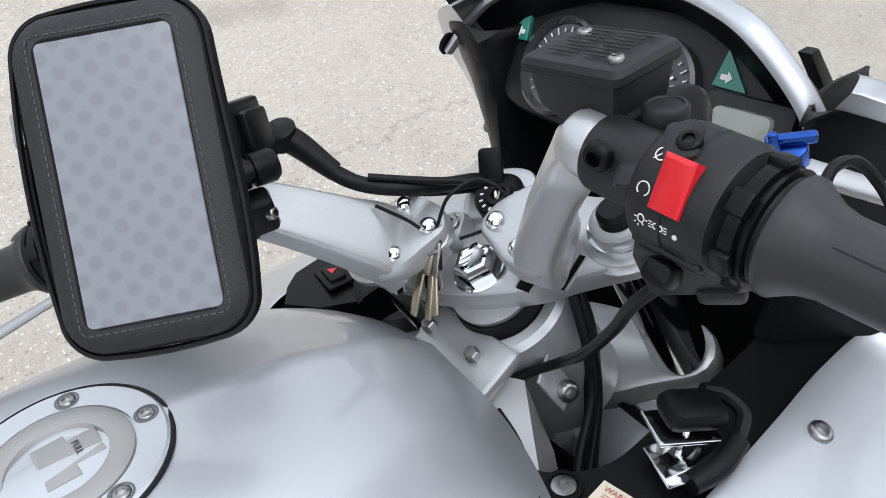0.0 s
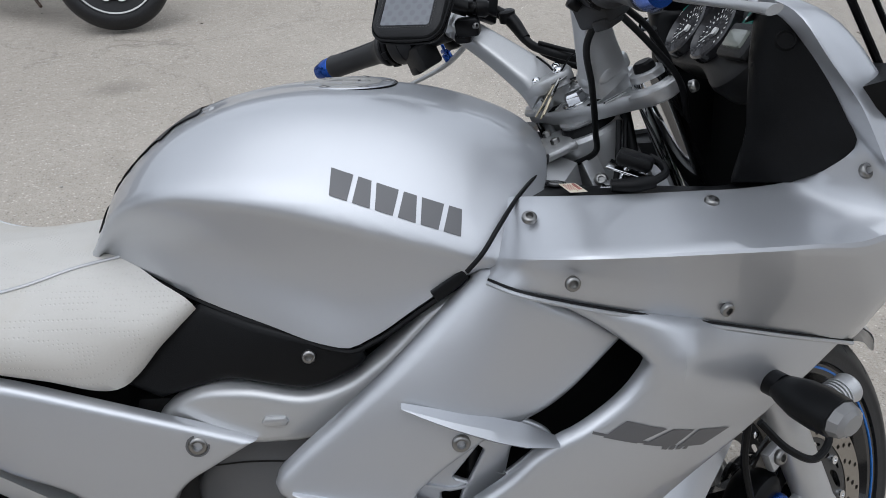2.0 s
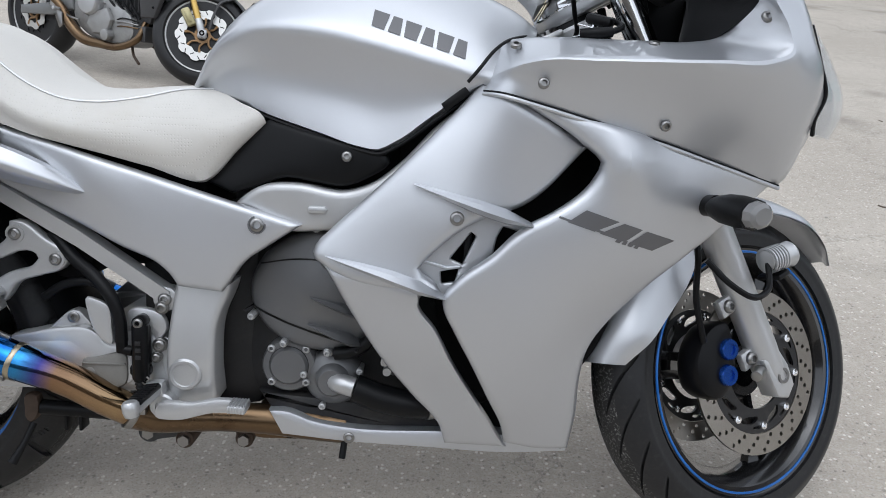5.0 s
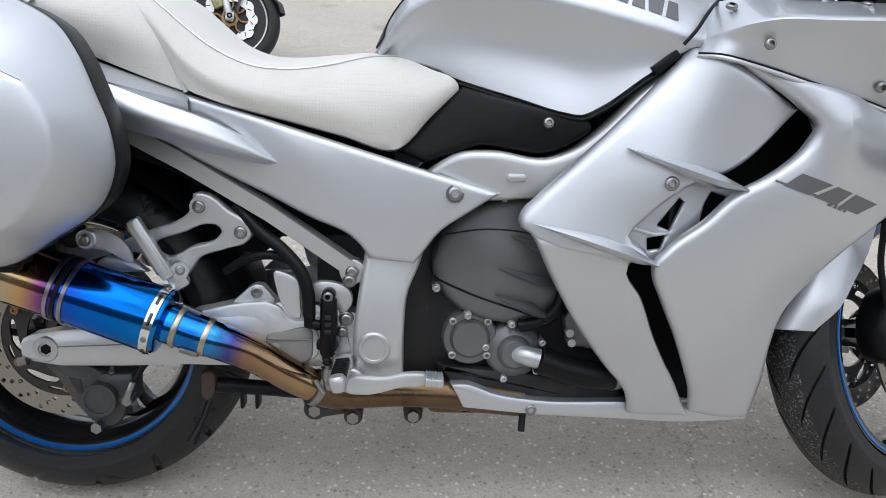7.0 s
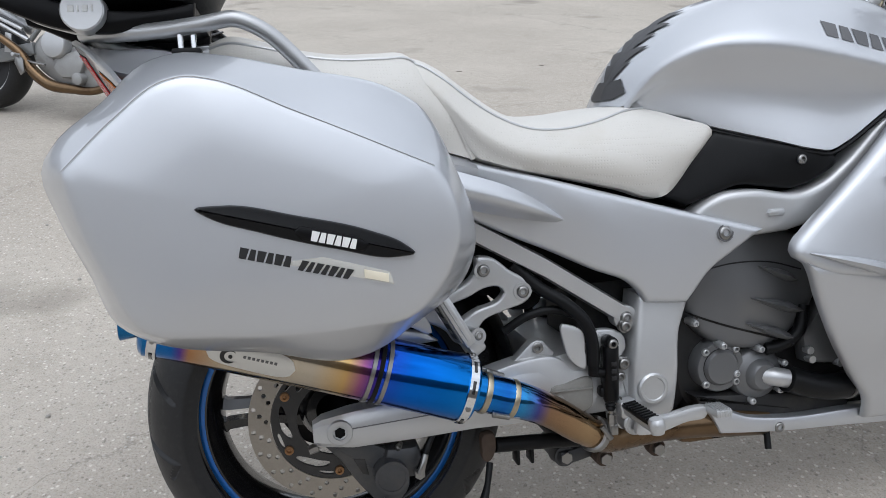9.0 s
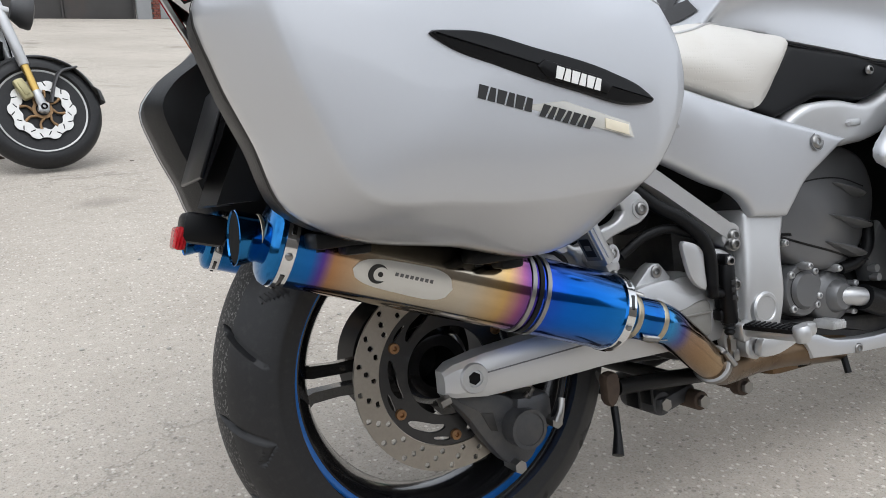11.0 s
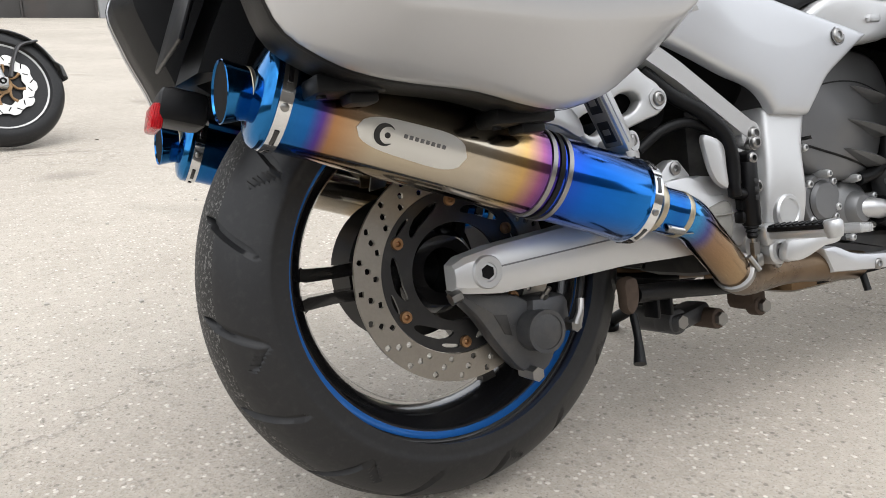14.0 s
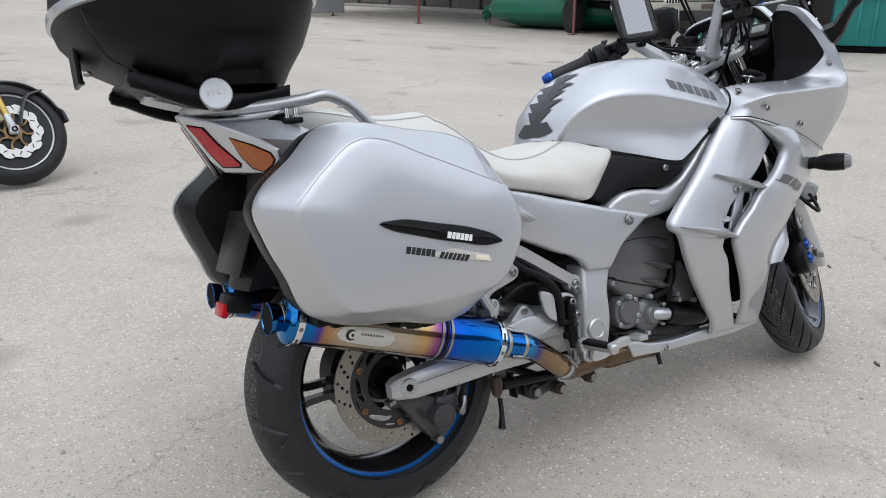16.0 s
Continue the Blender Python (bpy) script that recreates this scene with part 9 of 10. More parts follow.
# ---- hard luggage ----
BAG = [(-1.225, 0.743), (-1.208, 0.769), (-1.153, 0.812), (-1.098, 0.858), (-1.059, 0.867), (-1.021, 0.864), (-0.929, 0.845), (-0.805, 0.813), (-0.776, 0.794), (-0.754, 0.761), (-0.734, 0.712), (-0.714, 0.652), (-0.711, 0.614), (-0.726, 0.570), (-0.794, 0.515), (-0.857, 0.478), (-0.887, 0.472), (-0.986, 0.492), (-1.133, 0.527), (-1.161, 0.546), (-1.187, 0.612), (-1.213, 0.678)]
CRE = [(-1.182, 0.737, 1), (-1.125, 0.789), (-1.069, 0.827), (-1.046, 0.831), (-1.025, 0.828), (-0.935, 0.790), (-0.778, 0.719, 1), (-0.759, 0.687), (-0.752, 0.636), (-0.772, 0.586), (-0.812, 0.544), (-0.877, 0.535), (-1.031, 0.540), (-1.118, 0.556), (-1.150, 0.615), (-1.179, 0.713)]


def even(outline, n=110, start=(-1.3, 0.75)):
    """n points evenly round an outline, by angle about its middle."""
    o = ring(outline, 0.002)
    c = arr((-0.965, 0.675))
    a = np.arctan2(o[:, 1] - c[1], o[:, 0] - c[0])
    k = np.argsort(a)
    a, o = a[k], o[k]
    q = np.linspace(-math.pi, math.pi, n, endpoint=False)
    return np.stack([np.interp(q, a, o[:, 0], period=2 * math.pi), np.interp(q, a, o[:, 1], period=2 * math.pi)], 1)


def pannier(s, label):
    base = Vector((-0.965, -0.32 * s, 0.49))
    root = thing("pannier", BIKE @ Matrix.Translation(base), label, "pannier", "hard luggage")
    m = Matrix.Translation(-base)
    big, cre = even(BAG), even(CRE)
    c = arr((-0.965, 0.675))

    def at(loop, y):
        return np.column_stack([loop[:, 0], np.full(len(loop), y * s), loop[:, 1]])
    sh = lambda k: c + (big - c) * k
    part("tray", G().loops([at(sh(0.80), -0.205), at(sh(0.90), -0.212), at(sh(0.985), -0.262), at(sh(0.992), -0.318), at(sh(0.985), -0.322)]), BLACK, root, "black plastic inner tray", m, angle=40)
    mid = lambda t: big * (1 - t) + cre * t
    cen = lambda k: c + (cre - c) * k
    shell = part("shell", G().loops([at(sh(0.970), -0.318), at(sh(0.990), -0.322), at(sh(1.0), -0.330), at(mid(0.03), -0.344), at(mid(0.12), -0.358), at(mid(0.5), -0.390), at(mid(0.90), -0.4195), at(mid(0.985), -0.4245), at(cen(0.985), -0.4270), at(cen(0.93), -0.4290), at(cen(0.80), -0.4350), at(cen(0.55), -0.4385), at(cen(0.25), -0.4400), at(cen(0.02), -0.4405)]), SILVER, root, "scuffed silver painted shell", m, angle=55)
    top = CRE[:7]
    part("crease_line", G().tube([(q[0], -0.4262 * s, q[1]) for q in top], 0.0005, 5, 80), CAPGREY, root, "", m)
    part("shell_seal", G().loops([at(sh(1.0), -0.3195), at(sh(1.003), -0.3215), at(sh(1.0), -0.3235)], False, False), BLACK, root, "", m)
    face = -0.4372

    def plate(outline, y0, y1, bev):
        return G().slab(outline, y0 * s, y1 * s, bev, 0.004)
    strip = part("trim_strip", plate([(-1.050, 0.6875), (-1.020, 0.690), (-0.940, 0.673), (-0.860, 0.650), (-0.822, 0.632), (-0.809, 0.620), (-0.830, 0.617), (-0.900, 0.632), (-0.985, 0.658), (-1.035, 0.677)], face + 0.004, face - 0.0075, 0.004), BLACK, root, "black trim strip", m)
    part("name_plate", plate([(-0.946, 0.656), (-0.938, 0.662), (-0.875, 0.6445), (-0.862, 0.635), (-0.870, 0.628), (-0.936, 0.645)], face - 0.006, face - 0.0095, 0.0015), SATIN, strip, "", m)
    tilt_dir = (0.240, 0, -0.067) if s > 0 else (-0.240, 0, 0.067)
    up_dir = (0.067, 0, 0.240)
    o = (-0.928, (face - 0.0097) * s, 0.6445) if s > 0 else (-0.876, (face - 0.0097) * s, 0.630)
    emblem("emblem_block", 6, (0.0088, 0.0115), m @ axes(o, tilt_dir, up_dir), WHITE, strip, 0.05, 0.2)
    film = part("sticker", plate([(-1.032, 0.661, 1), (-1.025, 0.638, 1), (-0.836, 0.585, 1), (-0.840, 0.600, 1), (-0.94, 0.632)], face - 0.0008, face - 0.0022, 0.0003), CLEARFILM, root, "peeling clear sticker with lettering", m)
    o = (-1.008, (face - 0.0024) * s, 0.6305) if s > 0 else (-0.955, (face - 0.0024) * s, 0.6165)
    emblem("print_block", 6, (0.0098, 0.0125), m @ axes(o, tilt_dir, up_dir), BLACKPRINT, film, 0.05, 0.2)
    o = (-0.945, (face - 0.0024) * s, 0.6115) if s > 0 else (-0.885, (face - 0.0024) * s, 0.598)
    emblem("print_block", 7, (0.0086, 0.0120), m @ axes(o, tilt_dir, up_dir), BLACKPRINT, film, 0.35, 0.28)
    part("paper_tag", plate([(-0.870, 0.606, 1), (-0.842, 0.598, 1), (-0.842, 0.588, 1), (-0.870, 0.596, 1)], face - 0.0022, face - 0.0030, 0.0002), PAPER, film, "yellowed paper tag", m)
    for x, z in ((-1.090, 0.514), (-0.905, 0.474)):
        latch = part("latch", G().box((x, -0.262 * s, z), (0.072, 0.048, 0.018), 0.004).box((x + 0.012, -0.264 * s, z - 0.012), (0.030, 0.030, 0.014), 0.004), BLACK, root, "black latch under the case", m)
        part("latch_pin", G().cyl((x - 0.026, -0.266 * s, z - 0.012), (x - 0.026, -0.266 * s, z - 0.006), 0.005, n=12), SATIN, latch, "", m)
    return root


pannier(1, "silver hard pannier with black trim strip and stickers")
pannier(-1, "silver hard pannier on the far side with black inner tray")

# top case on its plate
TB = Vector((-1.21, 0, 0.975))
case = thing("top_case", BIKE @ Matrix.Translation(TB), "large black top case with silver rim above the tail", "top case", "hard luggage")
m = Matrix.Translation(-TB)


def egg(z, x0, x1, w, p=2.6, n=64):
    """A rounded box outline at height z."""
    q = np.linspace(0, 2 * math.pi, n, endpoint=False)
    c, h = (x0 + x1) / 2, (x1 - x0) / 2
    cx, sy = np.cos(q), np.sin(q)
    wide = w * (1 - 0.12 * np.clip(-cx, 0, 1))
    return np.stack([c + h * np.sign(cx) * np.abs(cx) ** (2 / p), wide * np.sign(sy) * np.abs(sy) ** (2 / p), np.full(n, z)], 1)


low = part("lower_shell", G().loops([egg(0.958, -1.27, -1.05, 0.10), egg(0.966, -1.31, -1.035, 0.135), egg(0.992, -1.340, -1.020, 0.142), egg(1.032, -1.400, -1.000, 0.240), egg(1.080, -1.438, -0.980, 0.273), egg(1.110, -1.446, -0.972, 0.282)]), BLACK, case, "black plastic lower shell", m, angle=50)
part("rim_band", G().loops([egg(1.108, -1.446, -0.972, 0.282), egg(1.110, -1.452, -0.966, 0.288), egg(1.124, -1.452, -0.964, 0.289), egg(1.126, -1.446, -0.970, 0.283)]), SILVER, case, "silver rim band", m)
part("lid", G().loops([egg(1.124, -1.446, -0.970, 0.283), egg(1.180, -1.440, -0.975, 0.280), egg(1.230, -1.415, -1.000, 0.262), egg(1.270, -1.370, -1.050, 0.22), egg(1.290, -1.30, -1.12, 0.15), egg(1.294, -1.24, -1.18, 0.06)]), BLACK, case, "black domed lid", m, angle=50)
part("lock", G().slab([(-0.040, 0.995), (-0.045, 1.070), (0.045, 1.070), (0.040, 0.995)], 0, 0.010, 0.004, m=Matrix.Translation((-1.412, 0, 0)) @ Matrix.Rotation(radians(90), 4, "Z")), SATIN, case, "black lock plate", m)
for y in (-0.06, 0.06):
    part("lock_stud", G().box((-1.406, y, 1.010), (0.014, 0.014, 0.010), 0.004), STEEL, case, "bright stud", m)
part("seam", G().tube([(-1.41, -0.17, 1.10), (-1.405, -0.195, 1.06), (-1.385, -0.20, 1.015), (-1.345, -0.195, 0.992)], 0.002, 6), SATIN, case, "", m)
mk = axes((-1.204, -0.142, 0.951), (0.98, -0.10, 0.0), (0.0, 0.15, 0.98))
badge = part("plate_badge", G().lathe([(-0.02, 0.030), (0.002, 0.030), (0.004, 0.028), (0.004, 0)], 36, mk), FRAME, rear_plate, "round silver badge")
for k, w in enumerate((0.011, 0.003, 0.010, 0.003)):
    part("badge_bar", G().box((-0.014 + 0.0095 * k, 0.001, 0.0045), (w * 0.75, 0.009, 0.001), 0.0003, mk), WHITE, badge)


# ---- the yard ----
g = G()
xs = np.concatenate([-np.geomspace(400, 14, 14), np.linspace(-12, 14, 53), np.geomspace(16, 400, 14)])
ys = np.concatenate([-np.geomspace(400, 10, 12), np.linspace(-8, 16, 49), np.geomspace(18, 400, 14)])
rows = []
for y in ys:
    row = []
    for x in xs:
        d = math.hypot(x, y)
        z = 0.010 * noise.noise(Vector((x * 0.22, y * 0.22, 0))) * min(max(d - 3, 0) / 4, 1)
        row.append((x, y, z + 0.038 * max(min(y, 46) - 3.2, 0) ** 1.0 * min(max((9 - x) / 7, 0), 1) * min(max((y - 3.2) / 2, 0), 1) ** 0.35))
    rows.append(row)
g.grid(rows)
tagged(part("ground", g, ASPHALT), "pale worn asphalt yard with grit and stains", "ground", "", "structure")



# ---- the second motorcycle, farther off ----
PALE = material("pale_rim_paint", (0.42, 0.42, 0.41), 0.4, 0.5, grain=0.06, scale=300, mottle=0.08, mscale=9, dirt=(0.16, 0.15, 0.13), dirt_amount=0.25)
GUNMETAL = material("dark_grey_plastic", (0.045, 0.045, 0.047), 0.5, 0.0, grain=0.1, scale=300, mottle=0.15, mscale=8)
ALLOY = material("worn_crankcase", (0.36, 0.36, 0.355), 0.5, 0.6, grain=0.1, scale=250, bump=0.1, mottle=0.12, mscale=10, dirt=(0.12, 0.11, 0.10), dirt_amount=0.4)
GOLD = material("gold_slider", (0.62, 0.42, 0.13), 0.3, 0.9, mottle=0.08, mscale=20)
CARRIER = material("bronze_disc_carrier", (0.30, 0.19, 0.10), 0.45, 0.8, mottle=0.15, mscale=30)
TRELLIS = material("grey_tube_paint", (0.20, 0.205, 0.205), 0.42, 0.3, mottle=0.1, mscale=14)
BRIGHT = material("petal_disc_steel", (0.66, 0.65, 0.62), 0.38, 0.8, mottle=0.08, mscale=30)
OLIVE = material("khaki_caliper", (0.40, 0.36, 0.20), 0.45, 0.5, mottle=0.15, mscale=25)

ax, ay = Vector((1.29, -0.67, -0.033)).normalized(), Vector((0.67, 1.29, 0)).normalized()
SECOND = axes((-2.77, 4.36, 0.050), ax, ay) @ Matrix.Rotation(radians(-11), 4, "X")
other = thing("naked_motorcycle", SECOND, "dark naked motorcycle with grey trellis frame leaning on its stand", "motorcycle", "parked motorcycles")
ON_Y = Matrix.Rotation(radians(90), 4, "X")        # a turned part's axis laid across the bike
WB, RA = 1.454, 0.305
TURN = Matrix.Translation((1.423, 0, 0.293)) @ Matrix.Rotation(radians(40), 4, Vector((-0.415, 0, 0.91))) @ Matrix.Translation((-1.423, 0, -0.293))


def other_wheel(name, m, wide, spokes, petals):
    w = wide / 2
    prof = [(-w * 0.75, 0.222), (-w * 0.98, 0.236), (-w, 0.256), (-w * 0.86, 0.280), (-w * 0.6, 0.296), (-w * 0.3, 0.303), (0, 0.305), (w * 0.3, 0.303), (w * 0.6, 0.296), (w * 0.86, 0.280), (w, 0.256), (w * 0.98, 0.236), (w * 0.75, 0.222)]
    tyre = part(name, G().lathe(prof, 64, m), RUBBER, other, "dusty black tyre")
    rim = part("rim", G().lathe([(-w * 0.80, 0.232), (-w * 0.80, 0.222), (-w * 0.70, 0.210), (-w * 0.45, 0.198), (w * 0.45, 0.198), (w * 0.70, 0.210), (w * 0.80, 0.222), (w * 0.80, 0.232)], 64, m, closed=True), PALE, tyre, "pale grey painted rim")
    for i in range(spokes):
        a = m @ Matrix.Rotation(2 * math.pi * (i + 0.3) / spokes, 4, "Z")
        for k in (-1, 1):
            c = [a @ Vector(q) for q in ((0.02, 0.012 * k, 0), (0.10, 0.016 * k, 0), (0.203, 0.034 * k, 0))]
            part("spoke", G().tube(c, [0.014, 0.011, 0.012], 8, 8), PALE, rim)
    part("hub", G().lathe([(-w * 0.7, 0.026), (-w * 0.7, 0.034), (w * 0.7, 0.034), (w * 0.7, 0.026)], 28, m), PALE, rim)
    return tyre, rim


def petal_disc(parent, m, z, r0=0.105, r1=0.158, n=10, bolts=8):
    """A brake disc with a scalloped rim and inner edge, slots and a spoked carrier."""
    q = np.linspace(0, 2 * math.pi, 160, endpoint=False)
    ro = r1 + 0.007 * np.sign(np.sin(n * q)) * np.abs(np.sin(n * q)) ** 0.5
    ri = r0 + 0.006 * np.sin(n * q + 0.6)
    lay = lambda r, h: np.stack([r * np.cos(q), r * np.sin(q), np.full(160, h)], 1)
    d = part("brake_disc", G().loops([lay(ri, z), lay(ro, z), lay(ro, z + 0.005), lay(ri, z + 0.005), lay(ri, z)], False, False, m=m), BRIGHT, parent, "bright petal-edged brake disc")
    for i in range(n * 2):
        a = m @ Matrix.Rotation(2 * math.pi * i / (n * 2), 4, "Z") @ Matrix.Translation((0.130 + 0.012 * (i % 2), 0, z + 0.0025)) @ Matrix.Rotation(0.7 if i % 2 else -0.7, 4, "Z")
        part("slot", G().box((0, 0, 0), (0.026, 0.0055, 0.0062), 0.0005, a), DARK, d)
    part("disc_carrier", G().lathe([(z - 0.004, 0.034), (z - 0.004, 0.050), (z + 0.008, 0.050), (z + 0.008, 0.034)], 32, m, closed=True), CARRIER, d, "bronze disc carrier")
    for i in range(bolts):
        a = m @ Matrix.Rotation(2 * math.pi * i / bolts, 4, "Z")
        part("carrier_arm", G().tube([a @ Vector((0.045, 0.010, z + 0.002)), a @ Vector((0.075, -0.006, z + 0.003)), a @ Vector((0.108, 0.0, z + 0.002))], [0.008, 0.006, 0.009], 8, 8), CARRIER, d)
    return d


FW = TURN @ Matrix.Translation((WB, 0, RA)) @ ON_Y
RW = Matrix.Translation((0, 0, RA)) @ ON_Y
ft, fr = other_wheel("front_tyre", FW, 0.125, 5, True)
petal_disc(ft, FW, 0.060)
petal_disc(ft, FW, -0.065)
rt, rr = other_wheel("rear_tyre", RW, 0.18, 3, False)
petal_disc(rt, RW, 0.075, 0.075, 0.118, 8, 6)

RAKE = Vector((-0.415, 0, 0.91))


def up_leg(s, d, ahead=0.0):
    return TURN @ (Vector((WB + ahead, s, RA)) + RAKE * d)


for s in (-0.098, 0.098):
    leg = part("fork_upper", G().cyl(up_leg(s, 0.235), up_leg(s, 0.66), 0.027, 0.027, 20, 0.003), FRAME, other, "silver upper fork tube")
    part("slider", G().cyl(up_leg(s, 0.08), up_leg(s, 0.24), 0.020, 0.020, 18), GOLD, leg, "gold fork slider")
    part("axle_lug", G().cyl(up_leg(s, -0.025), up_leg(s, 0.095), 0.024, 0.022, 18, 0.003).box((WB, s, RA), (0.055, 0.034, 0.06), 0.012, TURN), CAST, leg, "cast axle lug")
    part("axle_end", G().lathe([(0, 0.016), (0.012, 0.016), (0.012, 0.009), (0.004, 0.009), (0.004, 0)], 18, TURN @ frame_to((WB, s * 1.18, RA), (WB, s * 2, RA))), DARK, leg)
    part("caliper", G().box((0, 0, 0), (0.055, 0.045, 0.115), 0.012, TURN @ Matrix.Translation((WB - 0.098, s * 0.92, RA + 0.085)) @ Matrix.Rotation(radians(-35), 4, "Y")).box((0, -0.002, 0), (0.03, 0.055, 0.08), 0.010, TURN @ Matrix.Translation((WB - 0.098, s * 0.92, RA + 0.085)) @ Matrix.Rotation(radians(-35), 4, "Y")), OLIVE, leg, "khaki brake caliper")
    part("brake_hose", G().tube([TURN @ Vector(q) for q in ((WB - 0.09, s, RA + 0.14), (WB - 0.12, s * 0.8, RA + 0.26), (WB - 0.17, s * 0.5, RA + 0.40), (WB - 0.22, 0, RA + 0.50))], 0.005, 6), SATIN, leg)
# front mudguard: a curved blade on stays
rows = []
for i in range(25):
    a = radians(20 + 128 * i / 24)
    taper = 0.35 + 0.65 * math.sin(math.pi * min(i / 24 * 1.25 + 0.08, 1) ** 0.8) ** 0.6 if i < 21 else 0.55
    r = 0.322 + (0.02 if i < 3 else 0)
    rows.append([TURN @ Vector((WB + (r - 0.016 * abs(u) ** 2 * 2) * math.cos(a), 0.076 * u * taper, RA + (r - 0.02 * u * u) * math.sin(a))) for u in np.linspace(-1, 1, 9)])
g = G().grid(rows)
inn = [[Vector(p) + (TURN @ Vector((WB, 0, RA)) - Vector(p)).normalized() * 0.005 for p in r] for r in rows]
g.grid(inn[::-1])
g.loops([arr([tuple(p) for p in rows[0]] + [tuple(r[-1]) for r in rows[1:]] + [tuple(p) for p in rows[-1][::-1][1:]] + [tuple(r[0]) for r in rows[::-1][1:-1]]), arr([tuple(p) for p in inn[0]] + [tuple(r[-1]) for r in inn[1:]] + [tuple(p) for p in inn[-1][::-1][1:]] + [tuple(r[0]) for r in inn[::-1][1:-1]])], False, False)
guard = part("front_mudguard", g, GUNMETAL, other, "dark grey front mudguard")
for s in (-1, 1):
    part("stay", G().tube([TURN @ Vector(q) for q in ((WB + 0.155, 0.072 * s, RA + 0.270), (WB + 0.07, 0.088 * s, RA + 0.215), (WB + 0.045, 0.094 * s, RA + 0.13), (WB + 0.035, 0.096 * s, RA + 0.035))], [0.012, 0.018, 0.014, 0.016], 8, 20, flat=0.5), GUNMETAL, guard, "dark mudguard stay")

# trellis frame, both sides
for s in (-1, 1):
    y = 0.105 * s
    n = {k: Vector(v) for k, v in {"a": (0.53, y * 1.25, 0.54), "b": (0.83, y * 1.25, 0.545), "c": (0.97, y * 1.1, 0.70), "d": (0.84, y * 1.15, 0.745), "e": (1.13, y * 0.5, 0.80), "f": (1.10, y * 0.6, 0.655), "g": (0.52, y * 1.2, 0.66), "h": (0.20, y * 0.9, 0.72), "i": (0.44, y * 1.25, 0.44)}.items()}
    for p, q in ("ad", "ag", "ab", "bd", "bc", "de", "dg", "bf", "gh", "ah", "ai", "cf"):
        part("frame_tube", G().cyl(n[p], n[q], 0.0145, 0.0145, 14), TRELLIS, other, "grey steel frame tube")
part("headstock", G().cyl(TURN @ Vector((1.17, 0, 0.80)), TURN @ Vector((1.11, 0, 0.93)), 0.035, 0.035, 20, 0.004), TRELLIS, other)
# engine
eng = part("crankcase", G().slab([(0.44, 0.40), (0.52, 0.49), (0.68, 0.50), (0.82, 0.44), (0.98, 0.36), (1.00, 0.25), (0.93, 0.19), (0.72, 0.18), (0.56, 0.22), (0.46, 0.30)], -0.130, 0.130, 0.03), ALLOY, other, "worn aluminium crankcase")
part("clutch_cover", G().lathe([(0, 0.088), (0.055, 0.086), (0.066, 0.078), (0.070, 0.060), (0.070, 0)], 40, frame_to((0.645, -0.125, 0.425), (0.645, -0.3, 0.43))), CAST, eng, "round pale clutch cover")
part("pump_cover", G().slab([(0.66, 0.36), (0.80, 0.40), (0.84, 0.33), (0.80, 0.24), (0.68, 0.23), (0.62, 0.28)], -0.128, -0.165, 0.010), ALLOY, eng)
part("oil_filter", G().cyl((0.80, -0.12, 0.235), (0.80, -0.18, 0.23), 0.036, 0.036, 24, 0.006), ALLOY, eng)
for i in range(9):
    part("case_bolt", G().bolt((0.645 + 0.098 * math.cos(0.7 * i), -0.130, 0.425 + 0.098 * math.sin(0.7 * i)), (0, -1, 0), 0.008, 0.006), STEEL, eng)
cyl = part("cylinder", G().slab([(0.72, 0.40), (0.78, 0.52), (1.05, 0.53), (1.12, 0.44), (1.10, 0.34), (0.98, 0.30)], -0.085, 0.085, 0.012), GUNMETAL, other, "dark horizontal cylinder")
for i in range(7):
    part("fin", G().slab([(0.80 + 0.035 * i, 0.37, 1), (0.805 + 0.035 * i, 0.54, 1), (0.811 + 0.035 * i, 0.54, 1), (0.806 + 0.035 * i, 0.37, 1)], -0.105, 0.105, 0.001), GUNMETAL, cyl)
part("cam_cover", G().box((1.07, 0, 0.44), (0.08, 0.20, 0.13), 0.02), GUNMETAL, cyl)
part("rear_cylinder", G().box((0.70, 0, 0.60), (0.16, 0.17, 0.22), 0.02, None), GUNMETAL, other, "dark upright cylinder")
part("airbox", G().box((0.85, 0, 0.66), (0.38, 0.14, 0.16), 0.03), DARK, other, "black airbox")
for i in range(5):
    part("hose", G().tube([(0.66 + 0.07 * i, -0.10, 0.52 + 0.02 * i), (0.72 + 0.06 * i, -0.12 - 0.01 * (i % 2), 0.46), (0.80 + 0.06 * i, -0.11, 0.40 - 0.01 * i)], 0.008, 8), SATIN, other, "black hose")
for i in range(3):
    part("wire", G().tube([(0.84, -0.12, 0.29 + 0.02 * i), (0.92, -0.14, 0.30 + 0.025 * i), (1.04, -0.12, 0.30 + 0.02 * i)], 0.005, 6), (BRONZE, STEEL, SATIN)[i], other)
rad = part("radiator_shroud", G().slab([(1.13, 0.37, 1), (1.12, 0.66), (1.15, 0.71, 1), (1.26, 0.68, 1), (1.30, 0.52, 1), (1.24, 0.38, 1)], -0.195, -0.155, 0.008), GUNMETAL, other, "dark radiator shroud with white marks")
part("radiator_core", G().box((1.20, 0, 0.53), (0.045, 0.31, 0.30), 0.008), DARK, other, "black radiator")
part("radiator_shroud", G().slab([(1.13, 0.37, 1), (1.12, 0.66), (1.15, 0.71, 1), (1.26, 0.68, 1), (1.30, 0.52, 1), (1.24, 0.38, 1)], 0.155, 0.195, 0.008), GUNMETAL, other)
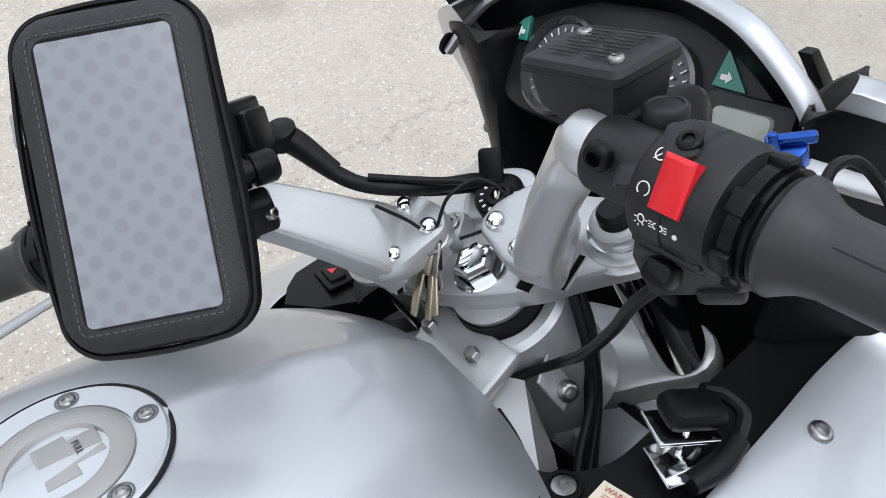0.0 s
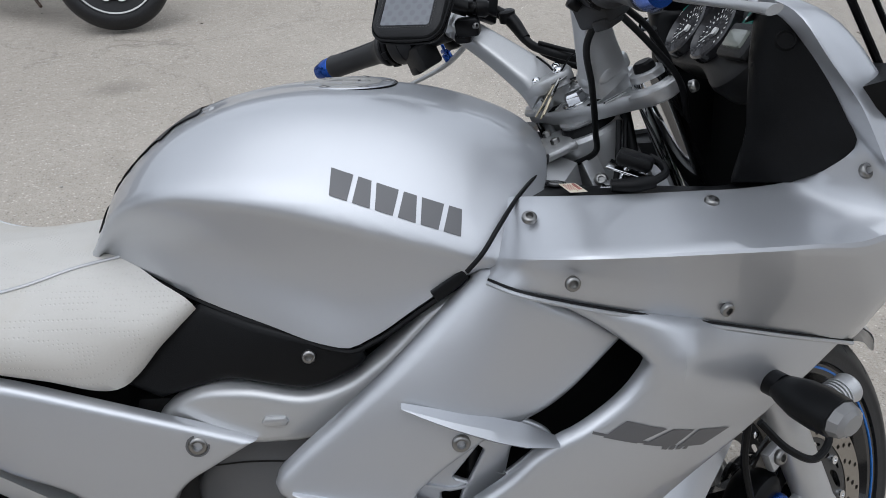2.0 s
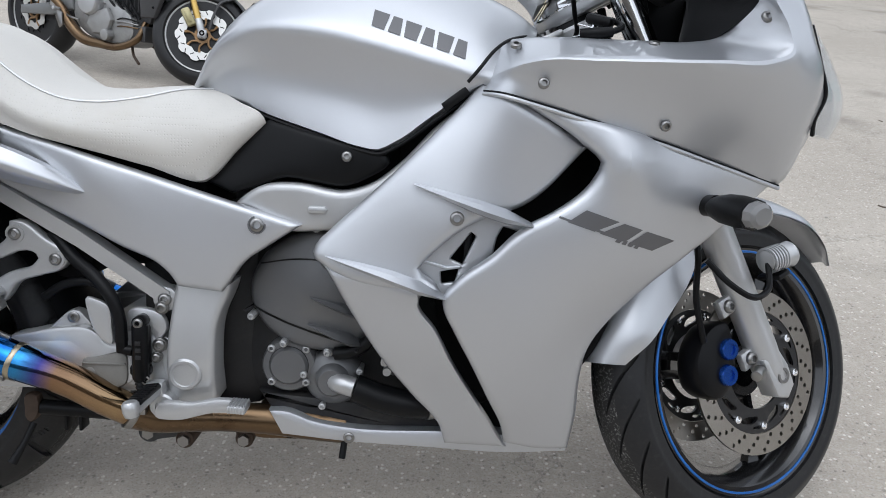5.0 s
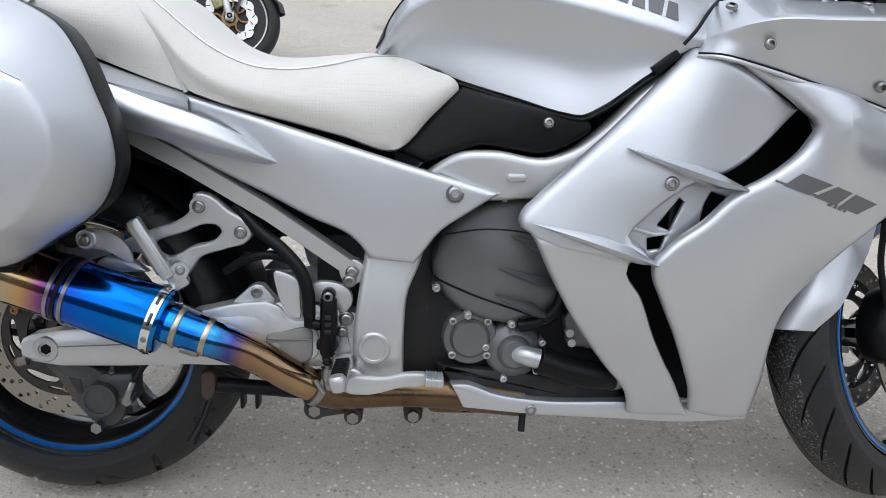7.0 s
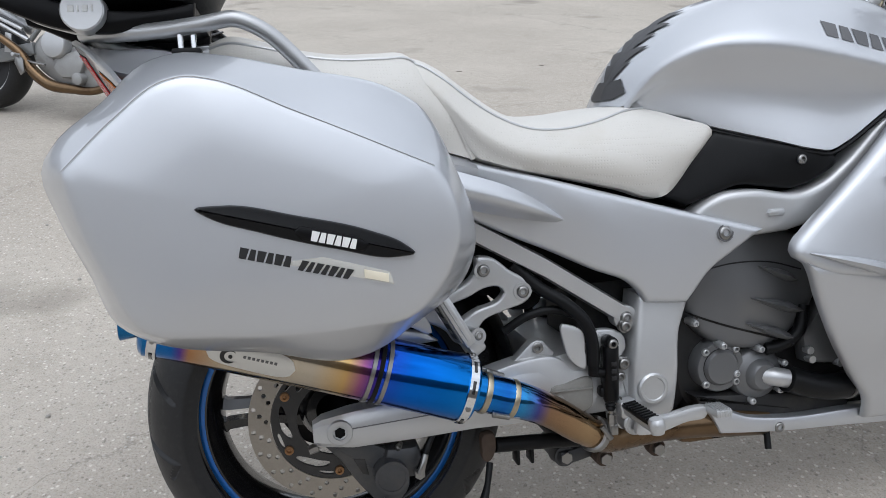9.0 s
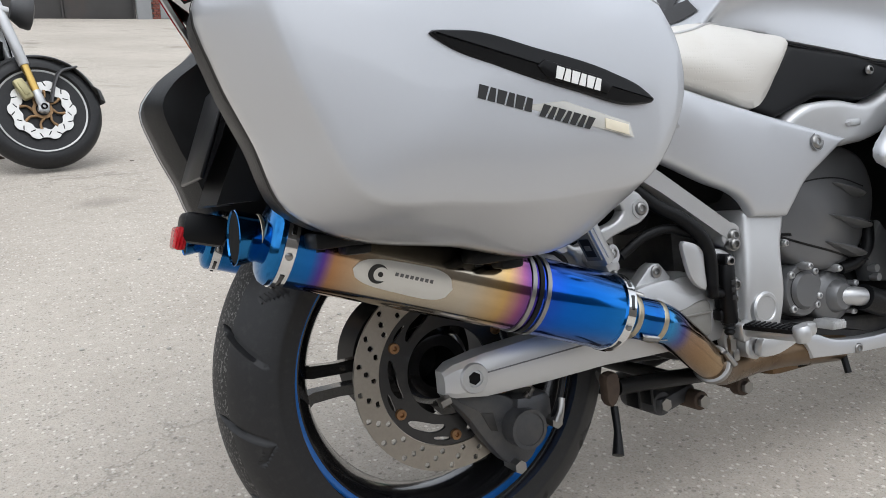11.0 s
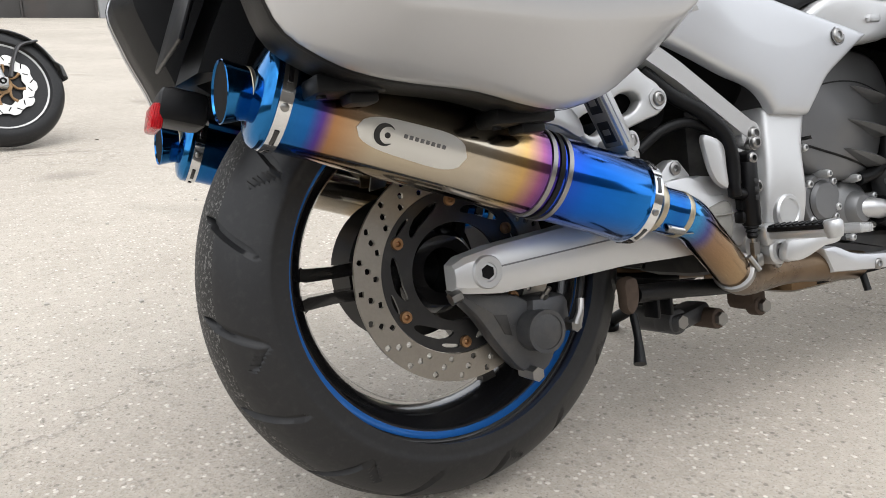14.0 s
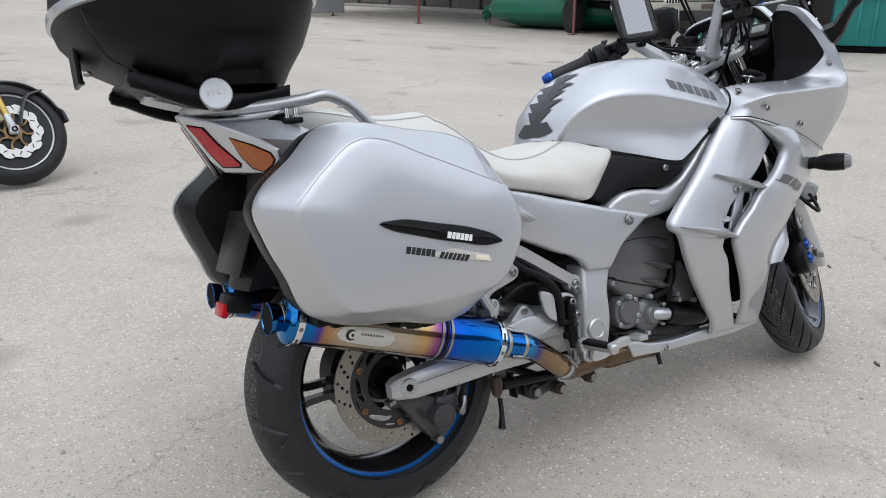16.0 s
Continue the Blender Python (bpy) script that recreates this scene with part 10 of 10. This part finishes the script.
for i in range(4):
    part("print_mark", G().box((1.137 + 0.0015 * i, -0.1955, 0.545 + 0.034 * i), (0.012, 0.002, 0.022), 0.0005), WHITE, rad)
for x, z in ((1.17, 0.66), (1.235, 0.44)):
    part("shroud_bolt", G().bolt((x, -0.195, z), (0, -1, 0), 0.009, 0.004), SATIN, rad)
part("belly_box", G().box((1.04, 0, 0.27), (0.12, 0.24, 0.10), 0.014), GUNMETAL, other, "dark belly box")
# exhaust
pipe = part("exhaust_pipe", G().tube([(1.06, -0.08, 0.34), (1.05, -0.13, 0.24), (0.92, -0.15, 0.172), (0.74, -0.15, 0.168), (0.58, -0.16, 0.19), (0.47, -0.17, 0.27), (0.40, -0.175, 0.36), (0.30, -0.19, 0.43), (0.15, -0.20, 0.50)], [0.021, 0.022, 0.024, 0.028, 0.036, 0.036, 0.026, 0.024, 0.024], 14, 70), BRONZE, other, "heat-stained exhaust pipe")
part("heat_shield", G().slab([(0.40, 0.36), (0.45, 0.33), (0.46, 0.25), (0.43, 0.23), (0.39, 0.30)], -0.205, -0.215, 0.003), STEEL, pipe)
part("silencer", G().lathe([(0, 0.028), (0.02, 0.046), (0.05, 0.050), (0.36, 0.050), (0.40, 0.044), (0.40, 0.03), (0.34, 0.028)], 28, frame_to((0.17, -0.205, 0.515), (-0.28, -0.235, 0.72))), FRAME, other, "pale round silencer")
part("silencer", G().lathe([(0, 0.028), (0.02, 0.046), (0.05, 0.050), (0.36, 0.050), (0.40, 0.044), (0.40, 0.03), (0.34, 0.028)], 28, frame_to((0.17, 0.205, 0.515), (-0.28, 0.235, 0.72))), FRAME, other, "pale round silencer")
for p, q in (((0.44, -0.15, 0.44), (0.18, -0.18, 0.56)), ((0.18, -0.18, 0.56), (0.20, -0.16, 0.70)), ((0.40, -0.15, 0.50), (0.22, -0.17, 0.57))):
    part("hanger", G().cyl(p, q, 0.013, 0.011, 12), CAST, other, "cast footrest hanger")
peg = part("footpeg", G().cyl((0.41, -0.16, 0.345), (0.41, -0.25, 0.350), 0.012, 0.012, 12, 0.003), CAST, other)
part("heel_plate", G().slab([(0.28, 0.36), (0.33, 0.36), (0.335, 0.47), (0.29, 0.48)], -0.165, -0.172, 0.002), CAST, other, "pale heel plate")
part("heel_plate", G().slab([(0.22, 0.37), (0.26, 0.37), (0.265, 0.49), (0.225, 0.49)], -0.180, -0.187, 0.002), CAST, other)
part("brake_pedal", G().tube([(0.41, -0.17, 0.33), (0.50, -0.19, 0.31), (0.60, -0.20, 0.30)], 0.008, 8), STEEL, other)
# swingarm, side stand
for s in (-1, 1):
    part("swingarm", G().slab([(-0.05, 0.28), (-0.05, 0.335), (0.20, 0.375), (0.46, 0.43), (0.47, 0.36), (0.25, 0.30)], s * 0.115, s * 0.145, 0.008), TRELLIS, other, "grey swingarm")
part("side_stand", G().tube([(0.90, 0.12, 0.20), (1.00, 0.21, 0.12), (1.09, 0.29, 0.045)], 0.011, 10), RUST, other, "steel side stand")
part("side_stand_foot", G().box((1.10, 0.295, 0.040), (0.06, 0.05, 0.012), 0.004), RUST, other)
part("side_stand", G().tube([(0.97, -0.10, 0.18), (1.02, -0.13, 0.13), (1.09, -0.15, 0.085)], 0.009, 8), RUST, other, "steel lever below the engine")
# tank, seat, tail and controls
part("fuel_tank", G().loops([[(x, w * math.cos(q), 0.80 + dz + h * math.sin(q) * (1 if math.sin(q) > 0 else 0.35)) for q in np.linspace(0, 2 * math.pi, 28, endpoint=False)] for x, w, h, dz in ((0.50, 0.10, 0.06, 0.0), (0.54, 0.15, 0.12, 0.01), (0.66, 0.17, 0.19, 0.02), (0.80, 0.185, 0.23, 0.03), (0.94, 0.17, 0.23, 0.05), (1.06, 0.12, 0.18, 0.08), (1.10, 0.06, 0.10, 0.12))]), GUNMETAL, other, "dark grey fuel tank", angle=60)
part("seat", G().loops([[(x, w * math.cos(q), z + h * math.sin(q)) for q in np.linspace(0, 2 * math.pi, 24, endpoint=False)] for x, w, h, z in ((0.58, 0.07, 0.03, 0.80), (0.50, 0.13, 0.045, 0.79), (0.34, 0.16, 0.05, 0.78), (0.18, 0.14, 0.05, 0.82), (-0.02, 0.11, 0.045, 0.86), (-0.16, 0.07, 0.03, 0.89))]), SATIN, other, "black seat", angle=60)
part("tail", G().loops([[(x, w * math.cos(q), z + h * math.sin(q)) for q in np.linspace(0, 2 * math.pi, 20, endpoint=False)] for x, w, h, z in ((0.40, 0.14, 0.04, 0.73), (0.15, 0.13, 0.05, 0.76), (-0.10, 0.10, 0.05, 0.82), (-0.28, 0.05, 0.03, 0.87))]), GUNMETAL, other, "dark tail", angle=60)
bars = part("handlebar", G().tube([TURN @ Vector(q) for q in ((0.98, -0.37, 0.99), (1.05, -0.22, 1.00), (1.13, -0.08, 0.97), (1.13, 0.08, 0.97), (1.05, 0.22, 1.00), (0.98, 0.37, 0.99))], 0.012, 12, 40), SATIN, other, "black handlebar")
for s in (-1, 1):
    part("grip", G().cyl(TURN @ Vector((1.02, s * 0.26, 0.995)), TURN @ Vector((0.98, s * 0.38, 0.99)), 0.017, 0.017, 16, 0.003), GRIP, bars)
part("fork_yoke", G().box((0, 0, 0), (0.09, 0.25, 0.035), 0.01, TURN @ Matrix.Translation((1.23, 0, 0.80))).box((0, 0, 0), (0.09, 0.25, 0.03), 0.01, TURN @ Matrix.Translation((1.17, 0, 0.93))), FRAME, other, "silver fork yokes")
part("headlamp", G().lathe([(-0.10, 0.0), (-0.09, 0.05), (-0.04, 0.085), (0.0, 0.09), (0.012, 0.085), (0.02, 0.05), (0.022, 0)], 32, TURN @ frame_to((1.38, 0, 0.86), (1.60, 0, 0.86))), GUNMETAL, other, "round headlamp")



# ---- the far side of the yard ----
GATE = material("dark_sheet_gate", (0.075, 0.073, 0.073), 0.6, 0.2, grain=0.15, scale=40, mottle=0.3, mscale=1.2, dirt=(0.12, 0.085, 0.07), dirt_amount=0.4, dirt_scale=0.8)
PLASTER = material("pale_grey_plaster", (0.33, 0.34, 0.35), 0.85, 0.0, grain=0.1, scale=60, bump=0.2, mottle=0.12, mscale=2)
BRICK = material("weathered_red_brick", (0.30, 0.11, 0.085), 0.85, 0.0, grain=0.25, scale=30, mottle=0.25, mscale=4)
OLDWALL = material("grey_brown_wall", (0.16, 0.145, 0.13), 0.85, 0.0, grain=0.2, scale=20, mottle=0.3, mscale=0.9, dirt=(0.07, 0.06, 0.052), dirt_amount=0.5, dirt_scale=0.7)
REDPOST = material("red_brown_paint", (0.22, 0.075, 0.06), 0.55, 0.1, grain=0.15, scale=40, mottle=0.2, mscale=5)
TARP = material("green_tarpaulin", (0.008, 0.135, 0.075), 0.42, 0.0, 0.15, grain=0.08, scale=300, mottle=0.2, mscale=3)
CREAM = material("cream_truck_paint", (0.62, 0.58, 0.46), 0.5, 0.0, 0.1, grain=0.08, scale=60, mottle=0.1, mscale=3, dirt=(0.25, 0.19, 0.13), dirt_amount=0.4, dirt_scale=4)
TEAL = material("teal_sheet_paint", (0.015, 0.21, 0.19), 0.5, 0.0, 0.1, grain=0.1, scale=30, mottle=0.18, mscale=2)
CONC = material("weathered_concrete", (0.36, 0.34, 0.31), 0.9, 0.0, grain=0.2, scale=40, bump=0.3, mottle=0.2, mscale=4)
BROWNLAMP = material("dull_red_lamp", (0.16, 0.06, 0.045), 0.35, 0.0, 0.3, mottle=0.1)

# gate wall
wall = tagged(part("wall_north", G().box((-20, 25.5, 3.0), (42.1, 0.3, 7.0), 0.01), GATE), "dark grey sheet metal gate wall, stained", "wall", "", "structure")
for i in range(12):
    part("gate_panel", G().box((0.05 - 2.0 * i, 25.33, 2.6), (1.94, 0.05, 3.6), 0.01), GATE, wall, "stained dark gate panel")
for i in range(12):
    part("gate_rail", G().box((1.04 - 2.0 * i, 25.30, 2.5), (0.06, 0.06, 3.6), 0.008), GATE, wall)
tagged(part("gate_post", G().box((1.30, 25.2, 2.6), (0.42, 0.45, 4.2), 0.02), PLASTER), "pale grey plastered gate post", "post", "", "structure")
pier = tagged(part("wall_pier", G().box((6.0, 25.5, 2.6), (9.0, 0.3, 5.0), 0.02), PLASTER), "pale plastered wall beside the gate", "wall", "", "structure")
for r in range(16):
    for c in range(2):
        part("brick", G().box((1.60 + 0.13 * c + 0.06 * (r % 2), 25.32, 0.86 + 0.075 * r), (0.115, 0.08, 0.062), 0.004), BRICK, pier)
part("vent_box", G().box((2.1, 25.30, 1.15), (0.62, 0.12, 0.60), 0.01), PLASTER, pier)

# long wall with dark uprights, behind the canopy
WALLX = [(15.0, 44.0), (16.2, 36.0), (16.6, 30.0), (16.3, 25.0), (16.0, 18.0), (16.0, 8.0), (17.0, -6.0)]
g = G()
for (x0, y0), (x1, y1) in zip(WALLX, WALLX[1:]):
    d = Vector((x1 - x0, y1 - y0, 0))
    g.box((d.length / 2, 0.12, 2.0), (d.length + 0.05, 0.24, 5.0), 0.01, axes((x0, y0, 0), d, (-d[1], d[0], 0)))
east = tagged(part("wall_east", g, OLDWALL), "long grey-brown yard wall with dark uprights", "wall", "", "structure")
k = 0
for (x0, y0), (x1, y1) in zip(WALLX, WALLX[1:]):
    d = Vector((x1 - x0, y1 - y0, 0))
    n = max(int(d.length / 2.4), 1)
    m = axes((x0, y0, 0), d, (-d[1], d[0], 0))
    for i in range(n):
        s = d.length * i / n
        part("upright", G().box((s, -0.05, 1.6), (0.16, 0.14, 3.6), 0.01, m), GATE, east, "dark upright")
        part("wall_sheet", G().box((s + d.length / n / 2, -0.02 - 0.03 * (i % 2), 1.4), (d.length / n - 0.25, 0.05, 2.4 + 0.2 * (i % 3)), 0.01, m), OLDWALL, east)
    part("wall_foot", G().box((d.length / 2, -0.12, 0.06), (d.length, 0.16, 0.16), 0.02, m), CONC, east)
tagged(part("wall_north_end", G().box((-2, 45, 2.5), (38, 0.3, 6.0), 0.01), OLDWALL), "far grey-brown wall", "wall", "", "structure")


# unseen walls added to cut low sky light and darken the paint's reflections
tagged(part("added_wall_south", G().box((-2, -13, 2.6), (44, 0.3, 5.8), 0.01), OLDWALL), "unseen added wall that darkens reflections from behind the yard", "wall", "", "structure")
tagged(part("added_wall_west", G().box((-24, 10, 1.6), (0.3, 50, 4.2), 0.01), OLDWALL), "unseen added wall that cuts low light from the west", "wall", "", "structure")


# canopy posts
def canopy_post(x, y):
    root = thing("canopy_post", Matrix.Translation((x, y, 0)), "thin red-brown painted steel canopy post", "post", "canopy posts")
    part("pole", G().cyl((0, 0, 0), (0, 0, 3.6), 0.036, 0.036, 16), REDPOST, root)
    part("foot_plate", G().box((0, 0, 0.006), (0.20, 0.20, 0.012), 0.003), REDPOST, root)
    for dx in (-0.07, 0.07):
        part("bolt", G().bolt((dx, dx, 0.012), (0, 0, 1), 0.014, 0.012), RUST, root)


for y in (25.5, 19.2, 12.9):
    canopy_post(10.1 if y > 13 else 10.7, y)
roof = thing("canopy_roof", Matrix.Translation((13.2, 15.0, 3.55)), "sheet metal canopy roof along the wall", "canopy", "", "structure")
part("beam", G().box((-3.0, 2.5, 0.1), (0.12, 24.0, 0.16), 0.01), REDPOST, roof)
part("sheet", G().add([(-3.2, -9, 0.25), (3.0, -9, 0.7), (3.0, 15, 0.7), (-3.2, 15, 0.25), (-3.2, -9, 0.22), (3.0, -9, 0.67), (3.0, 15, 0.67), (-3.2, 15, 0.22)], [(0, 1, 2, 3), (7, 6, 5, 4), (0, 4, 5, 1), (1, 5, 6, 2), (2, 6, 7, 3), (3, 7, 4, 0)]), OLDWALL, roof)

# tarpaulin over a pile, its end gathered and tied
random.seed(5)
bundle = thing("tarpaulin_pile", Matrix.Translation((11.8, 15.4, 0)), "green tarpaulin over a pile, gathered and tied at one end", "tarpaulin")
loops = []
N = 72
for i, (s, sc, dz) in enumerate(((-0.05, 0.045, 0.0), (0.05, 0.075, 0.0), (0.12, 0.13, 0.0), (0.25, 0.34, 0.0), (0.45, 0.62, 0.0), (0.75, 0.86, 0.0), (1.2, 1.0, 0.0), (2.0, 1.06, 0.0), (3.0, 1.05, 0.0), (4.0, 0.96, 0.0), (4.6, 0.78, 0.0), (4.9, 0.4, 0.0))):
    pts = []
    for j in range(N):
        q = 2 * math.pi * j / N
        fold = 1 + (0.16 / (1 + 2.5 * s * s)) * abs(math.sin(9 * q + 0.5 * s)) * (1 if sc > 0.1 else 0.2) + 0.04 * noise.noise(Vector((2.5 * math.cos(q), 2.5 * math.sin(q), s * 2)))
        r = sc * fold
        z = 0.45 + (0.42 if math.sin(q) < 0 else 0.95) * r * math.sin(q) * (0.5 + 0.5 * min(sc, 1))
        pts.append((1.12 * r * math.cos(q) + 0.22 * min(max(s, 0), 1), -s, max(z, 0.012)))
    loops.append(pts)
M = Matrix.Translation((-0.35, 1.9, 0)) @ Matrix.Rotation(radians(14), 4, "Z")
part("sheet", G().loops(loops, m=M), TARP, bundle, "creased green sheet", angle=70)
tail = []
for i in range(5):
    s, r = 0.05 * i, (0.05, 0.09, 0.13, 0.16, 0.17)[i]
    tail.append([(0.9 * r * (1 + 0.35 * math.sin(7 * 2 * math.pi * j / 42)) * math.cos(2 * math.pi * j / 42), 0.05 + s, 0.45 - 0.7 * s + r * (1 + 0.35 * math.sin(7 * 2 * math.pi * j / 42)) * math.sin(2 * math.pi * j / 42)) for j in range(42)])
part("gathered_end", G().loops(tail, m=M), TARP, bundle, "gathered tarpaulin end")
part("rope", G().lathe([(0.0, 0.060), (0.012, 0.070), (0.03, 0.070), (0.04, 0.060)], 20, M @ frame_to((0, 0.04, 0.45), (0, 0.2, 0.45))), CONC, bundle, "pale rope")
part("rope_end", G().tube([M @ Vector(q) for q in ((0.02, 0.06, 0.39), (0.05, 0.10, 0.22), (0.04, 0.12, 0.06), (0.06, 0.16, 0.02))], 0.012, 8), GATE, bundle)

# old truck seen from its tail
truck = thing("old_truck", axes((10.15, 10.65, 0), (0.96, -0.28, 0), (0.28, 0.96, 0)), "old cream-white truck with worn paint, parked under the canopy", "truck")
part("body", G().box((1.0, 1.9, 1.55), (2.0, 3.8, 1.5), 0.04), CREAM, truck, "cream-white box body")
part("bumper", G().box((1.0, -0.06, 0.70), (2.05, 0.14, 0.17), 0.02), CREAM, truck, "worn cream rear bumper")
part("lamp", G().box((0.22, -0.145, 0.70), (0.26, 0.04, 0.10), 0.012), BROWNLAMP, truck, "dull brown tail lamp")
part("lamp", G().box((1.78, -0.145, 0.70), (0.26, 0.04, 0.10), 0.012), BROWNLAMP, truck, "dull brown tail lamp")
plate = part("number_plate", G().box((1.0, -0.145, 0.80), (0.50, 0.012, 0.115), 0.004), WHITE, truck)
for i in range(6):
    part("plate_bar", G().box((0.83 + 0.066 * i, -0.1535, 0.80), (0.036, 0.004, 0.070), 0.001), BLACKPRINT, plate)
for x in (0.22, 1.78):
    for y in (3.1,):
        w = part("wheel", G().lathe([(-0.12, 0.25), (-0.13, 0.36), (-0.10, 0.40), (0.10, 0.40), (0.13, 0.36), (0.12, 0.25)], 32, Matrix.Translation((x, y, 0.40)) @ Matrix.Rotation(radians(90), 4, "Y")), RUBBER, truck, "worn truck wheel")
        part("rim", G().lathe([(-0.10, 0.25), (-0.06, 0.20), (-0.05, 0.0)], 24, Matrix.Translation((x, y, 0.40)) @ Matrix.Rotation(radians(90), 4, "Y")), CREAM, w)
part("chassis", G().box((1.0, 1.9, 0.66), (0.9, 3.6, 0.14), 0.02), DARK, truck)
part("leg", G().box((0.30, 0.14, 0.32), (0.15, 0.15, 0.64), 0.012), CONC, truck, "pale prop under the body")
part("leg_foot", G().box((0.30, 0.14, 0.03), (0.34, 0.30, 0.06), 0.012), CONC, truck)

# teal container on skids
box = thing("teal_container", axes((11.55, 7.0, 0), (0.55, -0.835, 0), (0.835, 0.55, 0)), "teal painted steel container on dark skids", "container")
part("wall", G().box((3.0, 1.2, 1.22), (6.0, 2.4, 2.2), 0.02), TEAL, box, "teal sheet wall")
for i in range(24):
    part("rib", G().box((0.16 + 0.25 * i, -0.008, 0.52), (0.05, 0.03, 0.74), 0.008), TEAL, box)
part("rail", G().box((3.0, -0.03, 0.93), (6.02, 0.05, 0.05), 0.008), PLASTER, box, "pale rail")
part("skid", G().box((3.0, 0.14, 0.06), (5.9, 0.16, 0.12), 0.01), DARK, box, "dark skid")
part("skid", G().box((3.0, 2.2, 0.06), (5.9, 0.16, 0.12), 0.01), DARK, box, "dark skid")

# loose grit on the asphalt
random.seed(11)
g = G()
for i in range(520):
    a, d = random.uniform(0, 2 * math.pi), 0.9 + 5.5 * random.random() ** 1.3
    x, y = -0.3 + d * math.cos(a), 0.2 + d * math.sin(a)
    r = random.choice((0.002, 0.0025, 0.003, 0.004, 0.006))
    lift = 0.010 * noise.noise(Vector((x * 0.22, y * 0.22, 0))) * min(max(math.hypot(x, y) - 3, 0) / 4, 1) + (0.038 * (y - 3.2) * min((y - 3.2) / 2, 1) ** 0.35 if y > 3.2 else 0)
    q = random.uniform(0, 6)
    pts = [(x + r * k * math.cos(q + j * 1.26), y + r * k * math.sin(q + j * 1.26), lift + z) for k, z in ((1.1, 0.0), (1.0, r * 0.6)) for j in range(5)]
    g.add(pts + [(x, y, lift + r * 1.1)], [(j, (j + 1) % 5, 5 + (j + 1) % 5, 5 + j) for j in range(5)] + [(5 + j, 5 + (j + 1) % 5, 10) for j in range(5)])
tagged(part("grit", g, material("pale_grit", (0.36, 0.34, 0.305), 0.9, 0.0, grain=0.2, scale=60, mottle=0.4, mscale=30)), "loose pale grit on the asphalt", "grit", "", "stuff")

# dry leaves and bits of bark blown over the yard
random.seed(5)
g = G()
for i in range(70):
    a, d = random.uniform(0, 2 * math.pi), 1.0 + 5.0 * random.random() ** 0.8
    x, y = -0.4 + d * math.cos(a), 0.4 + d * math.sin(a)
    w, h, q = random.uniform(0.010, 0.030), random.uniform(0.003, 0.008), random.uniform(0, 6.3)
    lift = 0.010 * noise.noise(Vector((x * 0.22, y * 0.22, 0))) * min(max(math.hypot(x, y) - 3, 0) / 4, 1) + (0.038 * (y - 3.2) * min((y - 3.2) / 2, 1) ** 0.35 if y > 3.2 else 0)
    ux, uy = math.cos(q), math.sin(q)
    rim = [(-w, 0.0), (-w * 0.4, -h), (w * 0.5, -h * 0.8), (w, h * 0.3), (w * 0.3, h), (-w * 0.5, h * 0.7)]
    low = [(x + ux * p - uy * r, y + uy * p + ux * r, lift + 0.0005) for p, r in rim]
    top = [(x + ux * p * 0.85 - uy * r * 0.8, y + uy * p * 0.85 + ux * r * 0.8, lift + 0.002 + 0.003 * abs(p) / w) for p, r in rim]
    g.add(low + top, [(j, (j + 1) % 6, 6 + (j + 1) % 6, 6 + j) for j in range(6)] + [(6, 7, 8, 9, 10, 11)])
tagged(part("leaf_litter", g, material("dry_leaf", (0.075, 0.055, 0.035), 0.85, 0.0, grain=0.2, scale=80, mottle=0.4, mscale=25)), "dry brown leaf bits scattered on the asphalt", "leaf litter", "", "stuff")
